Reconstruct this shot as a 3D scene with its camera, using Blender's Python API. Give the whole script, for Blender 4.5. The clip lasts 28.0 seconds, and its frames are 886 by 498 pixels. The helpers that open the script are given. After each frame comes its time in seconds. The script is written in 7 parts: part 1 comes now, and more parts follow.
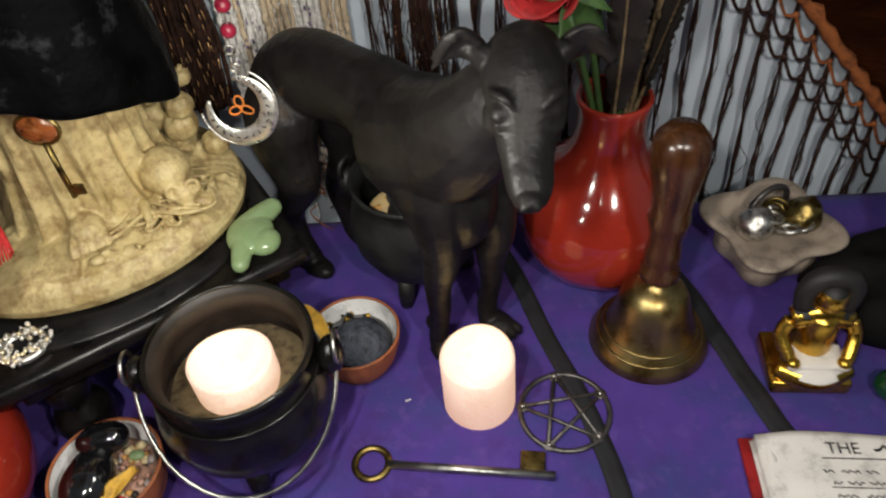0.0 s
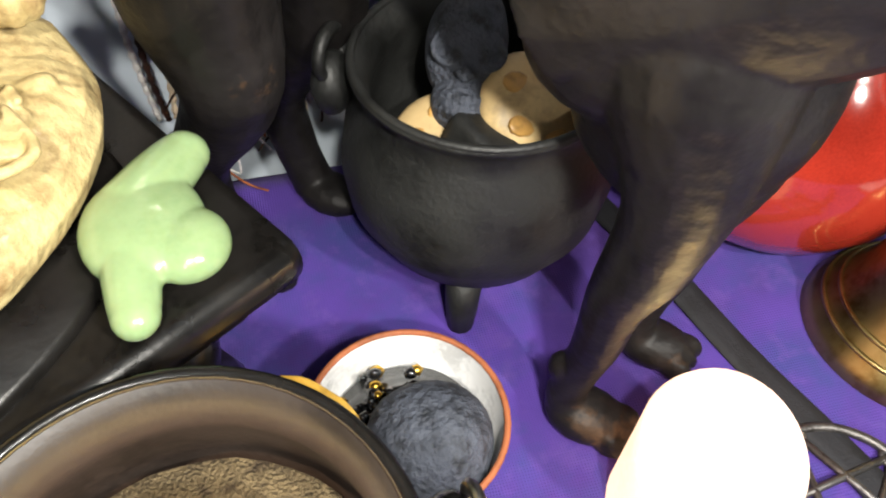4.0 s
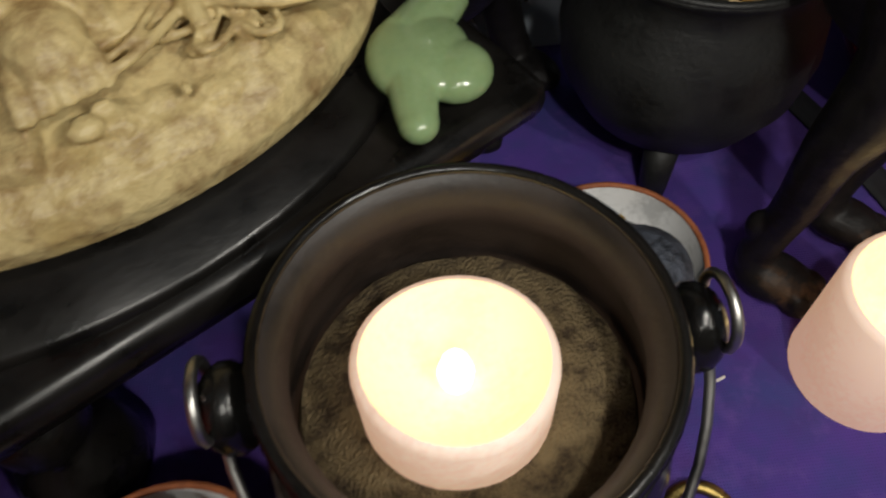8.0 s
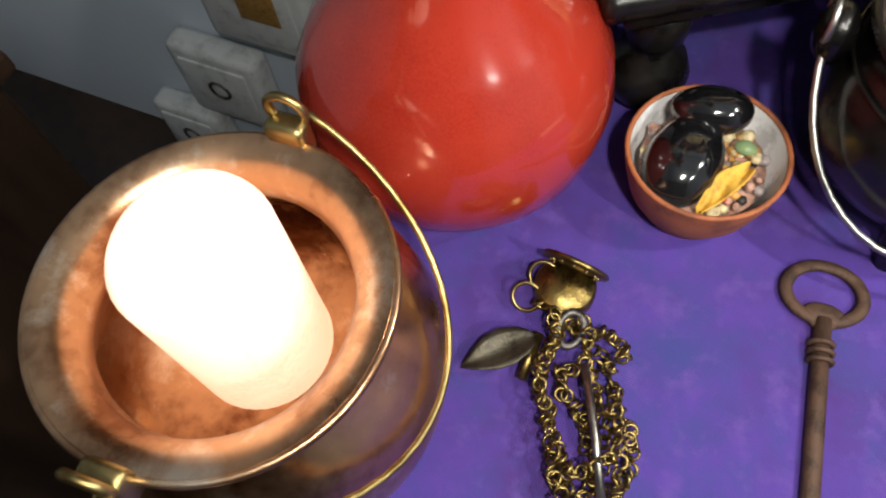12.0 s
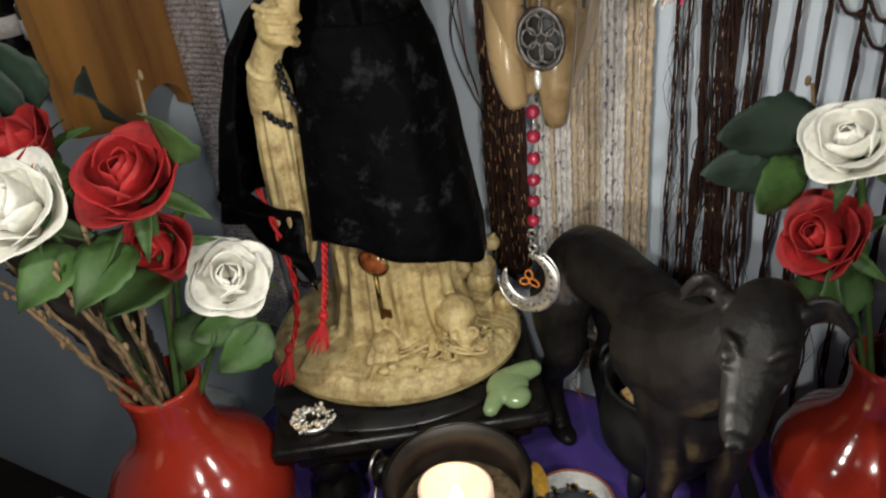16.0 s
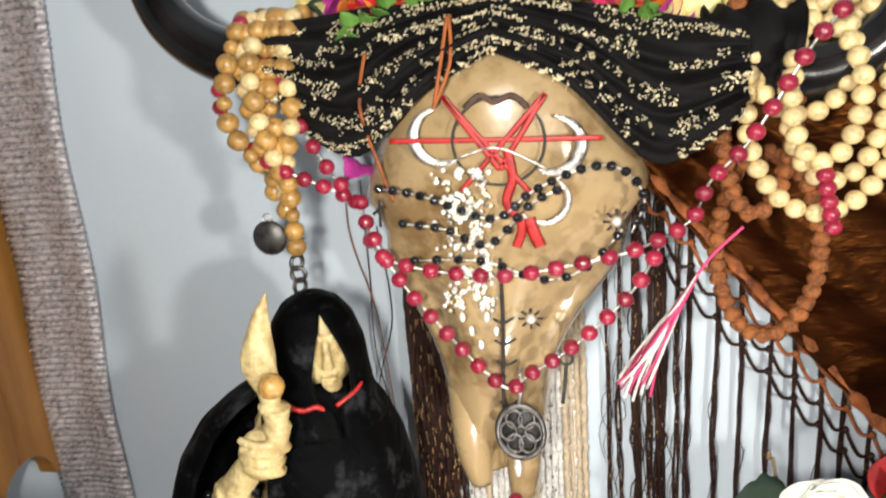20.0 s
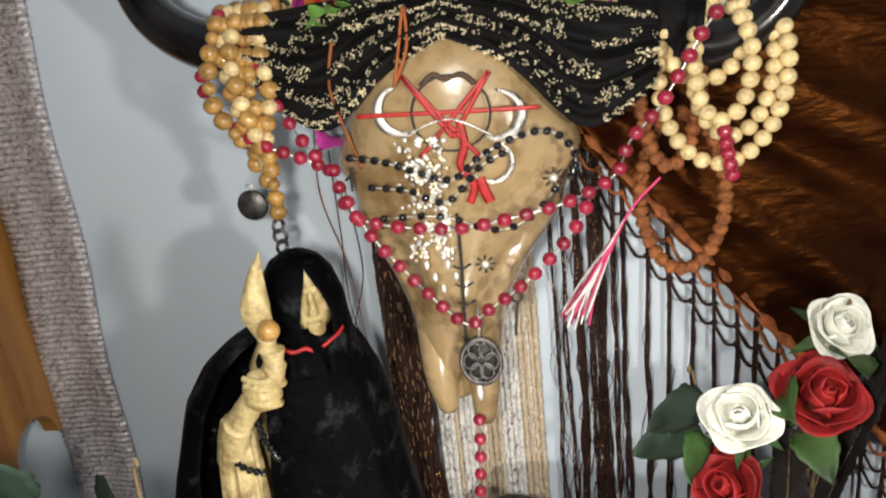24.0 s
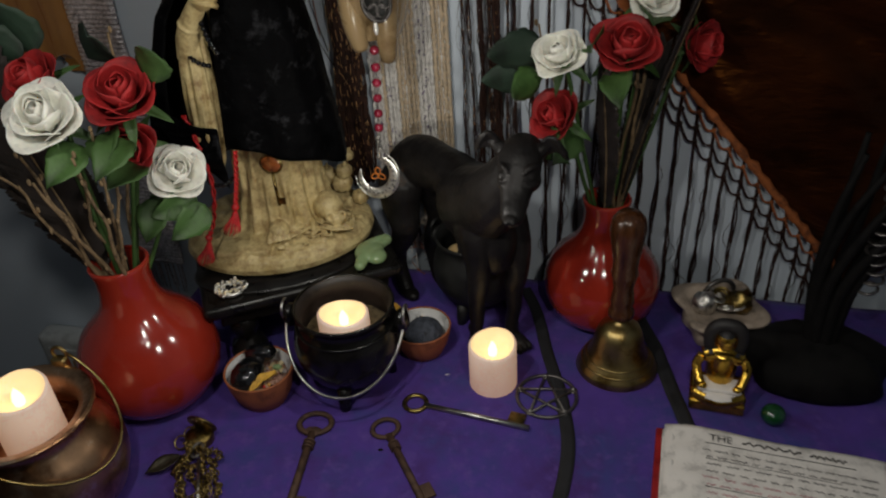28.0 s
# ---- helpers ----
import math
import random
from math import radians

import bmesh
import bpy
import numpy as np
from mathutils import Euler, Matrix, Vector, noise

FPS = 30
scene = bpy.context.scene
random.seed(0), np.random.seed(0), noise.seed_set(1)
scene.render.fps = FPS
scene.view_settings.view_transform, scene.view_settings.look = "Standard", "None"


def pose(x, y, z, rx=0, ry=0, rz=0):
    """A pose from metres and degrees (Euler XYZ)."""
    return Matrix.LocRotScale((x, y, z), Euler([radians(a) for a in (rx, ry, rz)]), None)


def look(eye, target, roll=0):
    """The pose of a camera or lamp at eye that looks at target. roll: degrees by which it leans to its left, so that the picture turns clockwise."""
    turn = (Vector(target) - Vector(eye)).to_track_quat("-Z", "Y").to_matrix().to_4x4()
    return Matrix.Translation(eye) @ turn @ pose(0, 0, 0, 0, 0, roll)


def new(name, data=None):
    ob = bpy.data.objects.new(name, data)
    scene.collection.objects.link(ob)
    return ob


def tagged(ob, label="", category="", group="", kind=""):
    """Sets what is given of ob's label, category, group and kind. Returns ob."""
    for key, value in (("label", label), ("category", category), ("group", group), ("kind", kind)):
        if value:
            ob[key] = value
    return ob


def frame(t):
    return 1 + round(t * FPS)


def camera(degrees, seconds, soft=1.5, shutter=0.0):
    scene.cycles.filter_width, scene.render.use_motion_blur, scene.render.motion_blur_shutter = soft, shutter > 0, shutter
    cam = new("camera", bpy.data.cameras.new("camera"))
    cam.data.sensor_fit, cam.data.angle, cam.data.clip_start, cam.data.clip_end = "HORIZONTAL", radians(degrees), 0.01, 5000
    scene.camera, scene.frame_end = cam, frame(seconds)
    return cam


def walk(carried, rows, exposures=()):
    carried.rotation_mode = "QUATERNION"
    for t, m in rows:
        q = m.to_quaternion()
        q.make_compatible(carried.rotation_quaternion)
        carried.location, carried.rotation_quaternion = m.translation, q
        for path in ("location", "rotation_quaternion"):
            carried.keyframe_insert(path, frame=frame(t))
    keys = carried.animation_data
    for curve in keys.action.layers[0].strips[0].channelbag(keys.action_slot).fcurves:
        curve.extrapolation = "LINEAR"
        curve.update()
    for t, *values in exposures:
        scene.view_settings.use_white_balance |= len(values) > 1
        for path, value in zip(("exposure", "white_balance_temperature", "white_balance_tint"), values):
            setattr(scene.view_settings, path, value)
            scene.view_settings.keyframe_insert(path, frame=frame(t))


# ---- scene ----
cam = camera(60.4, 28.0, soft=2.1, shutter=0.3)
PATH = [
    (0, (0.122, 0.109, 0.509), (0.03, 1.499, -0.926), -5.8),
    (0.5, (0.085, 0.172, 0.482), (0.022, 1.555, -0.962), -5.6),
    (1, (0.076, 0.202, 0.474), (0.041, 1.562, -0.992), -5.2),
    (1.5, (0.061, 0.223, 0.466), (-0.037, 1.563, -1.016), -6.9),
    (2, (0.058, 0.263, 0.439), (0.017, 1.559, -1.084), -5.9),
    (2.5, (0.042, 0.308, 0.4), (0.125, 1.494, -1.208), -3.1),
    (4.5, (-0.015, 0.377, 0.261), (0.419, 1.609, -1.253), 3.9),
    (5, (-0.02, 0.404, 0.25), (0.489, 1.667, -1.214), 3.5),
    (5.5, (-0.021, 0.413, 0.253), (0.547, 1.69, -1.178), 2.7),
    (6, (-0.025, 0.411, 0.261), (0.492, 1.707, -1.172), 0.2),
    (6.5, (-0.025, 0.4, 0.259), (0.313, 1.615, -1.293), -3.1),
    (7, (-0.031, 0.385, 0.258), (0.211, 1.531, -1.363), -5.3),
    (7.5, (-0.038, 0.354, 0.271), (0.113, 1.482, -1.374), -5.3),
    (8, (-0.054, 0.319, 0.29), (0.003, 1.446, -1.362), -3.7),
    (8.5, (-0.083, 0.299, 0.292), (-0.142, 1.417, -1.365), -2.8),
    (9, (-0.106, 0.285, 0.286), (-0.262, 1.305, -1.428), -2.8),
    (9.5, (-0.116, 0.261, 0.285), (-0.306, 1.195, -1.473), -2.0),
    (10, (-0.123, 0.231, 0.295), (-0.33, 1.132, -1.479), -0.5),
    (10.5, (-0.14, 0.202, 0.296), (-0.392, 1.044, -1.501), -0.2),
    (11, (-0.151, 0.182, 0.302), (-0.498, 0.949, -1.513), -4.4),
    (11.5, (-0.168, 0.161, 0.326), (-0.58, 0.903, -1.485), -6.5),
    (13.5, (-0.046, 0.057, 0.461), (-0.681, 1.212, -1.043), -9.9),
    (14, (-0.005, 0.059, 0.481), (-0.633, 1.276, -0.977), -9.2),
    (14.5, (0.053, 0.075, 0.501), (-0.649, 1.339, -0.881), -9.5),
    (15, (0.111, 0.081, 0.521), (-0.662, 1.413, -0.755), -8.9),
    (15.5, (0.145, 0.076, 0.549), (-0.712, 1.464, -0.608), -8.2),
    (16, (0.17, 0.076, 0.567), (-0.706, 1.53, -0.491), -7.3),
    (16.5, (0.184, 0.062, 0.591), (-0.701, 1.595, -0.339), -6.7),
    (17, (0.192, 0.055, 0.614), (-0.701, 1.643, -0.212), -5.8),
    (17.5, (0.195, 0.054, 0.629), (-0.713, 1.677, -0.107), -5.4),
    (18, (0.197, 0.05, 0.641), (-0.703, 1.704, -0.034), -4.8),
    (18.5, (0.175, 0.045, 0.652), (-0.711, 1.725, 0.024), -4.4),
    (19, (0.128, 0.053, 0.661), (-0.655, 1.793, 0.063), -4.3),
    (19.5, (0.072, 0.068, 0.658), (-0.516, 1.883, 0.056), -3.8),
    (20, (0.039, 0.085, 0.676), (-0.359, 1.964, 0.116), -4.6),
    (20.5, (0.015, 0.08, 0.699), (-0.218, 2.006, 0.216), -4.8),
    (22.5, (0.042, 0.017, 0.742), (-0.121, 1.959, 0.29), -5.5),
    (23, (0.048, 0.012, 0.724), (-0.174, 1.928, 0.197), -5.0),
    (23.5, (0.05, 0.012, 0.71), (-0.224, 1.901, 0.112), -5.3),
    (24, (0.049, 0.01, 0.697), (-0.244, 1.872, 0.028), -6.4),
    (24.5, (0.044, 0.0, 0.684), (-0.286, 1.826, -0.06), -6.3),
    (25, (0.035, -0.008, 0.668), (-0.294, 1.795, -0.133), -6.4),
    (25.5, (0.025, -0.008, 0.653), (-0.321, 1.743, -0.248), -5.4),
    (26, (0.01, -0.016, 0.623), (-0.338, 1.686, -0.368), -4.8),
    (26.5, (0.022, -0.028, 0.616), (-0.373, 1.604, -0.471), -3.9),
    (27, (0.082, -0.076, 0.609), (-0.326, 1.543, -0.491), -2.8),
    (27.5, (0.171, -0.146, 0.613), (-0.257, 1.468, -0.488), -2.7),
    (28, (0.243, -0.212, 0.627), (-0.195, 1.398, -0.475), -3.9),
]
EXPOSURES = [(0, 0.5), (2, 1.1), (3.2, 1.6), (5, 2.25), (6, 2.1), (7, 1.2), (8, 0.0), (9.5, 0.9), (11, 1.8), (12.5, 1.0), (14, 0.1), (15, 0.0), (16, 0.1), (17, 0.5), (18, 0.5), (20, 1.2), (23, 0.88), (25, 0.70), (26, 0.45), (27, -0.1), (28, -0.7)]
walk(cam, [(t, look(eye, target, roll)) for t, eye, target, roll in PATH], exposures=EXPOSURES)

# ---- light ----
world = bpy.data.worlds.new("room")
scene.world = world
world.use_nodes = True
world.node_tree.nodes["Background"].inputs[0].default_value = (0.75, 0.85, 1.0, 1)
world.node_tree.nodes["Background"].inputs[1].default_value = 0.05


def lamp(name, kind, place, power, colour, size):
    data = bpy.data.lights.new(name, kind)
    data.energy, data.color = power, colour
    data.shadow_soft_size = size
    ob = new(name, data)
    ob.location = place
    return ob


# fixed stand-ins for the one hand-held torch that moves with the camera
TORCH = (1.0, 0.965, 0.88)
lamp("torch_standin_high", "POINT", (-0.01, -0.01, 0.70), 6.6, TORCH, 0.02)
lamp("torch_standin_middle", "POINT", (0.310, 0.02, 0.60), 4.8, TORCH, 0.02)
# added fill that brightens the dog and the cauldron under it
lamp("torch_fill_low", "POINT", (0.045, 0.350, 0.295), 0.85, TORCH, 0.006)
# added fill for the left vase, no separate source stands here
lamp("torch_fill_left", "POINT", (-0.10, 0.175, 0.330), 0.36, TORCH, 0.008)


# ---- materials ----
def mat(name, colour, rough=0.6, metal=0.0, vary=0.25, scale=40.0, fine=400.0, bump=0.1, dist=0.001, dark=None, spots=0.0,
        sheen=0.0, coat=0.0, emit=0.0, emit_col=None, sss=0.0, alpha=1.0, spec=0.5, isl=0.0, trans=0.0):
    """Base colour mottled at two scales, with fine relief; isl varies it from piece to piece."""
    m = bpy.data.materials.new(name)
    m.use_nodes = True
    nt = m.node_tree
    b = nt.nodes["Principled BSDF"]
    tc = nt.nodes.new("ShaderNodeTexCoord")
    n1, n2 = nt.nodes.new("ShaderNodeTexNoise"), nt.nodes.new("ShaderNodeTexNoise")
    n1.inputs["Scale"].default_value, n1.inputs["Detail"].default_value = scale, 5
    n2.inputs["Scale"].default_value, n2.inputs["Detail"].default_value = fine, 3
    for n in (n1, n2):
        nt.links.new(tc.outputs["Object"], n.inputs["Vector"])
    dk = dark or tuple(c * (1 - vary) * 0.75 for c in colour)
    lt = tuple(min(1, c * (1 + vary * 0.5)) for c in colour)
    ramp = nt.nodes.new("ShaderNodeValToRGB")
    e = ramp.color_ramp.elements
    e[0].position, e[0].color = 0.32, (*dk, 1)
    e[1].position, e[1].color = 0.68, (*lt, 1)
    mid = ramp.color_ramp.elements.new(0.5)
    mid.color = (*colour, 1)
    add = nt.nodes.new("ShaderNodeMath")
    add.operation = "MULTIPLY_ADD"
    nt.links.new(n2.outputs["Fac"], add.inputs[0])
    add.inputs[1].default_value = 0.35
    sub = nt.nodes.new("ShaderNodeMath")
    sub.operation = "SUBTRACT"
    sub.inputs[1].default_value = 0.175
    nt.links.new(n1.outputs["Fac"], sub.inputs[0])
    nt.links.new(sub.outputs[0], add.inputs[2])
    nt.links.new(add.outputs[0], ramp.inputs["Fac"])
    out = ramp.outputs["Color"]
    if isl:
        oi = nt.nodes.new("ShaderNodeObjectInfo")
        mr = nt.nodes.new("ShaderNodeMapRange")
        mr.inputs["To Min"].default_value, mr.inputs["To Max"].default_value = 1 - isl, 1 + isl
        nt.links.new(oi.outputs["Random"], mr.inputs["Value"])
        hsv = nt.nodes.new("ShaderNodeHueSaturation")
        nt.links.new(out, hsv.inputs["Color"])
        nt.links.new(mr.outputs[0], hsv.inputs["Value"])
        out = hsv.outputs["Color"]
    nt.links.new(out, b.inputs["Base Color"])
    rr = nt.nodes.new("ShaderNodeMapRange")
    rr.inputs["To Min"].default_value, rr.inputs["To Max"].default_value = max(0.03, rough - 0.12), min(1, rough + 0.12)
    nt.links.new(n1.outputs["Fac"], rr.inputs["Value"])
    nt.links.new(rr.outputs[0], b.inputs["Roughness"])
    b.inputs["Metallic"].default_value = metal
    b.inputs["Specular IOR Level"].default_value = spec
    if bump:
        bp = nt.nodes.new("ShaderNodeBump")
        bp.inputs["Strength"].default_value, bp.inputs["Distance"].default_value = bump, dist
        nt.links.new(n2.outputs["Fac"], bp.inputs["Height"])
        nt.links.new(bp.outputs[0], b.inputs["Normal"])
    if sheen:
        b.inputs["Sheen Weight"].default_value, b.inputs["Sheen Roughness"].default_value = sheen, 0.35
    if coat:
        b.inputs["Coat Weight"].default_value, b.inputs["Coat Roughness"].default_value = coat, 0.06
    if sss:
        b.inputs["Subsurface Weight"].default_value, b.inputs["Subsurface Radius"].default_value = sss, (0.006, 0.004, 0.003)
    if trans:
        b.inputs["Transmission Weight"].default_value = trans
    if emit:
        b.inputs["Emission Strength"].default_value = emit
        b.inputs["Emission Color"].default_value = (*(emit_col or colour), 1)
    return m


def cloth_mat():
    """Violet dyed cotton: blotchy dye over a fine weave."""
    m = mat("violet_cotton", (0.062, 0.027, 0.226), 0.85, vary=0.45, scale=11, fine=50, bump=0.0, dark=(0.050, 0.014, 0.145))
    nt = m.node_tree
    b = nt.nodes["Principled BSDF"]
    tc = nt.nodes.new("ShaderNodeTexCoord")
    w1, w2 = nt.nodes.new("ShaderNodeTexWave"), nt.nodes.new("ShaderNodeTexWave")
    w2.bands_direction = "Y"
    for w in (w1, w2):
        w.inputs["Scale"].default_value, w.inputs["Distortion"].default_value, w.inputs["Detail"].default_value = 260, 1.5, 2
        nt.links.new(tc.outputs["Object"], w.inputs["Vector"])
    ad = nt.nodes.new("ShaderNodeMath")
    nt.links.new(w1.outputs["Fac"], ad.inputs[0])
    nt.links.new(w2.outputs["Fac"], ad.inputs[1])
    bp = nt.nodes.new("ShaderNodeBump")
    bp.inputs["Strength"].default_value, bp.inputs["Distance"].default_value = 0.35, 0.0004
    nt.links.new(ad.outputs[0], bp.inputs["Height"])
    nt.links.new(bp.outputs[0], b.inputs["Normal"])
    b.inputs["Sheen Weight"].default_value = 0.05
    return m


def wood_mat(name, colour, scale=9.0, rough=0.4, dark=None):
    """Grain in long wavy bands along local z."""
    m = mat(name, colour, rough, vary=0.3, scale=scale, fine=300, bump=0.05, dark=dark)
    nt = m.node_tree
    mp = nt.nodes.new("ShaderNodeMapping")
    mp.inputs["Scale"].default_value = (6, 6, 0.5)
    tc = [n for n in nt.nodes if n.type == "TEX_COORD"][0]
    nt.links.new(tc.outputs["Object"], mp.inputs["Vector"])
    for n in nt.nodes:
        if n.type == "TEX_NOISE":
            nt.links.new(mp.outputs[0], n.inputs["Vector"])
    return m


CLOTH = cloth_mat()
WALL = mat("wall_paint", (0.60, 0.67, 0.75), 0.75, vary=0.03, scale=3, fine=220, bump=0.12, dist=0.0004, dark=(0.575, 0.645, 0.725))
RED_GLAZE = mat("red_glaze", (0.33, 0.028, 0.015), 0.14, vary=0.12, scale=14, fine=900, bump=0.02, coat=0.6, dark=(0.25, 0.018, 0.010))
IRON = mat("cast_iron", (0.006, 0.0056, 0.0052), 0.24, metal=0.0, vary=0.5, scale=55, fine=520, bump=0.22, dist=0.0006, spec=0.4)
IRON_DULL = mat("cast_iron_dull", (0.014, 0.0143, 0.0135), 0.55, vary=0.5, scale=45, fine=420, bump=0.5, dist=0.0007)
IRON_IN = mat("seasoned_iron", (0.022, 0.016, 0.013), 0.5, vary=0.4, scale=40, fine=420, bump=0.3, dist=0.0006)
SAND = mat("resin_ash", (0.16, 0.115, 0.055), 0.8, vary=0.6, scale=160, fine=900, bump=1.0, dist=0.002, dark=(0.05, 0.03, 0.012))
STEEL = mat("steel_wire", (0.42, 0.41, 0.39), 0.36, metal=1.0, vary=0.15, scale=80, bump=0.03)
SILVER = mat("antique_silver", (0.74, 0.72, 0.68), 0.40, metal=1.0, vary=0.4, scale=160, fine=900, bump=0.2, dark=(0.12, 0.11, 0.10))
BRIGHT_SILVER = mat("polished_silver", (0.80, 0.78, 0.73), 0.30, metal=0.85, vary=0.2, scale=160, fine=900, bump=0.2, dark=(0.45, 0.43, 0.40))
ORANGE_THREAD = mat("orange_thread", (0.55, 0.13, 0.03), 0.7, vary=0.3, scale=200)
PEWTER = mat("dark_pewter", (0.14, 0.13, 0.125), 0.42, metal=0.85, vary=0.4, scale=120, fine=700, bump=0.25)
BRASS = mat("brass", (0.33, 0.25, 0.105), 0.36, metal=1.0, vary=0.25, scale=45, fine=300, bump=0.05, dark=(0.19, 0.12, 0.035))
OLD_BRASS = mat("old_brass", (0.25, 0.18, 0.06), 0.34, metal=1.0, vary=0.5, scale=130, fine=700, bump=0.2, dark=(0.06, 0.04, 0.015))
DARK_BRONZE = mat("dark_bronze", (0.060, 0.052, 0.036), 0.45, metal=0.7, vary=0.4, scale=120, fine=700, bump=0.25)
GOLD = mat("gold_paint", (0.62, 0.38, 0.06), 0.25, metal=1.0, vary=0.25, scale=60, fine=500, bump=0.15)
RUST = mat("rusty_iron", (0.080, 0.043, 0.027), 0.68, metal=0.35, vary=0.5, scale=110, fine=700, bump=0.6, dist=0.0006, dark=(0.035, 0.018, 0.012))
COPPER = mat("copper", (0.55, 0.33, 0.19), 0.3, metal=1.0, vary=0.35, scale=22, fine=160, bump=0.04, dark=(0.24, 0.11, 0.055))
CANDLE = mat("led_candle_wax", (0.66, 0.61, 0.57), 0.42, vary=0.04, scale=30, bump=0.0, sss=0.3, emit=0.46, emit_col=(1.0, 0.58, 0.36))
GLOW = mat("lit_wax", (0.75, 0.62, 0.40), 0.5, vary=0.04, scale=30, bump=0.0, emit=0.9, emit_col=(1.0, 0.70, 0.36))
FLAME = mat("led_flame", (1.0, 0.8, 0.3), 0.4, vary=0.0, bump=0.0, emit=5.0, emit_col=(1.0, 0.76, 0.30))
TERRA = mat("terracotta", (0.33, 0.10, 0.035), 0.7, vary=0.2, scale=50, fine=420, bump=0.25, dist=0.0005)
WHITE_GLAZE = mat("white_glaze", (0.80, 0.80, 0.80), 0.3, vary=0.08, scale=60, bump=0.05)
OBSIDIAN = mat("polished_black_stone", (0.006, 0.006, 0.007), 0.08, vary=0.3, scale=30, bump=0.02, coat=0.5, spec=0.7)
LAVA = mat("carved_dark_stone", (0.050, 0.057, 0.076), 0.72, vary=0.6, scale=120, fine=330, bump=1.0, dist=0.0025, dark=(0.010, 0.012, 0.017))
EBONY = mat("black_wood", (0.007, 0.0062, 0.0056), 0.30, vary=0.5, scale=60, fine=420, bump=0.15, dist=0.0006, spec=0.4)
DOGWOOD = mat("carved_black_wood", (0.0095, 0.0084, 0.0082), 0.46, vary=0.8, scale=30, fine=100, bump=0.7, dist=0.0018, dark=(0.0050, 0.0044, 0.0044), spec=0.20)
JADE = mat("green_jade", (0.24, 0.335, 0.165), 0.18, vary=0.15, scale=35, bump=0.02, sss=0.35, coat=0.4, dark=(0.205, 0.30, 0.14))
RESIN = mat("cream_resin", (0.57, 0.455, 0.22), 0.5, vary=0.18, scale=30, fine=230, bump=0.7, dist=0.0016, dark=(0.43, 0.32, 0.13))
VELVET = mat("black_velvet", (0.0018, 0.0018, 0.0021), 0.60, vary=0.5, scale=26, fine=60, bump=0.55, dist=0.006, sheen=0.015, spec=0.03)
RUST_VELVET = mat("rust_velvet", (0.013, 0.0033, 0.0012), 0.42, vary=0.9, scale=13, fine=60, bump=0.32, dist=0.008, sheen=0.16, dark=(0.0045, 0.0012, 0.0008), spec=0.55)
RUST_VELVET.node_tree.nodes["Principled BSDF"].inputs["Specular Tint"].default_value = (1.0, 0.32, 0.07, 1)
RUST_VELVET.node_tree.nodes["Principled BSDF"].inputs["Sheen Tint"].default_value = (1.0, 0.30, 0.06, 1)
nt = RUST_VELVET.node_tree
mp = nt.nodes.new("ShaderNodeMapping")
mp.inputs["Rotation"].default_value, mp.inputs["Scale"].default_value = (0, radians(-24), 0), (1.2, 1.2, 3.5)
nt.links.new([n for n in nt.nodes if n.type == "TEX_COORD"][0].outputs["Object"], mp.inputs["Vector"])
for n in nt.nodes:
    if n.type == "TEX_NOISE":
        n.inputs["Scale"].default_value *= 0.55
        nt.links.new(mp.outputs[0], n.inputs["Vector"])
RUST_CORD = mat("rust_cord", (0.30, 0.085, 0.02), 0.8, vary=0.5, scale=90, fine=500, bump=0.8, dist=0.001, dark=(0.10, 0.025, 0.006))
WHITE_PETAL = mat("white_silk_petal", (0.88, 0.87, 0.79), 0.75, vary=0.07, scale=22, fine=220, bump=0.2, isl=0.06, sss=0.1)
RED_PETAL = mat("red_silk_petal", (0.36, 0.013, 0.014), 0.7, vary=0.3, scale=22, fine=220, bump=0.2, isl=0.2, dark=(0.15, 0.006, 0.008))
LEAF = mat("silk_leaf", (0.045, 0.10, 0.022), 0.6, vary=0.35, scale=30, fine=200, bump=0.3, isl=0.3)
DARK_LEAF = mat("dark_silk_leaf", (0.016, 0.036, 0.021), 0.65, vary=0.35, scale=30, fine=200, bump=0.3, isl=0.3)
TWIG = mat("twig_bark", (0.20, 0.135, 0.070), 0.85, vary=0.5, scale=90, fine=420, bump=0.8, dist=0.0012)
FEATHER = mat("dark_feather", (0.022, 0.016, 0.014), 0.75, vary=0.5, scale=45, fine=420, bump=0.5)
BONE = mat("varnished_bone", (0.35, 0.245, 0.125), 0.24, vary=0.25, scale=17, fine=130, bump=0.22, dist=0.0013, dark=(0.20, 0.125, 0.055), coat=0.7)
HORN = mat("black_horn", (0.009, 0.008, 0.008), 0.16, vary=0.4, scale=30, bump=0.05, coat=0.4)
CHROME_TIP = mat("silvered_horn", (0.62, 0.58, 0.57), 0.2, metal=1.0, vary=0.15, scale=40, bump=0.03)
RED_TIP = mat("red_lacquer", (0.16, 0.01, 0.014), 0.2, vary=0.3, scale=60, coat=0.6)
RED_BEAD = mat("crimson_bead", (0.27, 0.012, 0.036), 0.28, vary=0.2, scale=120, coat=0.5, bump=0.03, isl=0.25)
TAN_BEAD = mat("honey_wood_bead", (0.40, 0.22, 0.06), 0.38, vary=0.25, scale=160, coat=0.3, bump=0.1, isl=0.3)
CREAM_BEAD = mat("cream_wood_bead", (0.66, 0.50, 0.25), 0.4, vary=0.15, scale=160, coat=0.2, bump=0.08, isl=0.12)
SEED_BEAD = mat("seed_bead", (0.27, 0.085, 0.02), 0.75, vary=0.4, scale=220, fine=520, bump=1.0, dist=0.002, isl=0.2)
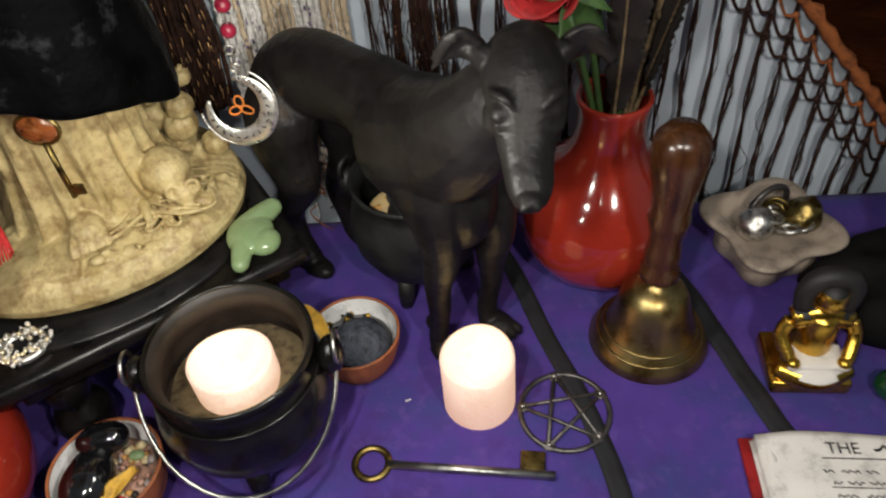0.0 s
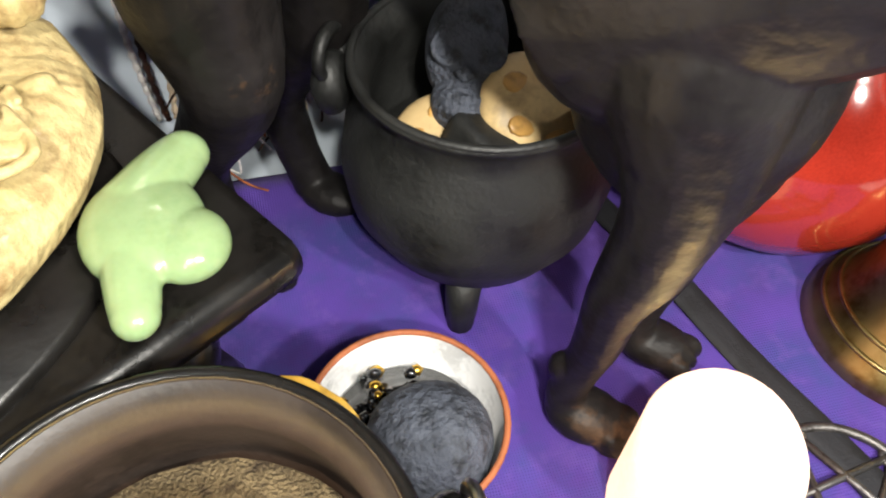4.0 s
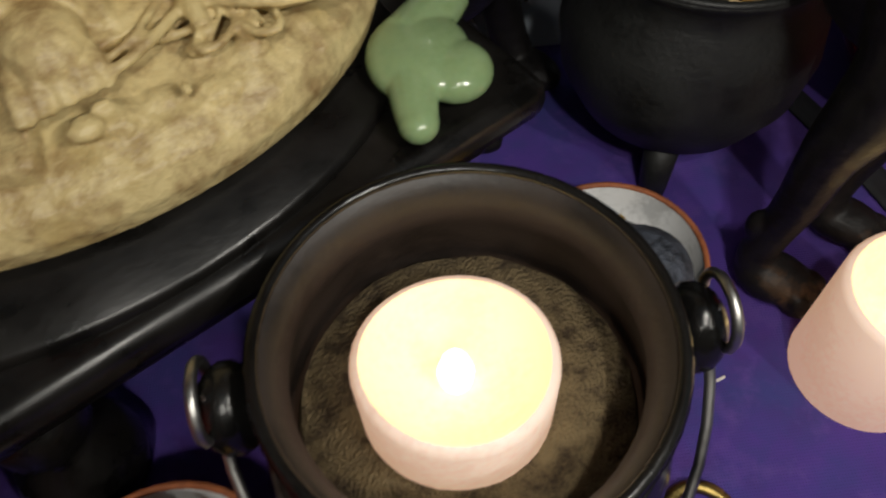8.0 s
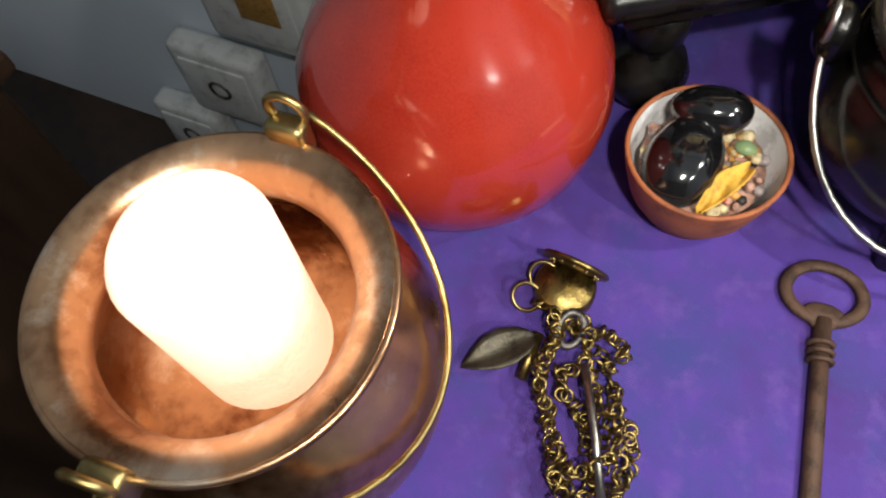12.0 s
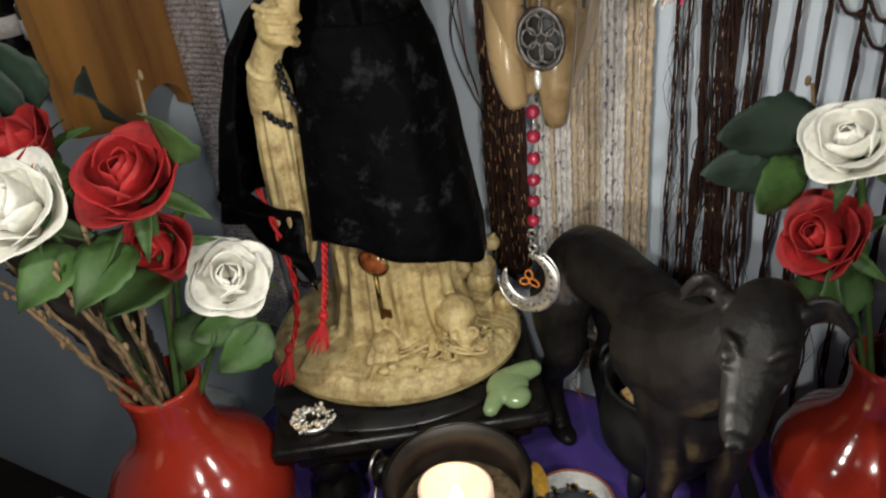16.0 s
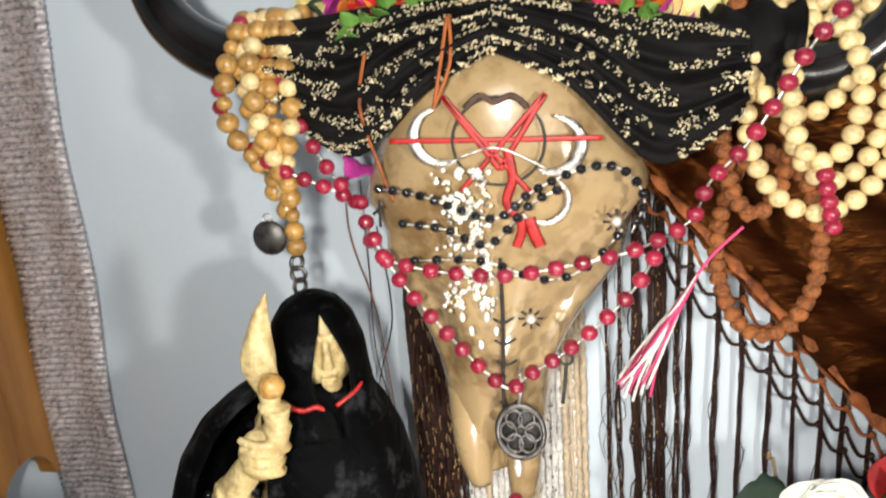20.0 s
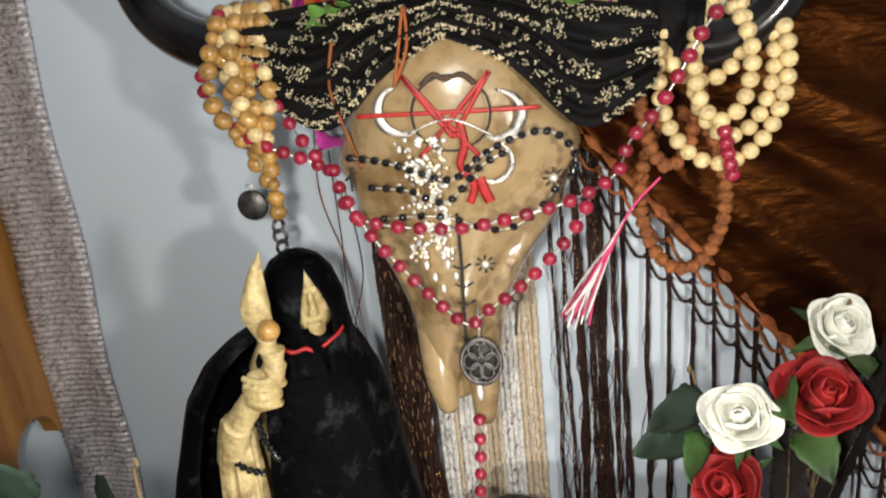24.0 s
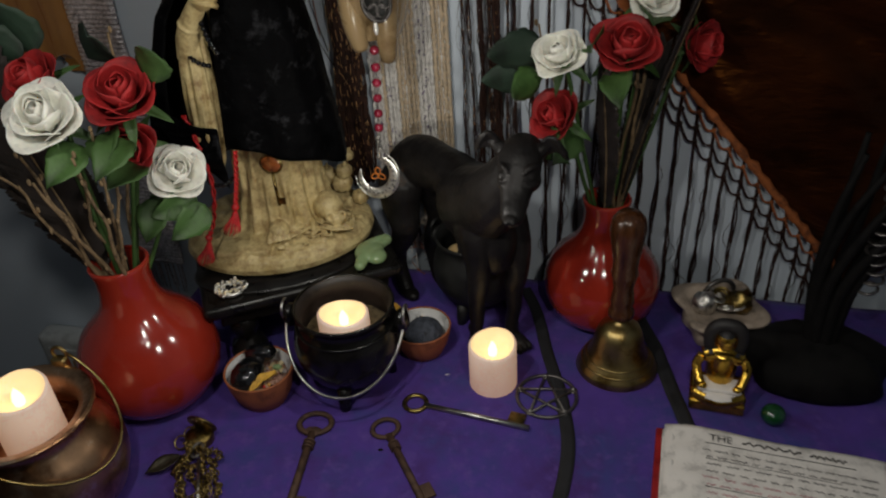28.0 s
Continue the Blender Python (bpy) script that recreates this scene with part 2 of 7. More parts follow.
BLACK_BEAD = mat("black_glass_bead", (0.006, 0.006, 0.007), 0.12, coat=0.5, bump=0.0)
PAINT_RED = mat("red_paint", (0.42, 0.015, 0.014), 0.45, vary=0.2, scale=120)
INK = mat("black_ink", (0.012, 0.010, 0.010), 0.6, vary=0.3, scale=120)
RHINE = mat("rhinestone", (1.0, 0.97, 0.91), 0.22, metal=0.45, vary=0.1, scale=300, bump=0.0)
SEQUIN = mat("gold_sequin", (1.0, 0.86, 0.58), 0.33, metal=0.6, vary=0.1, scale=300, bump=0.0)
SCARF = mat("black_scarf", (0.006, 0.0055, 0.0055), 0.75, vary=0.4, scale=60, fine=500, bump=0.4, dist=0.001, spec=0.12)
DARK_YARN = mat("dark_metallic_yarn", (0.030, 0.013, 0.009), 0.55, vary=0.7, scale=200, fine=900, bump=0.6, dark=(0.010, 0.005, 0.005), spec=0.2)
COPPER_GLINT = mat("copper_foil_thread", (0.78, 0.46, 0.20), 0.32, metal=0.5, vary=0.3, scale=300, bump=0.0)
BEIGE_KNIT = mat("beige_knit", (0.66, 0.52, 0.36), 0.9, vary=0.3, scale=170, fine=700, bump=1.0, dist=0.002, dark=(0.52, 0.42, 0.30))
WHITE_KNIT = mat("white_knit", (0.84, 0.81, 0.77), 0.9, vary=0.3, scale=170, fine=700, bump=1.0, dist=0.002, dark=(0.64, 0.60, 0.58))
LAME = mat("silver_lame", (0.58, 0.54, 0.56), 0.40, metal=0.45, vary=0.5, scale=240, fine=800, bump=0.8, dist=0.001, dark=(0.22, 0.20, 0.205))
PINE = wood_mat("varnished_pine", (0.33, 0.15, 0.035), 5.0, 0.32, dark=(0.22, 0.09, 0.02))
DARK_WOOD = wood_mat("dark_wood", (0.035, 0.018, 0.010), 6.0, 0.5)
HANDLE_WOOD = wood_mat("turned_wood", (0.055, 0.020, 0.007), 30.0, 0.25, dark=(0.028, 0.010, 0.004))
PLASTIC = mat("white_plastic", (0.62, 0.64, 0.63), 0.45, vary=0.06, scale=40, bump=0.05)
PAPER = mat("book_paper", (0.74, 0.70, 0.66), 0.85, vary=0.05, scale=60, fine=500, bump=0.15)
RED_COVER = mat("red_book_cover", (0.30, 0.012, 0.014), 0.45, vary=0.2, scale=60, bump=0.2)
STONE = mat("beige_soapstone", (0.36, 0.29, 0.23), 0.6, vary=0.2, scale=60, fine=500, bump=0.3)
BLACK_STRAP = mat("black_ribbon", (0.010, 0.010, 0.013), 0.75, vary=0.3, scale=80, fine=700, bump=0.3)
PINK_INK = mat("pink_ink", (0.55, 0.22, 0.26), 0.8, vary=0.2, scale=120)
GREY_INK = mat("dark_ink", (0.05, 0.045, 0.05), 0.8, vary=0.2, scale=120)


def worn_or_shiny(m, colour, low, high, scale):
    """Noise patches of a second colour: wear, dye, stains, or painted-in sheen."""
    nt = m.node_tree
    b = nt.nodes["Principled BSDF"]
    src = b.inputs["Base Color"].links[0].from_socket
    tc = [n for n in nt.nodes if n.type == "TEX_COORD"][0]
    n = nt.nodes.new("ShaderNodeTexNoise")
    n.inputs["Scale"].default_value, n.inputs["Detail"].default_value, n.inputs["Roughness"].default_value = scale, 6, 0.7
    nt.links.new(tc.outputs["Object"], n.inputs["Vector"])
    r = nt.nodes.new("ShaderNodeMapRange")
    r.inputs["From Min"].default_value, r.inputs["From Max"].default_value = low, high
    nt.links.new(n.outputs["Fac"], r.inputs["Value"])
    mx = nt.nodes.new("ShaderNodeMix")
    mx.data_type = "RGBA"
    nt.links.new(r.outputs[0], mx.inputs[0])
    nt.links.new(src, mx.inputs[6])
    mx.inputs[7].default_value = (*colour, 1)
    nt.links.new(mx.outputs[2], b.inputs["Base Color"])


# the cloak's crushed-pile highlights, put into its colour as pale grey patches
worn_or_shiny(VELVET, (0.028, 0.028, 0.031), 0.56, 0.72, 34)
worn_or_shiny(CLOTH, (0.036, 0.038, 0.205), 0.47, 0.66, 13)
worn_or_shiny(CLOTH, (0.100, 0.050, 0.275), 0.52, 0.74, 48)
worn_or_shiny(CLOTH, (0.028, 0.050, 0.115), 0.66, 0.80, 19)
# copper flecks of the yarn, with its glints painted into the base colour
worn_or_shiny(DARK_YARN, (0.34, 0.16, 0.06), 0.62, 0.74, 240)
worn_or_shiny(COPPER, (0.80, 0.66, 0.52), 0.54, 0.68, 24)
worn_or_shiny(DOGWOOD, (0.12, 0.062, 0.024), 0.64, 0.80, 15)
worn_or_shiny(IRON_DULL, (0.12, 0.115, 0.10), 0.66, 0.80, 60)
worn_or_shiny(RESIN, (0.25, 0.155, 0.062), 0.45, 0.70, 75)


# ---- builders ----
def fuse(ob, voxel, rounds, factor=0.5):
    """Grows overlapping lumps into one smooth skin."""
    r = ob.modifiers.new("fuse", "REMESH")
    r.mode, r.voxel_size, r.use_smooth_shade = "VOXEL", voxel, True
    s = ob.modifiers.new("soften", "SMOOTH")
    s.factor, s.iterations = factor, rounds
    return ob



def smooth(bm, on=True):
    for f in bm.faces:
        f.smooth = on
    return bm


def mesh(name, bm, material, flat=False):
    me = bpy.data.meshes.new(name)
    bm.normal_update()
    smooth(bm, not flat)
    bm.to_mesh(me)
    bm.free()
    me.materials.append(material)
    return me


def part(name, bm, material, parent, label="", m=None, flat=False):
    ob = new(name, mesh(name, bm, material, flat) if isinstance(bm, bmesh.types.BMesh) else bm)
    ob.parent = parent
    if m is not None:
        ob.matrix_basis = m
    if label:
        ob["label"] = label
    return ob


def thing(name, m, label, category, group=""):
    ob = new(name)
    ob.empty_display_size = 0.02
    ob.matrix_basis = m if isinstance(m, Matrix) else Matrix.Translation(m)
    return tagged(ob, label, category, group)


def solid(name, bm, material, m, label, category, group="", kind="", flat=False):
    ob = new(name, mesh(name, bm, material, flat))
    ob.matrix_basis = m if isinstance(m, Matrix) else Matrix.Translation(m)
    return tagged(ob, label, category, group, kind)


def skin(bm, rings, closed=True, caps=True):
    """Faces between rings of equal length."""
    vs = [[bm.verts.new(p) for p in r] for r in rings]
    n = len(vs[0])
    for a, b in zip(vs, vs[1:]):
        for i in range(n if closed else n - 1):
            j = (i + 1) % n
            bm.faces.new((a[i], a[j], b[j], b[i]))
    if caps and closed:
        bm.faces.new(vs[0][::-1])
        bm.faces.new(vs[-1])
    return bm


def lathe(profile, seg=40, bm=None, warp=None, caps=True):
    """Turns (radius, z) pairs about z; warp(x, y, z) may shift each point."""
    bm = bm or bmesh.new()
    rings = []
    for r, z in profile:
        ring = []
        for i in range(seg):
            a = math.tau * i / seg
            p = Vector((r * math.cos(a), r * math.sin(a), z))
            ring.append(warp(p) if warp else p)
        rings.append(ring)
    return skin(bm, rings, caps=caps)


def curve_points(pts, n):
    """n points on a smooth curve through pts."""
    pts = [Vector(p) for p in pts]
    out = []
    for k in range(n):
        s = k / (n - 1) * (len(pts) - 1)
        i = min(int(s), len(pts) - 2)
        t = s - i
        a, b = pts[max(i - 1, 0)], pts[i]
        c, d = pts[i + 1], pts[min(i + 2, len(pts) - 1)]
        out.append(0.5 * (2 * b + (c - a) * t + (2 * a - 5 * b + 4 * c - d) * t * t + (3 * b - a - 3 * c + d) * t ** 3))
    return out


def tube(pts, radius, seg=8, bm=None, closed=False, caps=True, flat=1.0, up=None):
    """A tube along pts; radius is a number or a function of 0..1; flat squashes it across."""
    bm = bm or bmesh.new()
    pts = [Vector(p) for p in pts]
    n = len(pts)
    rings, ref = [], Vector(up) if up else None
    for i, p in enumerate(pts):
        d = (pts[(i + 1) % n if closed else min(i + 1, n - 1)] - pts[(i - 1) % n if closed else max(i - 1, 0)])
        d = d.normalized() if d.length > 1e-9 else Vector((0, 0, 1))
        if ref is None:
            ref = Vector((0, 0, 1)) if abs(d.z) < 0.9 else Vector((1, 0, 0))
        side = d.cross(ref)
        side = side.normalized() if side.length > 1e-6 else d.orthogonal().normalized()
        if up is None:
            ref = side.cross(d).normalized()
        high = side.cross(d).normalized()
        r = radius(i / max(n - 1, 1)) if callable(radius) else radius
        rings.append([p + side * (r * math.cos(math.tau * k / seg)) + high * (r * flat * math.sin(math.tau * k / seg)) for k in range(seg)])
    if closed:
        rings.append(rings[0])
        vs = [[bm.verts.new(p) for p in r] for r in rings[:-1]]
        for i in range(n):
            a, b = vs[i], vs[(i + 1) % n]
            for k in range(seg):
                j = (k + 1) % seg
                bm.faces.new((a[k], a[j], b[j], b[k]))
        return bm
    return skin(bm, rings, caps=caps)


def ball(place, size, bm=None, seg=10, rows=7, rough=0.0, freq=60):
    """An ellipsoid with optional lumps."""
    bm = bm or bmesh.new()
    sx, sy, sz = (size, size, size) if isinstance(size, (int, float)) else size
    c = Vector(place)
    rings = []
    for r in range(1, rows):
        th = math.pi * r / rows
        ring = []
        for k in range(seg):
            a = math.tau * k / seg
            v = Vector((math.sin(th) * math.cos(a), math.sin(th) * math.sin(a), -math.cos(th)))
            s = 1 + rough * noise.noise(v * 1.7 + c * freq) if rough else 1
            ring.append(c + Vector((v.x * sx, v.y * sy, v.z * sz)) * s)
        rings.append(ring)
    vs = [[bm.verts.new(p) for p in r] for r in rings]
    for a, b in zip(vs, vs[1:]):
        for k in range(seg):
            j = (k + 1) % seg
            bm.faces.new((a[k], a[j], b[j], b[k]))
    lo, hi = bm.verts.new(c - Vector((0, 0, sz))), bm.verts.new(c + Vector((0, 0, sz)))
    for k in range(seg):
        j = (k + 1) % seg
        bm.faces.new((lo, vs[0][j], vs[0][k]))
        bm.faces.new((hi, vs[-1][k], vs[-1][j]))
    return bm


def box(size, place=(0, 0, 0), bevel=0.0, bm=None, turn=None):
    one = bmesh.new()
    bmesh.ops.create_cube(one, size=1.0)
    bmesh.ops.scale(one, vec=size, verts=one.verts)
    if bevel:
        bmesh.ops.bevel(one, geom=one.edges, offset=bevel, segments=2, affect="EDGES", profile=0.6)
    m = Matrix.Translation(place) @ (turn or Matrix.Identity(4))
    bmesh.ops.transform(one, matrix=m, verts=one.verts)
    if bm is None:
        return one
    me = bpy.data.meshes.new("tmp")
    one.to_mesh(me)
    one.free()
    bm.from_mesh(me)
    bpy.data.meshes.remove(me)
    return bm


def sheet(fn, nu, nv, thick=0.0, bm=None):
    """A surface fn(u, v) over the unit square, given a thickness along its normal."""
    bm = bm or bmesh.new()
    p = [[Vector(fn(i / nu, j / nv)) for j in range(nv + 1)] for i in range(nu + 1)]
    top = [[bm.verts.new(q) for q in r] for r in p]
    for i in range(nu):
        for j in range(nv):
            bm.faces.new((top[i][j], top[i + 1][j], top[i + 1][j + 1], top[i][j + 1]))
    if thick:
        low = []
        for i in range(nu + 1):
            row = []
            for j in range(nv + 1):
                du = p[min(i + 1, nu)][j] - p[max(i - 1, 0)][j]
                dv = p[i][min(j + 1, nv)] - p[i][max(j - 1, 0)]
                nrm = du.cross(dv)
                nrm = nrm.normalized() if nrm.length > 1e-12 else Vector((0, 0, 1))
                row.append(bm.verts.new(p[i][j] - nrm * thick))
            low.append(row)
        for i in range(nu):
            for j in range(nv):
                bm.faces.new((low[i][j], low[i][j + 1], low[i + 1][j + 1], low[i + 1][j]))
        for i in range(nu):
            bm.faces.new((top[i][0], low[i][0], low[i + 1][0], top[i + 1][0]))
            bm.faces.new((top[i + 1][nv], low[i + 1][nv], low[i][nv], top[i][nv]))
        for j in range(nv):
            bm.faces.new((top[0][j + 1], low[0][j + 1], low[0][j], top[0][j]))
            bm.faces.new((top[nu][j], low[nu][j], low[nu][j + 1], top[nu][j + 1]))
    return bm


def plate(outline, thick, bm=None, axis="z"):
    """A flat board from an outline of (a, b) pairs, with thickness."""
    bm = bm or bmesh.new()

    def at(a, b, c):
        return Vector((a, b, c)) if axis == "z" else Vector((c, a, b)) if axis == "x" else Vector((a, c, b))
    lo = [bm.verts.new(at(a, b, 0)) for a, b in outline]
    hi = [bm.verts.new(at(a, b, thick)) for a, b in outline]
    bm.faces.new(hi)
    bm.faces.new(lo[::-1])
    n = len(lo)
    for i in range(n):
        j = (i + 1) % n
        bm.faces.new((lo[i], lo[j], hi[j], hi[i]))
    bmesh.ops.recalc_face_normals(bm, faces=bm.faces)
    return bm


def ring_points(c, r, n=24, ax=(1, 0, 0), ay=(0, 1, 0), a0=0.0, a1=math.tau, ry=None):
    ax, ay, c = Vector(ax), Vector(ay), Vector(c)
    full = abs(a1 - a0 - math.tau) < 1e-6
    return [c + ax * (r * math.cos(a0 + (a1 - a0) * k / (n if full else n - 1))) + ay * ((ry or r) * math.sin(a0 + (a1 - a0) * k / (n if full else n - 1))) for k in range(n)]


def structure(name, bm, material, label, category, place=(0, 0, 0), flat=True):
    return solid(name, bm, material, place, label, category, kind="structure", flat=flat)


# ---- structure ----
WALL_Y = 0.685
structure("wall_back", box((3.6, 0.1, 2.8), (-0.05, WALL_Y + 0.05, 0.65)), WALL, "pale blue-grey painted wall behind the altar", "wall")
structure("wall_left", box((0.1, 2.735, 2.8), (-1.80, -0.6825, 0.65)), WALL, "pale blue-grey painted side wall", "wall")
structure("wall_right", box((0.1, 2.735, 2.8), (1.70, -0.6825, 0.65)), WALL, "pale blue-grey painted side wall", "wall")
structure("wall_front", box((3.4, 0.1, 2.8), (-0.05, -2.0, 0.65)), DARK_WOOD, "dark far side of the room", "wall")
structure("floor", box((3.6, 2.835, 0.1), (-0.05, -0.6325, -0.80)), DARK_WOOD, "dark brown wooden floor", "floor")
structure("ceiling", box((3.6, 2.835, 0.1), (-0.05, -0.6325, 2.10)), WALL, "plain painted ceiling", "ceiling")

table = thing("altar_table", (0.17, 0.34, -0.03), "low dark wooden table under a violet cloth", "table")
part("tabletop", box((1.02, 0.60, 0.025), (0, 0, 0.0), 0.004), DARK_WOOD, table)
for sx in (-0.47, 0.47):
    for sy in (-0.28, 0.28):
        part("leg", box((0.045, 0.045, 0.72), (sx, sy, -0.372), 0.004), DARK_WOOD, table)


def cloth_fn(u, v):
    x, y = -0.36 + 1.06 * u, 0.015 + 0.630 * v
    z = 0.0
    z += 0.0012 * noise.noise(Vector((x * 9, y * 9, 0)))
    drop = max(0.0, 0.03 - (x + 0.36)) + max(0.0, x - 0.67) + max(0.0, 0.045 - y)
    z -= 5.0 * drop
    return (x, y, z - 0.0012)


solid("altar_cloth", sheet(cloth_fn, 106, 62, -0.0025), CLOTH, (0, 0, 0), "violet dyed cotton cloth spread over the table", "cloth")


# ---- vases, candles, pots ----
def vase(place, size, label):
    v = thing("vase", Matrix.Translation(place) @ Matrix.Scale(size, 4), label, "vase", "red vases")
    pro = [(0.001, 0.0), (0.038, 0.0), (0.044, 0.003), (0.058, 0.016), (0.068, 0.034), (0.0715, 0.054), (0.069, 0.074), (0.060, 0.092),
           (0.047, 0.106), (0.035, 0.118), (0.0285, 0.131), (0.0262, 0.146), (0.0265, 0.160), (0.0285, 0.169), (0.0288, 0.1715),
           (0.0272, 0.173), (0.0248, 0.171), (0.0232, 0.160), (0.0232, 0.140), (0.030, 0.118), (0.050, 0.098), (0.060, 0.06), (0.045, 0.012), (0.001, 0.008)]
    part("body", lathe(pro, 64), RED_GLAZE, v)
    part("rim", tube(ring_points((0, 0, 0.1718), 0.0268, 48), 0.0023, 8, closed=True), RED_GLAZE, v, "pale worn glaze rim")
    return v


VL, VR = Vector((-0.269, 0.354, 0)), Vector((0.230, 0.585, 0))
vase(VL, 1.10, "glossy red glazed bottle vase holding silk roses and twigs")
vase(VR, 1.0, "glossy red glazed bottle vase behind the handbell")


def candle(place, turn, label, r=0.0275, h=0.056):
    c = thing("led_candle", Matrix.Translation(place) @ pose(0, 0, 0, 0, 0, turn), label, "candle", "flameless candles")

    def wavy(p):
        k = max(0.0, (p.z - h * 0.6) / (h * 0.4))
        a = math.atan2(p.y, p.x)
        return Vector((p.x, p.y, p.z + k * 0.0028 * (math.sin(a + 0.6) + 0.45 * math.sin(2 * a + 1))))
    part("wax_body", lathe([(0.001, 0), (r - 0.0015, 0), (r, 0.002), (r, h * 0.6), (r, h - 0.003), (r - 0.0012, h - 0.0006), (r - 0.0028, h)], 40, warp=wavy, caps=False), CANDLE, c)
    part("wax_hollow", lathe([(r - 0.0028, h), (r - 0.0042, h - 0.002), (r * 0.78, h - 0.008), (r * 0.5, h - 0.0145), (0.0005, h - 0.0165)], 40, warp=wavy, caps=False), GLOW, c, "hollow lit from inside")
    part("flame", lathe([(0.0005, h - 0.018), (0.0046, h - 0.016), (0.0054, h - 0.010), (0.0040, h - 0.004), (0.0016, h + 0.001), (0.0003, h + 0.0030)], 14), FLAME, c, "small yellow lit plastic flame")
    return c


candle((0.117, 0.436, 0.0), 30, "cream flameless candle glowing on the violet cloth", 0.0275, 0.060)


def cauldron(place, turn, r, h, label, dull=False, bail=True):
    """A three-legged pot: belly radius r, rim height h."""
    iron = IRON_DULL if dull else IRON
    c = thing("cauldron", Matrix.Translation(place) @ pose(0, 0, 0, 0, 0, turn), label, "cauldron", "iron cauldrons")
    lo = 0.018
    k = h - lo
    outer = [(0.001, lo), (r * 0.45, lo + 0.002), (r * 0.78, lo + k * 0.14), (r * 0.96, lo + k * 0.34), (r, lo + k * 0.52), (r * 0.95, lo + k * 0.70), (r * 0.85, lo + k * 0.83),
             (r * 0.82, lo + k * 0.89), (r * 0.88, lo + k * 0.95), (r * 0.915, lo + k * 0.975), (r * 0.92, lo + k * 0.99), (r * 0.90, lo + k)]
    part("bowl", lathe(outer, 56, caps=False), iron, c)
    inner = [(r * 0.90, lo + k), (r * 0.855, lo + k * 0.992), (r * 0.80, lo + k * 0.93), (r * 0.77, lo + k * 0.87), (r * 0.80, lo + k * 0.80), (r * 0.86, lo + k * 0.6), (r * 0.7, lo + k * 0.25), (0.001, lo + k * 0.12)]
    part("inside", lathe(inner, 56, caps=False), IRON_IN if not dull else iron, c, "brown seasoned inner wall")
    part("rim", tube(ring_points((0, 0, lo + k * 0.995), r * 0.885, 56), r * 0.03, 8, closed=True), iron, c)
    if not dull:
        part("shoulder_ridge", tube(ring_points((0, 0, lo + k * 0.78), r * 0.905, 56), r * 0.02, 6, closed=True), iron, c)
    for a in (-90, 30, 150):
        d = Vector((math.cos(radians(a)), math.sin(radians(a)), 0))
        part("leg", tube([d * r * 0.62 + Vector((0, 0, lo + k * 0.14)), d * r * 0.70 + Vector((0, 0, lo * 0.7)), d * r * 0.74], lambda t: r * (0.15 - 0.045 * t), 12), iron, c)
    for s in (-1, 1):
        lug = part("lug", ball((s * r * 1.04, 0, lo + k * 0.80), (r * 0.15, r * 0.21, r * 0.24), seg=14, rows=9), iron, c)
        if bail:
            part("bail_loop", tube(ring_points((s * r * 1.12, -r * 0.02, lo + k * 0.90), r * 0.17, 18, (0, 1, 0), (0, 0, 1)), r * 0.026, 6, closed=True), STEEL, lug, "bright wire loop")
        else:
            part("ear_ring", tube(ring_points((s * r * 1.03, 0, lo + k * 0.95), r * 0.17, 18, (0.3, 1, 0), (0, 0, 1)), r * 0.045, 8, closed=True), iron, lug)
    if bail:
        b = [Vector((-r * 1.09, -r * 0.02, lo + k * 0.93))] + [
            Vector((r * 1.09 * math.cos(a), -r * (0.08 + 1.00 * math.sin(a)), lo + k * (0.80 - 0.60 * math.sin(a)))) for a in [math.pi * (1 - q / 22) for q in range(23)]] + [Vector((r * 1.09, -r * 0.02, lo + k * 0.93))]
        part("bail_handle", tube(b, r * 0.027, 8), STEEL, c, "bright steel wire carrying handle")
    return c


C1 = Vector((-0.045, 0.410, 0))
c1 = cauldron(C1, 4, 0.0620, 0.118, "small black iron cauldron with a wire handle, holding a lit candle")
part("ash_bed", lathe([(0.0005, 0.077), (0.02, 0.0775), (0.049, 0.080), (0.051, 0.074), (0.001, 0.06)], 40, warp=lambda p: Vector((p.x, p.y, p.z + 0.0025 * noise.noise(p * 110)))), SAND, c1, "crumbly gold-brown resin bed")
candle(C1 + Vector((-0.003, 0.001, 0.046)), 190, "cream flameless candle glowing inside the iron cauldron", 0.0290, 0.058)

C2 = Vector((0.072, 0.575, 0))
cauldron(C2, -20, 0.056, 0.116, "dull black iron cauldron under the dog statue", dull=True, bail=False)


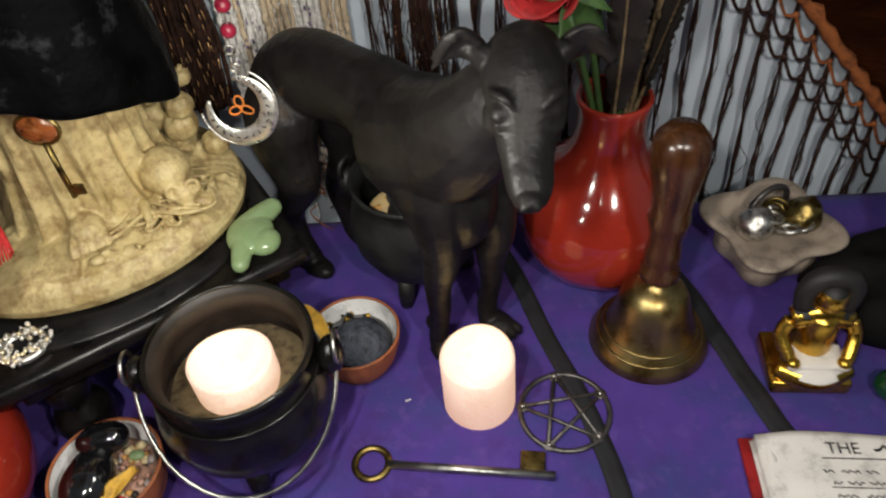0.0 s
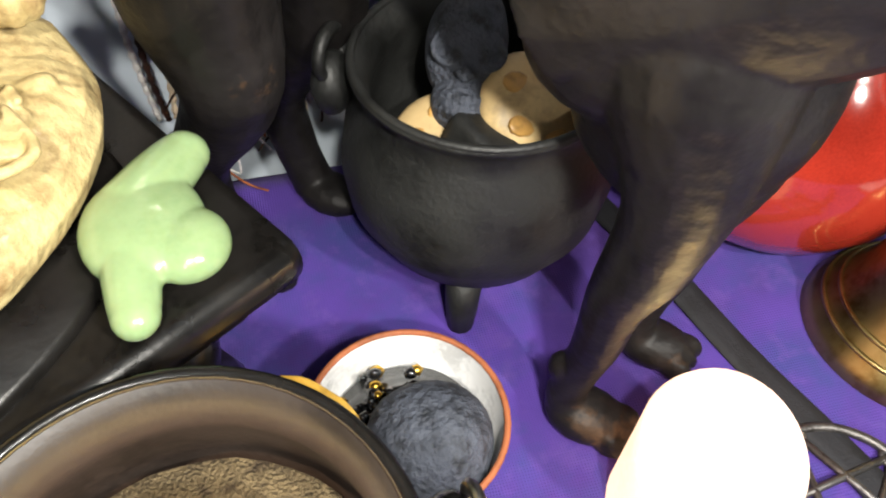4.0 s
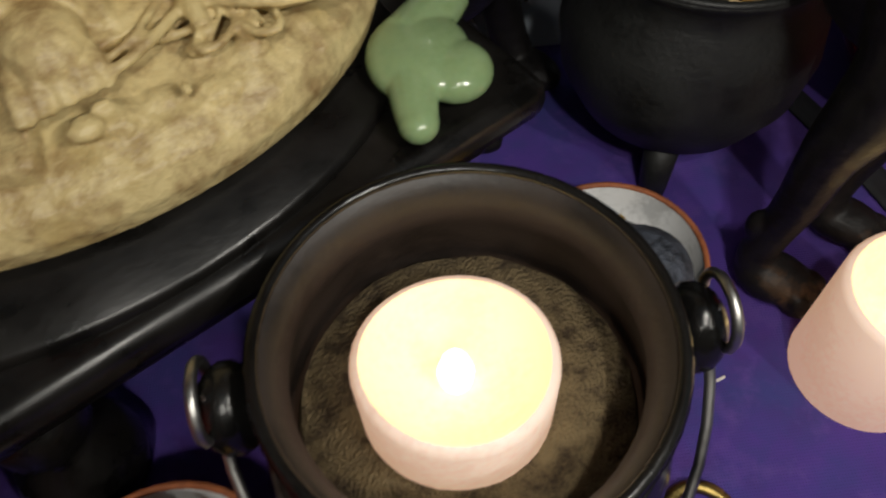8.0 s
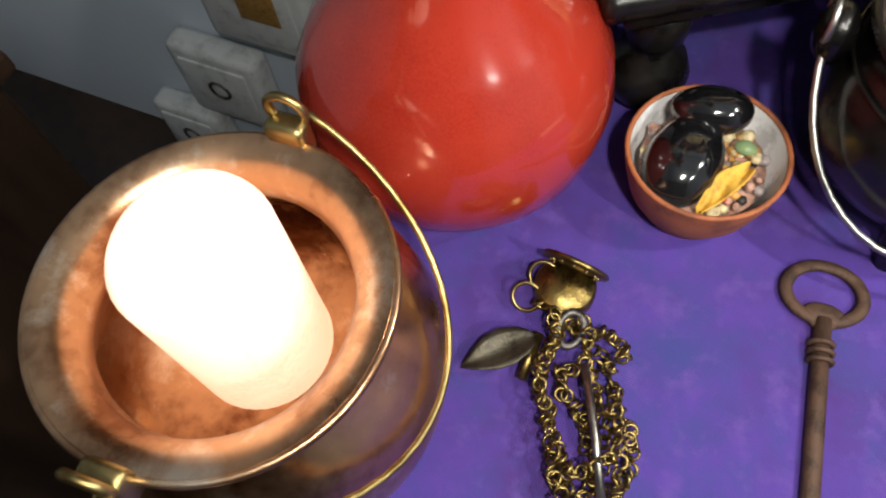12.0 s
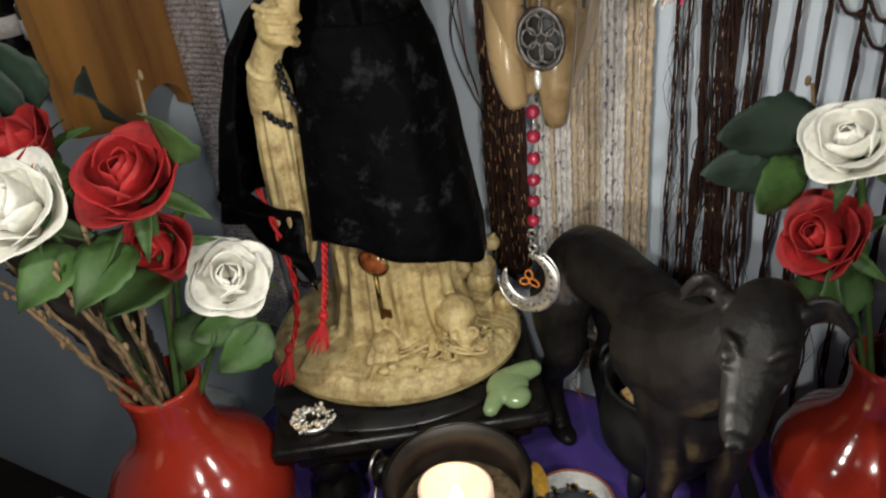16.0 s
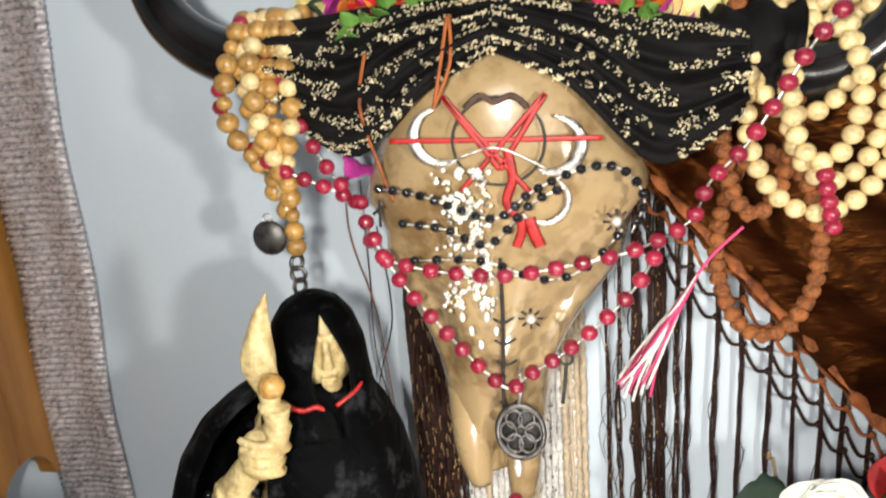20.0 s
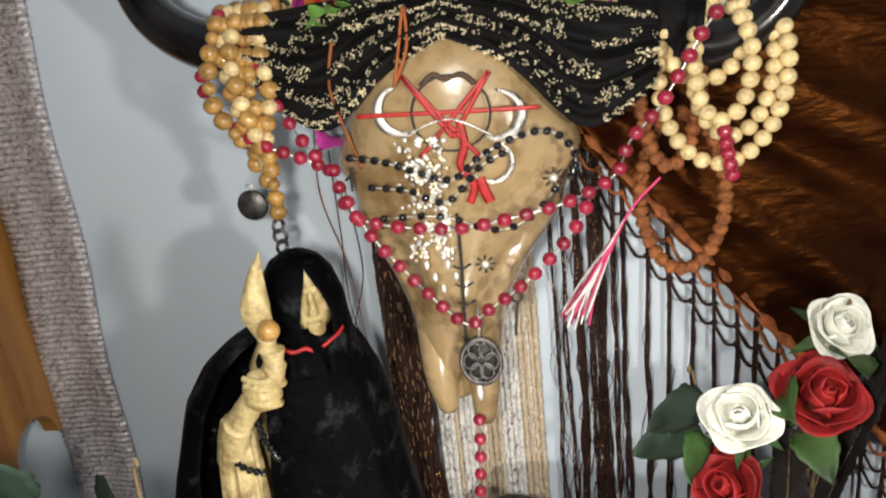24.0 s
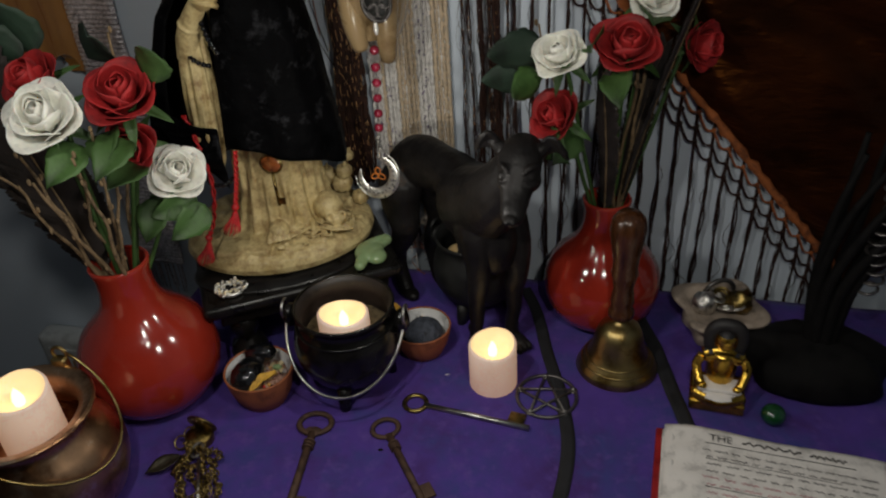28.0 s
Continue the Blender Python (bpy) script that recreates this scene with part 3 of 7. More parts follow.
def copper_pot():
    c = thing("copper_pot", Matrix.Translation((-0.287, 0.190, 0)) @ pose(0, 0, 0, 0, 0, 94), "bellied copper pot with brass handle, holding a lit candle", "pot")
    out = [(0.001, 0.002), (0.045, 0.002), (0.055, 0.006), (0.068, 0.022), (0.0765, 0.045), (0.078, 0.062), (0.074, 0.080), (0.065, 0.096), (0.057, 0.107), (0.0545, 0.114), (0.058, 0.121), (0.064, 0.1255), (0.0652, 0.1275), (0.0635, 0.1295)]
    part("bowl", lathe(out, 64, caps=False), COPPER, c)
    part("inside", lathe([(0.0635, 0.1295), (0.056, 0.128), (0.0495, 0.122), (0.048, 0.112), (0.054, 0.10), (0.068, 0.07), (0.06, 0.03), (0.001, 0.022)], 64, caps=False), COPPER, c, "tarnished copper inner wall")
    part("rim_bead", tube(ring_points((0, 0, 0.1275), 0.0645, 64), 0.0018, 8, closed=True), COPPER, c)
    for s in (-1, 1):
        ear = part("ear", box((0.010, 0.016, 0.018), (s * 0.067, 0, 0.128), 0.003), BRASS, c, "riveted brass ear")
        part("ear_loop", tube(ring_points((s * 0.070, 0, 0.140), 0.0075, 16, (0, 1, 0), (0, 0, 1)), 0.0019, 8, closed=True), BRASS, ear)
        part("rivet", ball((s * 0.0725, 0.0, 0.128), 0.0028, seg=8, rows=6), BRASS, ear)
    a0 = [math.pi * q / 26 for q in range(27)]
    arc = [Vector((0.0735 * math.cos(a), -0.004 - 0.0755 * math.sin(a), 0.138 - 0.060 * math.sin(a))) for a in a0]
    part("handle", tube(arc, 0.0015, 8), BRASS, c, "thin brass drop handle")
    return c


copper_pot()
candle((-0.289, 0.195, 0.060), 75, "cream flameless candle glowing inside the copper pot", 0.029, 0.090)


def bowl(place, r, h, label):
    b = thing("bowl", place, label, "bowl", "terracotta bowls")
    part("shell", lathe([(0.001, 0), (r * 0.58, 0), (r * 0.66, 0.002), (r * 0.86, h * 0.4), (r * 0.97, h * 0.8), (r, h)], 44, caps=False), TERRA, b)
    part("glazed_inside", lathe([(r * 0.945, h), (r * 0.91, h * 0.8), (r * 0.8, h * 0.45), (r * 0.5, h * 0.2), (0.001, h * 0.17)], 44, caps=False), WHITE_GLAZE, b, "white glazed inside")
    part("rim", tube(ring_points((0, 0, h), r * 0.972, 44), r * 0.034, 8, closed=True), TERRA, b, "bare orange clay rim")
    return b


B1, B2 = Vector((-0.142, 0.366, 0)), Vector((0.021, 0.478, 0))
bowl(B1, 0.0395, 0.046, "small terracotta bowl with black stones and dried herbs")
bowl(B2, 0.0365, 0.040, "small terracotta bowl with a round dark stone")


# ---- plinth and statue ----
PL = Matrix.Translation((-0.1065, 0.448, 0)) @ pose(0, 0, 0, 0, 0, 32.6)
pl = thing("plinth", PL, "black wooden plinth on turned ball feet under the statue", "stand")
part("top_board", box((0.238, 0.142, 0.016), (0, 0.066, 0.099), 0.006), EBONY, pl)
part("apron", box((0.205, 0.115, 0.020), (0, 0.066, 0.081), 0.003), EBONY, pl)
part("round_step", lathe([(0.001, 0.106), (0.112, 0.106), (0.113, 0.108), (0.110, 0.1115), (0.001, 0.112)], 48, warp=lambda p: Vector((p.x * 0.98 - 0.012, p.y * 0.60 + 0.068, p.z))), EBONY, pl)
for fx in (-0.078, 0.078):
    for fy in (0.026, 0.108):
        part("foot", lathe([(0.001, 0.001), (0.013, 0.001), (0.021, 0.009), (0.0235, 0.020), (0.020, 0.031), (0.012, 0.038), (0.011, 0.044), (0.016, 0.050), (0.017, 0.060), (0.016, 0.074), (0.001, 0.075)], 24, warp=lambda p, fx=fx, fy=fy: p + Vector((fx, fy, 0))), EBONY, pl)

ST = Matrix.Translation((-0.158, 0.524, 0.112)) @ pose(0, 0, 0, 0, 0, 25)


def statue():
    """A hooded robed figure with a staff on a lumpy oval base, all one casting."""
    bm = bmesh.new()

    def base(p):
        n = noise.noise(p * 38) * 0.004 + noise.noise(p * 95) * 0.0020 + noise.noise(p * 190) * 0.0014
        up = max(0.0, min(1.0, p.z / 0.03))
        return Vector((p.x * (1 + n * 2.0) - 0.006, p.y * 0.79 * (1 + n * 2.0) + 0.020, p.z + up * n + up * 0.018 * max(0, p.y / 0.1)))
    lathe([(0.001, 0), (0.108, 0.0), (0.116, 0.005), (0.1180, 0.012), (0.115, 0.020), (0.106, 0.026), (0.090, 0.030), (0.07, 0.034), (0.055, 0.039), (0.04, 0.045), (0.02, 0.05), (0.001, 0.05)], 120, bm, base)

    def robe(p):
        a = math.atan2(p.y, p.x)
        k = max(0.0, 1 - p.z / 0.30)
        f = 1 + (0.07 * math.sin(a * 17 + 2 * math.sin(p.z * 25)) + 0.035 * math.sin(a * 31 + p.z * 40)) * (0.3 + 0.7 * k)
        return Vector((p.x * f + 0.004, p.y * f * 0.85 + 0.012 + 0.06 * max(0, 0.14 - p.z), p.z))
    lathe([(0.001, 0.028), (0.064, 0.032), (0.060, 0.044), (0.055, 0.060), (0.052, 0.085), (0.050, 0.12), (0.047, 0.18), (0.044, 0.23), (0.042, 0.28), (0.040, 0.31), (0.030, 0.33), (0.018, 0.34), (0.001, 0.345)], 160, bm, robe)
    # sunken-cheeked face under the hood
    ball((0.0165, -0.012, 0.370), (0.0175, 0.021, 0.034), bm, 24, 18)
    ball((0.0165, -0.026, 0.349), (0.0085, 0.008, 0.010), bm, 14, 9)
    tube([(0.0165, -0.0300, 0.384), (0.0165, -0.0355, 0.370), (0.0165, -0.0330, 0.363)], lambda t: 0.0020 + 0.0022 * t, 8, bm)
    for s in (-1, 1):
        ball((0.0165 + s * 0.0095, -0.0265, 0.3675), (0.0062, 0.005, 0.0055), bm, 10, 7)
        tube([(0.0165 + s * 0.003, -0.0315, 0.383), (0.0165 + s * 0.009, -0.0300, 0.386), (0.0165 + s * 0.015, -0.0235, 0.381)], 0.0021, 6, bm)
    tube([(0.0115, -0.0325, 0.3555), (0.0165, -0.0340, 0.356), (0.0215, -0.0325, 0.3555)], 0.0015, 6, bm)
    # staff: ringed shaft with a flame-shaped head
    for q in range(3):
        z0 = 0.334 + q * 0.0135
        x0, w = -0.020 + 0.001 * math.sin(q * 2.0), 0.0082 + 0.0008 * math.sin(q * 1.7)
        tube([(x0, -0.068, z0), (x0 + 0.0004, -0.0685, z0 + 0.004), (x0 + 0.001, -0.069, z0 + 0.0135)], lambda t, w=w: w - 0.0022 * math.sin(t * math.pi), 14, bm)
    lathe([(0.001, 0.372), (0.0070, 0.373), (0.0082, 0.379), (0.0098, 0.386), (0.0096, 0.394), (0.0080, 0.402), (0.0066, 0.409), (0.0050, 0.417), (0.0028, 0.424), (0.0006, 0.431)], 30, bm,
          lambda p: Vector((p.x * (1 + 0.14 * math.sin(3 * math.atan2(p.y, p.x) + 110 * p.z)) - 0.020 - 0.003 * math.sin((p.z - 0.372) * 72) + 0.25 * max(0, p.z - 0.418), p.y * 0.75 - 0.069, p.z)))
    # forearm, cuff and a fist closed round the staff
    tube(curve_points([(-0.060, -0.030, 0.262), (-0.056, -0.040, 0.285), (-0.047, -0.050, 0.305), (-0.036, -0.058, 0.322)], 14), lambda t: 0.0128 - 0.0040 * t, 16, bm)
    tube(ring_points((-0.0505, -0.046, 0.298), 0.0108, 18, (0.85, 0.25, -0.4), (0.1, 0.85, 0.4)), 0.0022, 8, bm, closed=True)
    ball((-0.031, -0.066, 0.331), (0.0125, 0.0120, 0.0160), bm, 18, 12)
    for k in range(4):
        tube(curve_points([(-0.020 + 0.001 * k, -0.064, 0.318 + 0.0070 * k), (-0.021, -0.0750, 0.322 + 0.0064 * k), (-0.032, -0.0770, 0.324 + 0.0064 * k), (-0.041, -0.070, 0.327 + 0.0060 * k)], 10), lambda t: 0.0030 - 0.0008 * t, 8, bm)
    tube(curve_points([(-0.026, -0.066, 0.326), (-0.018, -0.071, 0.336), (-0.016, -0.073, 0.349)], 8), lambda t: 0.0046 - 0.0016 * t, 8, bm)

    # pleated sleeve hanging from the forearm
    def sleeve(p):
        a = math.atan2(p.y, p.x)
        f = 1 + 0.10 * math.sin(a * 9 + p.z * 18) + 0.05 * math.sin(a * 16 - p.z * 30)
        return Vector((p.x * f - 0.056 - 0.05 * (0.25 - p.z), p.y * f - 0.030, p.z))
    lathe([(0.001, 0.128), (0.009, 0.130), (0.013, 0.145), (0.0155, 0.18), (0.0162, 0.22), (0.0155, 0.255), (0.0135, 0.28), (0.009, 0.296), (0.001, 0.300)], 72, bm, sleeve)
    # skull with sockets and teeth
    kx, ky, kz = 0.056, -0.022, 0.055
    ball((kx, ky + 0.004, kz + 0.003), (0.0185, 0.0195, 0.0175), bm, 28, 18)
    ball((kx + 0.007, ky - 0.012, kz - 0.009), (0.0105, 0.0095, 0.0105), bm, 16, 10)
    for s in (-1, 1):
        tube(ring_points((kx + 0.007 + s * 0.0066, ky - 0.0165, kz - 0.003), 0.0047, 14, (1, 0.15 * s, 0), (0, 0.25, 1)), 0.0020, 6, bm, closed=True)
        ball((kx + 0.007 + s * 0.0105, ky - 0.013, kz - 0.010), (0.0036, 0.004, 0.0026), bm, 8, 6)
    for k in range(6):
        ball((kx + 0.0005 + 0.0026 * k, ky - 0.0215, kz - 0.0165), (0.0014, 0.0013, 0.003), bm, 6, 5)
    # pumpkins piled behind the skull
    for px, py, pz, pr in ((0.078, 0.030, 0.060, 0.014), (0.060, 0.044, 0.066, 0.014), (0.098, 0.016, 0.044, 0.011), (0.082, 0.022, 0.080, 0.011), (0.090, 0.040, 0.092, 0.008)):
        for k in range(7):
            a = math.tau * k / 7
            ball((px + pr * 0.45 * math.cos(a), py + pr * 0.45 * math.sin(a), pz), (pr * 0.55, pr * 0.55, pr * 0.78), bm, 10, 8)
        tube([(px, py, pz + pr * 0.6), (px + 0.003, py, pz + pr * 1.2)], 0.002, 6, bm)
    # a moth with ribbed wings lying before the skull
    for s in (-1, 1):
        sheet(lambda u, v, s=s: (0.034 + s * (0.003 + 0.044 * u), -0.034 + 0.026 * v * (1 - 0.3 * u) - 0.010 * u, 0.0345 + 0.003 * math.sin(u * 3.1) + 0.003 * math.sin(v * 3.14)), 14, 6, 0.005, bm)
        for k in range(6):
            tube([(0.034 + s * 0.003, -0.026, 0.042), (0.034 + s * (0.018 + 0.003 * k), -0.044 + 0.008 * k, 0.0435), (0.034 + s * (0.040 + 0.002 * k), -0.048 + 0.009 * k, 0.037)], 0.0013, 6, bm)
        tube(curve_points([(0.034, -0.034, 0.041), (0.034 + s * 0.024, -0.050, 0.041), (0.034 + s * 0.046, -0.046, 0.037), (0.034 + s * 0.046, -0.024, 0.037)], 14), 0.0018, 6, bm)
    tube([(0.034, -0.046, 0.039), (0.034, -0.030, 0.044), (0.034, -0.014, 0.042)], lambda t: 0.0025 + 0.002 * math.sin(t * 3.1), 8, bm)
    # a large carved blossom with veined petals
    for k in range(8):
        a = math.tau * k / 8 + 0.2
        u, w = Vector((math.cos(a), math.sin(a) * 0.8, 0)), Vector((-math.sin(a), math.cos(a) * 0.8, 0))
        c = Vector((0.046, -0.034, 0.0365))
        tube(ring_points(c + u * 0.014, 0.0125, 20, u, w, ry=0.0052), 0.0015, 6, bm, closed=True)
        tube([c + Vector((0, 0, 0.001)), c + u * 0.012 + Vector((0, 0, 0.0015)), c + u * 0.025], 0.0010, 6, bm)
    ball((0.046, -0.034, 0.038), (0.0042, 0.0036, 0.0030), bm, 10, 7)
    # bare foot under the hem
    ball((-0.006, -0.036, 0.046), (0.012, 0.016, 0.010), bm, 14, 9)
    for k in range(5):
        tube([(-0.017 + 0.0052 * k, -0.042, 0.044), (-0.018 + 0.0055 * k, -0.050, 0.043), (-0.019 + 0.0058 * k, -0.056 + 0.001 * k, 0.038)], 0.0028, 8, bm)
    # fruits and pebbles scattered on the ground
    rnd = random.Random(4)
    for k, (x, y, s) in enumerate(((0.000, -0.061, 0.0085), (0.014, -0.058, 0.007), (0.030, -0.060, 0.008), (0.044, -0.054, 0.006), (-0.004, -0.050, 0.006), (0.062, -0.046, 0.0065), (0.080, -0.026, 0.006), (0.092, -0.012, 0.0055))):
        ball((x, y + 0.006, 0.029 - 0.002 * (k % 3)), (s * 1.1, s * 0.85, s * 0.5), bm, 12, 8, 0.3, 90)
    for _ in range(60):
        a, q = rnd.uniform(-2.9, 0.4), rnd.uniform(0.40, 0.93)
        x, y = 0.112 * q * math.cos(a) - 0.006, 0.090 * q * math.sin(a) + 0.020
        if -0.09 < x < -0.015 and y < -0.02:
            continue
        s = rnd.uniform(0.0018, 0.0045)
        ball((x, y, 0.037 - 0.012 * max(0, q - 0.6)), (s * rnd.uniform(0.8, 1.6), s * rnd.uniform(0.8, 1.6), s * 0.8), bm, 8, 6)
    # flat tablet at the foot
    box((0.066, 0.040, 0.012), (-0.047, -0.036, 0.029), 0.003, bm, pose(0, 0, 0, 8, -3, -16))
    return bm


fuse(solid("robed_statue", statue(), RESIN, ST, "cream resin hooded figure with a staff on a carved base", "statue"), 0.00095, 1, 0.3)


def table_at(rows, z):
    """Value between (z, value) rows that run downwards."""
    for (z0, a), (z1, b) in zip(rows, rows[1:]):
        if z >= z1:
            t = (z0 - z) / (z0 - z1)
            return a + (b - a) * max(0.0, min(1.0, t))
    return rows[-1][1]


def cloak():
    """Black velvet cloak with a hood, open over one arm."""
    right = [(0.352, 0.026), (0.340, 0.038), (0.325, 0.048), (0.300, 0.058), (0.250, 0.067), (0.200, 0.073), (0.150, 0.080), (0.100, 0.082)]
    left = [(0.352, 0.022), (0.340, 0.052), (0.325, 0.072), (0.300, 0.090), (0.250, 0.107), (0.200, 0.118), (0.150, 0.126), (0.100, 0.130)]
    deep = [(0.352, 0.026), (0.340, 0.034), (0.325, 0.042), (0.300, 0.048), (0.200, 0.056), (0.100, 0.062)]

    def body(u, v):
        # u runs round from the opening's edge over the front, the back and the far arm
        a = -126 + 336 * u
        k = max(0.0, min(1.0, (a - 60) / 90))
        hem = 0.120 + 0.050 * k + 0.042 * math.exp(-((a + 110) / 50) ** 2) + 0.004 * math.sin(a * 0.09)
        z = 0.352 + (hem - 0.352) * v
        r = table_at(right, z) * (1 - k) + table_at(left, z) * k
        d = table_at(deep, z)
        a = radians(a)
        fold = 1 + v * (0.035 * math.sin(a * 7 + 1.5 + 2 * v) + 0.022 * math.sin(a * 13 + 1)) + 0.012 * noise.noise(Vector((a * 2, v * 6, 3)))
        return (r * fold * math.cos(a) + 0.004, d * fold * math.sin(a) - 0.004, z)

    tops = [(0.407, 0.02), (0.405, 0.32), (0.400, 0.58), (0.389, 0.82), (0.373, 0.98), (0.355, 1.02), (0.335, 1.12), (0.322, 1.30)]
    slit = [(0.407, 0.0), (0.400, 0.0), (0.392, 7), (0.380, 16), (0.362, 24), (0.348, 20), (0.338, 4), (0.322, 0.0)]

    def hood(u, v):
        z = 0.407 - 0.085 * v ** 1.25
        k = table_at(tops, z)
        o = table_at(slit, z)
        a = -79 + o + (360 - 2 * o) * u
        a = radians(a)
        soft = 1 + 0.03 * noise.noise(Vector((math.cos(a) * 2, math.sin(a) * 2, z * 60)))
        return (0.012 + 0.0325 * k * soft * math.cos(a), -0.006 + 0.0335 * k * soft * math.sin(a) - 0.003 * (math.sin(a) < 0), z)
    c = thing("cloak", ST, "black crushed velvet hooded cloak draped on the statue", "cloak")
    part("mantle", sheet(body, 150, 50, 0.0022), VELVET, c)
    part("hood", sheet(hood, 72, 40, -0.0025), VELVET, c)
    part("hood_lining", sheet(lambda u, v: (0.012 + 0.017 * math.cos(math.pi * u), -0.006 - 0.016 * math.sin(math.pi * u) * (1 - 0.5 * v), 0.340 + 0.062 * v), 14, 10, 0.001), VELVET, c)
    part("left_flap", sheet(lambda u, v: (-0.110 + 0.062 * u - 0.004 * math.sin(v * 3) * (1 - u), -0.030 - 0.022 * u + 0.005 * math.sin(v * 9 + u * 7), 0.205 - (0.016 + 0.055 * u) * v - 0.018 * u), 20, 14, 0.002), VELVET, c)
    part("collar_cord", tube(curve_points([(-0.016, -0.040, 0.349), (-0.004, -0.044, 0.343), (0.006, -0.045, 0.344), (0.012, -0.043, 0.338)], 16), 0.0017, 6), PAINT_RED, c, "red stitched neck cord")
    part("collar_cord", tube(curve_points([(0.018, -0.044, 0.342), (0.030, -0.040, 0.347), (0.036, -0.034, 0.350)], 12), 0.0014, 6), PAINT_RED, c, "red stitched neck cord")
    return c


cloak()


# ---- dog statue ----
DOG = Matrix.Translation((0.050, 0.548, 0.001)) @ pose(0, 0, 0, 0, 0, -43)


def dog():
    bm = bmesh.new()

    def chain(pts, radii, n, squash=1.0, seg=20):
        p = curve_points(pts, n)
        rr = [v.x for v in curve_points([(r, 0, 0) for r in radii], n)]
        rings = []
        up = Vector((0, 0, 1)) if abs((p[1] - p[0]).normalized().z) < 0.8 else Vector((1, 0, 0))
        for i, q in enumerate(p):
            d = (p[min(i + 1, n - 1)] - p[max(i - 1, 0)]).normalized()
            s = d.cross(up).normalized()
            h = s.cross(d)
            up = h
            rings.append([q + s * rr[i] * squash * math.cos(math.tau * k / seg) + h * rr[i] * math.sin(math.tau * k / seg) for k in range(seg)])
        skin(bm, rings)
    # body from rump to chest, then neck and head, the head turned aside and hanging
    chain([(-0.112, 0, 0.146), (-0.101, 0, 0.172), (-0.064, 0, 0.203), (-0.012, 0, 0.212), (0.036, 0, 0.204), (0.064, 0, 0.189), (0.086, 0, 0.184)], [0.016, 0.031, 0.034, 0.031, 0.039, 0.048, 0.028], 34, 0.78, 28)
    back = DOG.inverted()

    def at(x, y, z):
        return back @ Vector((x, y, z))

    chain([at(0.078, 0.522, 0.196), at(0.098, 0.496, 0.210), at(0.117, 0.472, 0.232), at(0.133, 0.456, 0.257), at(0.143, 0.448, 0.277), at(0.147, 0.444, 0.286)], [0.044, 0.042, 0.036, 0.029, 0.023, 0.018], 28, 0.92)
    # long wedge-shaped head, carried low and looking out over the cloth
    chain([at(0.150, 0.464, 0.290), at(0.150, 0.452, 0.294), at(0.1495, 0.438, 0.2955), at(0.1495, 0.424, 0.2865), at(0.149, 0.410, 0.2750), at(0.149, 0.398, 0.2660), at(0.1485, 0.387, 0.2590), at(0.1485, 0.380, 0.2550)],
          [0.009, 0.0180, 0.0212, 0.0198, 0.0155, 0.0124, 0.0108, 0.0074], 40, 1.02, 28)
    ball(at(0.1485, 0.3795, 0.2600), (0.0070, 0.0062, 0.0054), bm, 14, 9)
    for sd in (-1, 1):
        x = 0.1495 + sd * 0.0120
        ball(at(x + sd * 0.0015, 0.4115, 0.2885), (0.0044, 0.0044, 0.0042), bm, 12, 8)
        tube(curve_points([at(x - sd * 0.0065, 0.4060, 0.2925), at(x, 0.4100, 0.2985), at(x + sd * 0.0065, 0.4200, 0.2960)], 12), lambda t: 0.0012 + 0.0016 * math.sin(t * math.pi), 8, bm)
        tube(curve_points([at(x - sd * 0.004, 0.4030, 0.2850), at(x + sd * 0.002, 0.4060, 0.2815), at(x + sd * 0.006, 0.4150, 0.2835)], 12), lambda t: 0.0010 + 0.0014 * math.sin(t * math.pi), 8, bm)
        ball(at(0.1495 + sd * 0.0105, 0.426, 0.276), (0.0100, 0.0120, 0.0110), bm, 14, 9)
        tube(curve_points([at(0.1495 + sd * 0.0110, 0.410, 0.2690), at(0.149 + sd * 0.0085, 0.396, 0.2590), at(0.1485 + sd * 0.004, 0.384, 0.2525)], 12), 0.0024, 8, bm)
        ball(at(0.1485 + sd * 0.0032, 0.3740, 0.2600), (0.0020, 0.0020, 0.0018), bm, 8, 6)

        # folded ear standing out sideways, its tip curling down
        def ear(u, v, sd=sd):
            a = (u - 0.5) * 2
            w = 0.0145 * (1 - 0.75 * v ** 1.8) + 0.001
            x0 = 0.1495 + sd * (0.0175 + 0.026 * v)
            return at(x0 + sd * 0.003 * a * a, 0.440 - sd * 0.004 * v - 0.55 * a * w - 0.006 * math.sin(v * 2.6), 0.309 + 0.013 * math.sin(v * 2.9) - 0.006 * v * v + 0.75 * a * w - 0.006 * a * a)
        sheet(ear, 12, 14, 0.0046, bm) if sd > 0 else sheet(lambda u, v: ear(1 - u, v), 12, 14, 0.0046, bm)
        tube(curve_points([at(0.1495 + sd * 0.014, 0.440, 0.298), at(0.1495 + sd * 0.021, 0.438, 0.305), at(0.1495 + sd * 0.028, 0.437, 0.312)], 10), lambda t: 0.0085 - 0.004 * t, 12, bm)
    # deep chest between the forelegs, and loose skin wrinkled over the shoulder
    ball((0.074, 0.001, 0.164), (0.036, 0.030, 0.050), bm, 26, 18)
    for k in range(5):
        tube(curve_points([(0.050 + 0.011 * k, -0.034 + 0.002 * k, 0.214 - 0.002 * k), (0.058 + 0.010 * k, -0.036 + 0.002 * k, 0.200), (0.062 + 0.009 * k, -0.034 + 0.002 * k, 0.184)], 10), lambda t: 0.0022 * math.sin(0.2 + 2.7 * t), 8, bm)
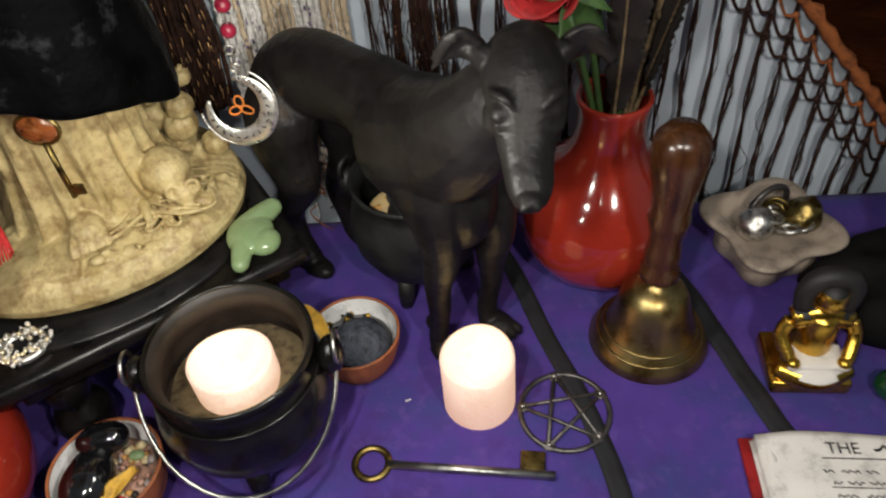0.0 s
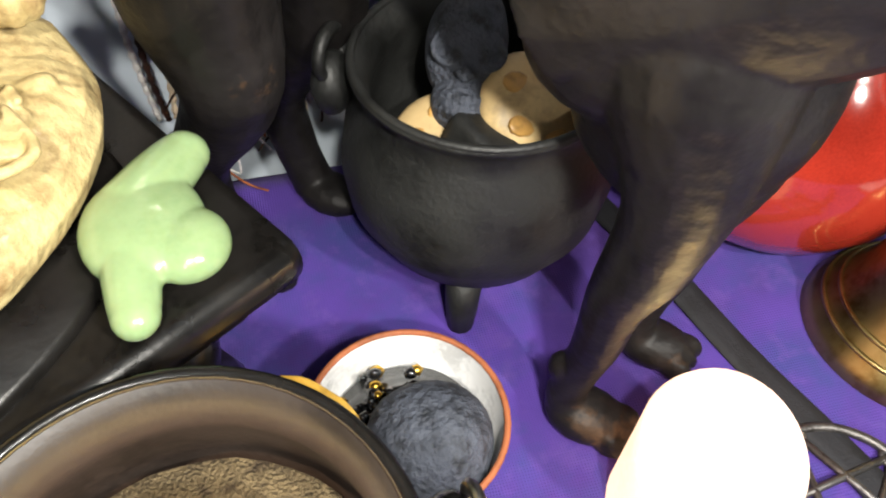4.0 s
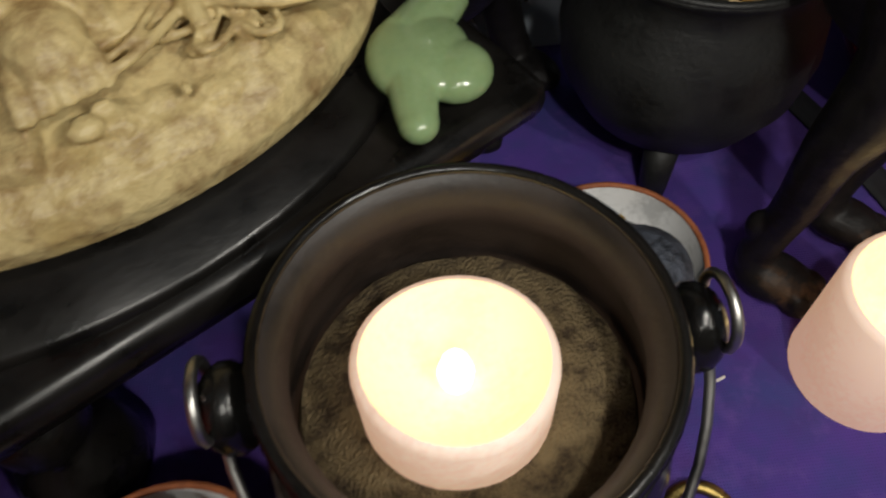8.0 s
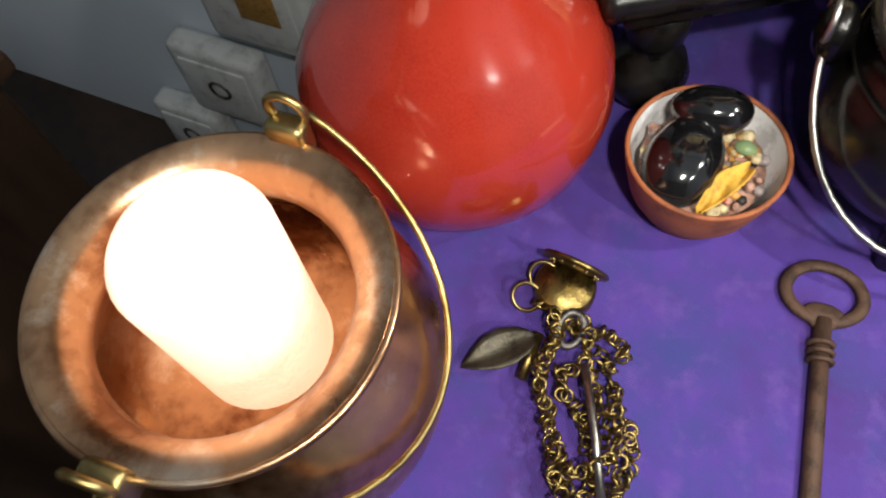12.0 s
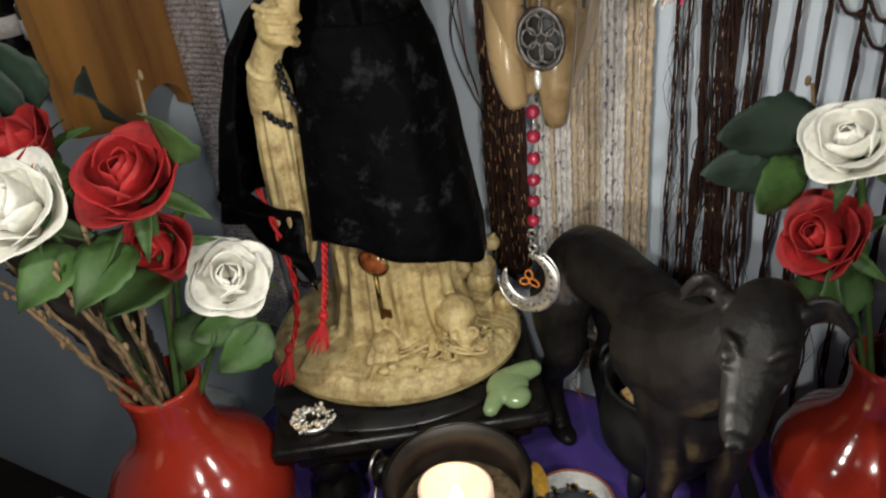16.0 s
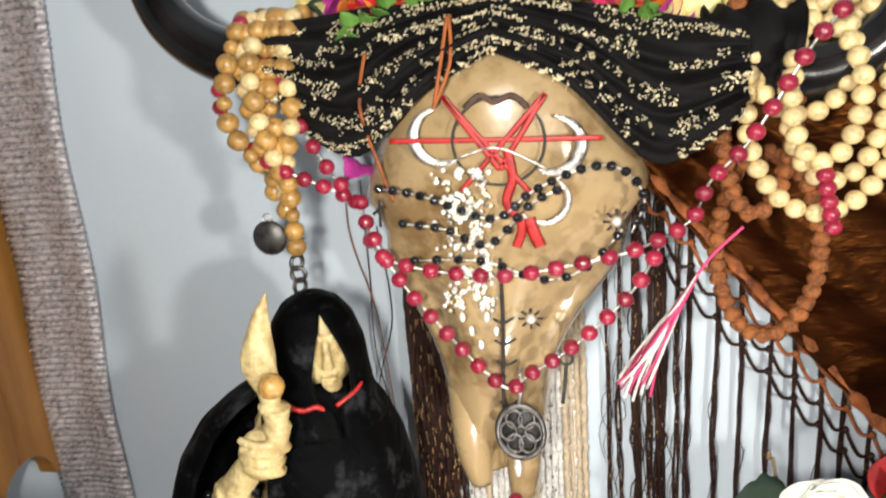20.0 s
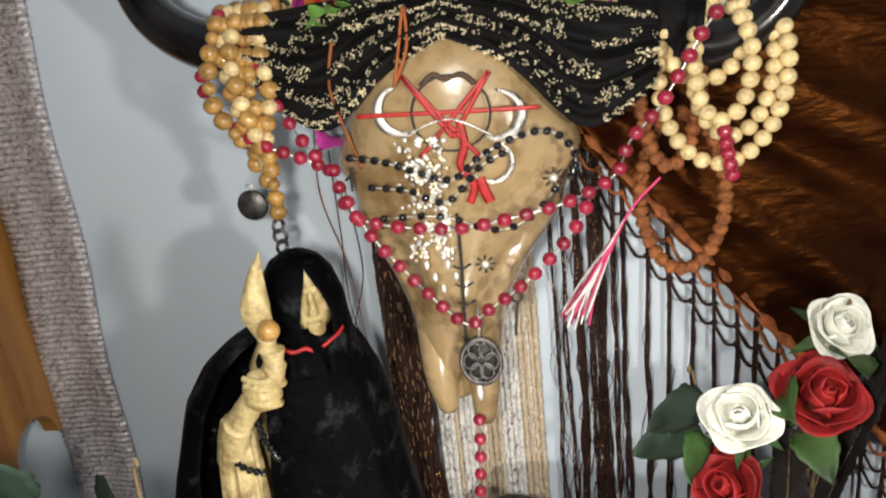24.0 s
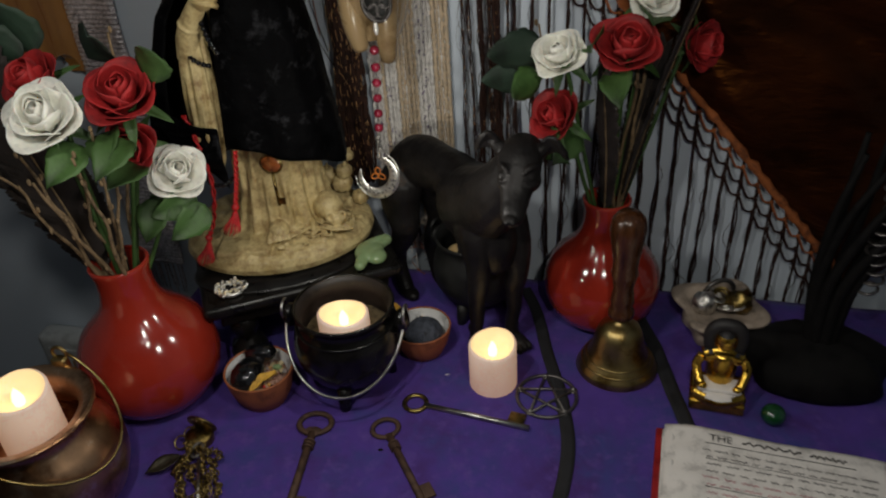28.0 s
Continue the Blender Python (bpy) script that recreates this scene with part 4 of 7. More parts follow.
    # front legs
    for sd, dx in ((-1, 0.010), (1, 0.022)):
        y = -0.021 if sd < 0 else 0.025
        chain([(0.060, y * 0.6, 0.222), (0.074, y * 0.9, 0.185), (0.072 + dx, y, 0.135), (0.066 + dx, y, 0.09), (0.064 + dx, y, 0.05), (0.060 + dx, y, 0.02), (0.064 + dx, y, 0.010)], [0.008, 0.0235, 0.0155, 0.0112, 0.0086, 0.0082, 0.0105], 26)
        ball((0.070 + dx, y, 0.009), (0.018, 0.0125, 0.0095), bm, 14, 8)
        ball((0.055 + dx, y - 0.001, 0.036), (0.0055, 0.005, 0.008), bm, 8, 6)
        for k in (-1, 0, 1):
            ball((0.083 + dx, y + k * 0.0068, 0.007), (0.008, 0.0046, 0.0070), bm, 8, 6)
    # hind legs with bent hocks
    for s in (-1, 1):
        y = s * 0.027
        chain([(-0.074, y * 0.5, 0.214), (-0.080, y * 0.7, 0.180), (-0.074, y, 0.150), (-0.070, y, 0.112), (-0.096, y, 0.065), (-0.094, y, 0.035), (-0.084, y, 0.010)], [0.008, 0.029, 0.025, 0.017, 0.0115, 0.0100, 0.011], 24)
        ball((-0.074, y, 0.009), (0.018, 0.012, 0.009), bm, 12, 8)
    # tail hanging behind
    chain([(-0.106, 0, 0.165), (-0.112, 0.004, 0.140), (-0.112, 0.008, 0.105), (-0.106, 0.010, 0.075)], [0.012, 0.009, 0.0075, 0.005], 14, seg=12)
    bm.normal_update()
    for v in bm.verts:
        v.co += v.normal * (noise.noise(v.co * 34) * 0.0020)
    return bm


fuse(solid("dog_statue", dog(), DOGWOOD, DOG, "black carved wooden statue of a standing hound", "statue"), 0.0013, 2)


# ---- handbell ----
bell = thing("handbell", Matrix.Translation((0.256, 0.488, 0.0)) @ pose(0, 0, 0, -2, 0, 0) @ Matrix.Scale(1.09, 4), "brass handbell with a turned wooden handle", "bell")
part("bell_cup", lathe([(0.0425, 0.0), (0.0435, 0.002), (0.0405, 0.008), (0.034, 0.017), (0.029, 0.026), (0.0265, 0.036), (0.0245, 0.046), (0.021, 0.054), (0.013, 0.060), (0.006, 0.062), (0.0055, 0.066), (0.001, 0.066)], 56, caps=False), BRASS, bell)
part("bell_inside", lathe([(0.0425, 0.0), (0.038, 0.006), (0.026, 0.022), (0.022, 0.046), (0.001, 0.056)], 56, caps=False), BRASS, bell)
for z, r in ((0.0185, 0.0335), (0.0125, 0.0378)):
    part("band", tube(ring_points((0, 0, z), r, 56), 0.0011, 6, closed=True), BRASS, bell)
part("handle", lathe([(0.001, 0.066), (0.010, 0.066), (0.0135, 0.070), (0.0135, 0.076), (0.0105, 0.080), (0.0125, 0.087), (0.0115, 0.096), (0.0105, 0.104), (0.0125, 0.116), (0.0138, 0.122), (0.0125, 0.128), (0.0135, 0.140), (0.0165, 0.158), (0.0180, 0.172), (0.0165, 0.184), (0.011, 0.191), (0.001, 0.193)], 32), HANDLE_WOOD, bell, "dark turned wooden handle")


# ---- wall hangings ----
def strand(x, top, bottom, y, wob, r, bm, seed, seg=5):
    """A twisted yarn hanging a little crooked."""
    n = 14
    pts = []
    for k in range(n):
        t = k / (n - 1)
        z = top + (bottom - top) * t
        pts.append((x + wob * noise.noise(Vector((seed * 3.1, z * 14, 0.5))), y + 0.4 * wob * noise.noise(Vector((seed * 1.7, z * 12, 7.5))), z))
    fine = curve_points(pts, 40)
    tube(fine, lambda t: r * (1 + 0.28 * math.sin(t * (top - bottom) * 900)), seg, bm)
    return bm


def lock(parent, name, x, top, bottom, y, r, seed, yarns=4, strays=2):
    """A loose lock of fine metallic yarns with a few stray threads."""
    n = 46
    for q in range(yarns + strays):
        loose = q >= yarns
        a0 = math.tau * q / yarns
        pts = []
        for k in range(n):
            t = k / (n - 1)
            z = top + (bottom - top) * t
            sway = 0.0035 * noise.noise(Vector((seed * 3.1, z * 9, 0.5)))
            a = a0 + 7 * (top - z) * 6 + seed
            own = (0.0015 + 0.007 * t) * noise.noise(Vector((seed * 1.7 + q * 5.3, z * (38 if loose else 22), 2.5))) * (2.2 if loose else 0.55)
            rad = r * (0.8 + 0.7 * t)
            pts.append((x + sway + own + rad * math.cos(a), y + 0.7 * rad * math.sin(a) - 0.001, z))
        part("stray_thread" if loose else name, tube(pts, r * (0.30 if loose else 0.74), 5), DARK_YARN, parent)


def fringe_panel(name, label, x0, x1, top, bottom, y, count, r, material, wob, seed):
    g = thing(name, ((x0 + x1) / 2, y, top), label, "fringe")
    cx = (x0 + x1) / 2
    for k in range(count):
        f = (k + 0.5) / count
        x = x0 + (x1 - x0) * f + 0.3 * (x1 - x0) / count * noise.noise(Vector((k * 1.9, seed, 0)))
        b = bottom + 0.02 * noise.noise(Vector((k * 2.3, seed, 3)))
        bm = strand(x - cx, 0, b - top, 0.006 * noise.noise(Vector((k, 5, seed))), wob, r, bmesh.new(), k + seed)
        part("yarn", bm, material, g)
    return g


def lock_panel(label, x0, x1, top, bottom, y, widths, seed):
    """Separate locks side by side, their metal threads catching the light."""
    g = thing("dark_fringe", ((x0 + x1) / 2, y, top), label, "fringe")
    rnd = random.Random(seed)
    glints = bmesh.new()
    for k, r in enumerate(widths):
        x = (x1 - x0) * ((k + 0.5) / len(widths) - 0.5) + rnd.uniform(-0.0015, 0.0015)
        b = bottom - top + rnd.uniform(-0.012, 0.012)
        lock(g, "yarn", x, 0, b, 0, r, k + seed, 4 if r < 0.0016 else 6, 3)
        for _ in range(46):
            z = rnd.uniform(b, 0)
            sway = 0.0035 * noise.noise(Vector(((k + seed) * 3.1, z * 9, 0.5)))
            box((0.0005, 0.0004, rnd.uniform(0.0012, 0.0040)), (x + sway + rnd.uniform(-1.4, 1.4) * r, -0.0012 - 1.1 * r, z), 0, glints, pose(0, 0, 0, rnd.uniform(-20, 20), rnd.uniform(-18, 18), rnd.uniform(-60, 60)))
    tagged(part("glitter_threads", glints, COPPER_GLINT, g, "copper glitter threads"), kind="stuff")
    return g


# rust velvet shawl, gathered in folds that fan out from its upper corner
def edge(u):
    """Lower edge of the velvet."""
    return Vector((0.060 + 0.47 * u, 0, 0.574 - 0.546 * u))


def upper(u):
    return Vector((0.050 + 0.86 * u, 0, 0.757 - 0.197 * u))


def velvet_fn(u, v):
    a, b = edge(u), upper(u)
    p = a.lerp(b, v)
    fold = 0.016 * math.sin(v * 17 + u * 3 + 1.5 * noise.noise(Vector((u * 3, v * 2, 5)))) + 0.011 * math.sin(v * 34 - u * 5 + 2 * noise.noise(Vector((u * 4, v * 3, 1)))) + 0.009 * noise.noise(Vector((u * 9, v * 16, 2)))
    return (p.x, WALL_Y - 0.034 + 0.8 * fold * (0.35 + 0.65 * u), p.z)


shawl = thing("velvet_shawl", (0, 0, 0), "rust brown velvet shawl with netted fringe pinned on the wall", "shawl")
part("velvet", sheet(velvet_fn, 90, 110, 0.002), RUST_VELVET, shawl)
part("edge_cord", tube([(edge(k / 60).x, WALL_Y - 0.027, edge(k / 60).z + 0.004 + 0.003 * noise.noise(Vector((k * 0.8, 0, 0)))) for k in range(61)], lambda t: 0.0055 + 0.002 * math.sin(t * 160), 7), RUST_CORD, shawl, "ruched rust coloured hem")
part("top_cord", tube([(upper(k / 40).x, WALL_Y - 0.020, upper(k / 40).z + 0.002) for k in range(41)], 0.0035, 6), RUST_CORD, shawl, "ruched rust coloured hem")
NETS = 23
for k in range(NETS):
    u = 0.02 + 0.93 * k / (NETS - 1)
    e = edge(u)
    kn = e.z - 0.055
    low = 0.012 + 0.02 * max(0, noise.noise(Vector((k * 1.3, 2, 2)))) if k > 3 else 0.10 + 0.03 * k
    lock(shawl, "fringe_cord", e.x, e.z, low - 0.05, WALL_Y - 0.014, 0.0013, k + 40, 4, 1)
    u2 = 0.02 + 0.93 * (k + 1) / (NETS - 1)
    if k < NETS - 1:
        e2 = edge(u2)
        for row in range(3):
            z1, z2 = e.z - 0.014 - 0.019 * row, e2.z - 0.014 - 0.019 * row
            mid = Vector(((e.x + e2.x) / 2, WALL_Y - 0.018, (z1 + z2) / 2 - 0.009))
            bm = tube(curve_points([(e.x, WALL_Y - 0.016, z1), mid, (e2.x, WALL_Y - 0.016, z2)], 9), 0.0015, 5)
            ball((e.x, WALL_Y - 0.016, z1), 0.0032, bm, 6, 5)
            part("net_knot", bm, RUST_CORD if row == 0 else DARK_YARN, shawl)

lock_panel("dark brown metallic yarn fringe hanging in close locks", 0.040, 0.104, 0.575, 0.08, WALL_Y - 0.012, (0.0009, 0.0010, 0.0018, 0.0013, 0.0020, 0.0011), 3)
sf = fringe_panel("sparkling_fringe", "long dark glittering tassel of metallic yarn", -0.118, -0.081, 0.56, 0.135, WALL_Y - 0.030, 30, 0.0021, DARK_YARN, 0.007, 21)
bm = bmesh.new()
rnd = random.Random(8)
for _ in range(230):
    x, z = rnd.uniform(-0.020, 0.020), rnd.uniform(-0.42, 0)
    box((0.0005, 0.0005, rnd.uniform(0.003, 0.010)), (x, -0.004 - rnd.uniform(0, 0.004), z), 0, bm, pose(0, 0, 0, 0, rnd.uniform(-10, 10), 0))
tagged(part("glitter_threads", bm, COPPER_GLINT, sf, "gold glitter threads"), kind="stuff")

knit = thing("knit_scarf", (-0.019, WALL_Y - 0.012, 0.52), "loosely knitted beige and white scarf hanging on the wall", "scarf")
part("knit_ground", sheet(lambda u, v: (-0.060 + 0.106 * u, 0.003 + 0.0015 * math.sin(u * 40), -0.424 * v), 40, 40, 0.001), WHITE_KNIT, knit)
for k in range(20):
    x = -0.058 + 0.102 * k / 19
    mt = (WHITE_KNIT, BEIGE_KNIT)[1 if k in (3, 7, 8, 9, 10, 11, 16, 17, 18, 19) else 0]
    pts = [(x + 0.0016 * noise.noise(Vector((k, row * 0.31, 1))), 0.0020 * noise.noise(Vector((k * 2, row * 0.33, 4))), -0.0021 * row) for row in range(202)]
    part("knit_rib", tube(pts, lambda t, k=k: (0.0023 + 0.0005 * math.sin(k * 2.1)) + 0.0013 * noise.noise(Vector((k * 3.3, t * 150, 0))) + 0.0007 * noise.noise(Vector((k * 7.7, t * 420, 3))), 6, flat=0.6, up=(0, 1, 0)), mt, knit)
rnd = random.Random(23)
for name, material, count, spans, lab in (("slub", mat("violet_slub", (0.22, 0.17, 0.27), 0.85, vary=0.4, scale=300), 150, ((-0.058, -0.026), (0.008, 0.018)), "violet grey slubs in the knit"), ("sequin_fleck", RHINE, 60, ((-0.050, -0.020), (0.006, 0.020)), "small clear sequins in the knit")):
    bm = bmesh.new()
    for k in range(count):
        a, b = spans[k % 3 // 2]
        box((rnd.uniform(0.0009, 0.0020), 0.0012, rnd.uniform(0.0014, 0.0042)), (rnd.uniform(a, b), -0.0030, rnd.uniform(-0.42, 0)), 0.0003, bm, pose(0, 0, 0, 0, rnd.uniform(-20, 20), rnd.uniform(-30, 30)))
    tagged(part(name, bm, material, knit, lab), kind="stuff")
for k in range(18):
    x = -0.046 + 0.0052 * k
    part("tassel_yarn", strand(x, -0.42, -0.497, 0.0, 0.006, 0.0016, bmesh.new(), 60 + k), (WHITE_KNIT, DARK_YARN, BEIGE_KNIT)[k % 3], knit)


# silver trim and loose coloured threads at the scarf's lower end
tn = thing("tinsel", (0.006, 0.648, 0.034), "crumpled silver tinsel with loose orange and white threads", "tinsel")
rnd = random.Random(17)
for k in range(5):
    x0, z0, a = rnd.uniform(-0.030, 0.016), rnd.uniform(-0.010, 0.050), rnd.uniform(-60, 60)
    part("foil_flake", sheet(lambda u, v, k=k: (0.012 * (u - 0.5) + 0.004 * math.sin(v * 7 + k), 0.005 * math.sin(u * 9 + k) + 0.004 * math.sin(v * 8), 0.022 * (v - 0.5)), 8, 8, 0.0004), BRIGHT_SILVER if k % 3 else BEIGE_KNIT, tn, m=pose(x0, 0.004 * math.sin(k), z0, rnd.uniform(-30, 30), a, 0), flat=True)
for k in range(26):
    p = [Vector((rnd.uniform(-0.045, 0.004), rnd.uniform(-0.010, 0.004), rnd.uniform(-0.005, 0.070)))]
    for q in range(3):
        p.append(p[-1] + Vector((rnd.uniform(-0.012, 0.012), rnd.uniform(-0.005, 0.004), rnd.uniform(-0.018, 0.002))))
    p = [Vector((q.x, q.y, max(-0.032, q.z))) for q in p]
    part("loose_thread", tube(curve_points(p, 12), 0.0006, 5), (ORANGE_THREAD, WHITE_KNIT, RUST_CORD, DARK_YARN)[k % 4], tn)


def ribbon():
    g = thing("silver_ribbon", (-0.446, WALL_Y - 0.006, 0.80), "pleated silver lame scarf hanging from the wall shelf", "scarf")

    def fn(u, v):
        z = -0.85 * v
        return (-0.040 + 0.080 * u - 0.030 * v + 0.003 * math.sin(v * 21), -0.003 - 0.0016 * math.sin(v * 820 + 2 * noise.noise(Vector((u * 6, v * 30, 0)))) - 0.002 * math.sin(u * 9), z)
    part("band", sheet(fn, 8, 900, 0.0015), LAME, g)
    bm = bmesh.new()
    rnd = random.Random(2)
    for _ in range(1000):
        v, u = rnd.random(), rnd.random()
        x, y, z = fn(u, v)
        box((0.0016, 0.0006, 0.0011), (x, y - 0.0022, z), 0, bm, pose(0, 0, 0, rnd.uniform(-40, 40), 0, rnd.uniform(-40, 40)))
    tagged(part("glitter", bm, RHINE, g, "silver glitter"), kind="stuff")
    for k in range(16):
        part("fringe_thread", strand(-0.066 + 0.0048 * k, -0.85, -0.905 + 0.008 * math.sin(k * 2.2), -0.003, 0.005, 0.0012, bmesh.new(), 90 + k), LAME, g)
    return g


ribbon()

for k, (x, top, low) in enumerate(((-0.160, 0.60, 0.33), (-0.152, 0.56, 0.31), (-0.142, 0.52, 0.28))):
    solid("hanging_thread", tube(curve_points([(0, 0, 0), (0.006 * (k - 1), -0.002, -0.08), (0.012 * (1 - k), -0.004, -0.16), (0.020, -0.004, low - top)], 30), 0.0006, 5), (RUST_CORD, DARK_YARN, DARK_YARN)[k], (x, WALL_Y - 0.006, top),
          "thin loose thread hanging against the wall", "thread")


# ---- wall shelf ----
sh = thing("wall_shelf", (0, 0, 0), "varnished pine wall shelf with a scalloped side board", "shelf")
side = [(0.683, 0.80), (0.598, 0.80), (0.600, 0.66), (0.595, 0.60), (0.572, 0.567), (0.540, 0.546), (0.526, 0.52), (0.521, 0.44), (0.519, 0.34)]
side += [(0.518, 0.298)] + [(0.634 - 0.034 * math.cos(a), 0.276 + 0.034 * math.sin(a)) for a in [math.pi * k / 10 for k in range(11)]] + [(0.683, 0.270)]
part("side_board", plate(side, 0.018, axis="x"), PINE, sh, m=Matrix.Translation((-0.518, 0, 0)), flat=True)
part("side_board", plate(side, 0.018, axis="x"), PINE, sh, m=Matrix.Translation((-1.14, 0, 0)), flat=True)
for z in (0.345, 0.545):
    part("shelf_board", box((0.605, 0.13, 0.016), (-0.820, 0.612, z), 0.002), DARK_WOOD, sh, flat=True)
part("back_board", box((0.605, 0.008, 0.50), (-0.820, 0.680, 0.55)), DARK_WOOD, sh, "dark back board", flat=True)
for k, (x, y, h) in enumerate(((-0.560, 0.595, 0.095), (-0.615, 0.605, 0.07), (-0.675, 0.60, 0.09))):
    j = thing("jar", (x, y, 0.353), "small dark glass jar with a brass screw lid on the shelf", "jar", "jars on the shelf")
    part("glass", lathe([(0.001, 0), (0.020, 0), (0.022, 0.003), (0.022, h - 0.018), (0.017, h - 0.01), (0.017, h), (0.001, h)], 24), OBSIDIAN, j)
    part("lid", lathe([(0.001, h - 0.002), (0.0185, h - 0.002), (0.019, h + 0.002), (0.0175, h + 0.005), (0.019, h + 0.008), (0.018, h + 0.013), (0.001, h + 0.014)], 24), OLD_BRASS, j, "ridged brass lid")
    part("paper_label", lathe([(0.0223, 0.018), (0.0225, 0.018), (0.0225, 0.040), (0.0223, 0.040)], 24, caps=False), PAPER, j, "white paper label")
yb = thing("yarn_ball", (-0.575, 0.600, 0.553), "ball of black yarn with red and green strands", "yarn")
for k in range(26):
    rnd = random.Random(k)
    q = Euler((rnd.uniform(0, 6), rnd.uniform(0, 6), rnd.uniform(0, 6))).to_matrix()
    part("strand", tube([q @ p + Vector((0, 0, 0.048)) for p in ring_points((0, 0, rnd.uniform(-0.02, 0.02)), 0.040 + 0.004 * rnd.random(), 26)], 0.0045, 6, closed=True), (DARK_YARN, SCARF, PAINT_RED, DARK_LEAF, SCARF)[k % 5], yb)

cab = thing("side_cabinet", (-0.84, 0.10, -0.765), "dark wooden cabinet standing beside the altar", "cabinet")
part("carcass", box((0.30, 0.50, 0.66), (0, 0, 0.33), 0.006), DARK_WOOD, cab, flat=True)
part("top", box((0.33, 0.53, 0.022), (0, 0, 0.671), 0.005), DARK_WOOD, cab, flat=True)
for k, (x, z, w, h) in enumerate(((-0.680, -0.300, 0.165, 0.165), (-0.800, -0.510, 0.150, 0.150), (-0.920, -0.680, 0.130, 0.130))):
    p = thing("power_adapter", (x, WALL_Y - 0.001, z), "white plastic plug-in adapter on the wall", "adapter", "adapters on the wall")
    part("housing", box((w, 0.042, h), (0, -0.022, 0), 0.012), PLASTIC, p)
    part("face_plate", box((w * 0.74, 0.004, h * 0.72), (0, -0.0445, 0), 0.0018), PLASTIC, p)
    part("sticker" if k == 0 else "socket_ring", box((w * 0.34, 0.002, h * 0.34), (0.012, -0.0475, 0.008), 0.0005) if k == 0 else tube(ring_points((0, -0.047, 0.004), 0.016, 20, (1, 0, 0), (0, 0, 1)), 0.003, 6, closed=True),
         TAN_BEAD if k == 0 else PEWTER, p, "yellow warning sticker" if k == 0 else "grey socket ring")


# ---- horned skull on the wall ----


def skull():
    # height, half width, middle and front of the bone
    zs = [(0.705, 0.050, 0.590), (0.685, 0.062, 0.560), (0.660, 0.068, 0.545), (0.635, 0.072, 0.538), (0.610, 0.080, 0.534), (0.590, 0.089, 0.533), (0.572, 0.0945, 0.534), (0.556, 0.0935, 0.536),
          (0.538, 0.0885, 0.538), (0.520, 0.080, 0.540), (0.502, 0.069, 0.542), (0.484, 0.058, 0.544), (0.462, 0.048, 0.547), (0.440, 0.0405, 0.550), (0.415, 0.0365, 0.554), (0.392, 0.033, 0.560), (0.372, 0.028, 0.567), (0.358, 0.023, 0.574)]
    bm = bmesh.new()
    rings = []
    seg = 72
    for z, w, yf in [(p.x, p.y, p.z) for p in curve_points(zs, 96)]:
        ring = []
        cx = -0.021 - 0.013 * min(1.0, max(0.0, (0.56 - z) / 0.12))
        back = 0.655 if z > 0.45 else 0.655 - 0.25 * (0.45 - z)
        for k in range(seg):
            a = math.tau * k / seg
            c, si = math.cos(a), math.sin(a)
            x = w * math.copysign(abs(c) ** 0.72, c)
            depth = (back - yf) / 2
            y = (back + yf) / 2 + depth * math.copysign(abs(si) ** 0.72, si)
            # hollows: orbits at the sides, grooves along the face, a seam down the middle
            fx = x / max(w, 1e-6)
            front_side = 1 if si < 0 else 0
            orb = math.exp(-((z - 0.548) / 0.014) ** 2) * math.exp(-((y - 0.585) / 0.022) ** 2)
            brow = math.exp(-((z - 0.575) / 0.012) ** 2) * math.exp(-((abs(fx) - 0.92) / 0.10) ** 2)
            groove = math.exp(-((z - 0.490) / 0.035) ** 2) * math.exp(-((abs(fx) - 0.62) / 0.16) ** 2)
            ridge = math.exp(-(fx / 0.42) ** 2) * (1 if z < 0.53 else max(0.2, 1 - (z - 0.53) / 0.05))
            seam = math.exp(-(x / 0.0016) ** 2) * (1 if 0.38 < z < 0.56 else 0)
            nasal = math.exp(-((z - 0.382) / 0.026) ** 2) * math.exp(-((x - 0.003) / 0.0085) ** 2)
            dome = math.exp(-((z - 0.64) / 0.03) ** 2) * math.exp(-(fx / 0.5) ** 2)
            dy = front_side * (0.010 * groove - 0.006 * ridge + 0.0016 * seam + 0.026 * nasal - 0.004 * brow - 0.004 * dome)
            x -= math.copysign(0.020 * orb, x)
            n = noise.noise(Vector((x * 30, z * 22, si))) * 0.0022
            ring.append((cx + x, y + dy + n, z))
        rings.append(ring)
    skin(bm, rings)
    # two forward prongs of the muzzle
    for sd, zl in ((-1, 0.350), (1, 0.338)):
        tube(curve_points([(-0.034 + sd * 0.0195, 0.572, 0.43), (-0.034 + sd * 0.0185, 0.568, 0.385), (-0.034 + sd * 0.0150, 0.574, zl)], 12), lambda t: 0.0150 - 0.0065 * t * t, 14, bm)
    return bm


sk = thing("horned_skull", (0, 0, 0), "varnished cow skull with painted marks and horns, hung on the wall", "skull")
part("bone", skull(), BONE, sk)


def horn(name, pts, r0, seg=20):
    p = curve_points(pts, 46)

    def rad(t):
        return r0 * (1 - t) ** 0.62 + 0.0035
    cut1, cut2 = 28, 41

    def piece(i, j):
        return tube(p[i:j + 1], lambda t: rad((i + t * (j - i)) / 45), seg)
    h = part(name, piece(0, cut1), HORN, sk, "polished black horn")
    part("silver_band", piece(cut1, cut2), CHROME_TIP, h, "silvered upper part of the horn")
    part("tip", piece(cut2, 45), RED_TIP, h, "dark red lacquered tip")


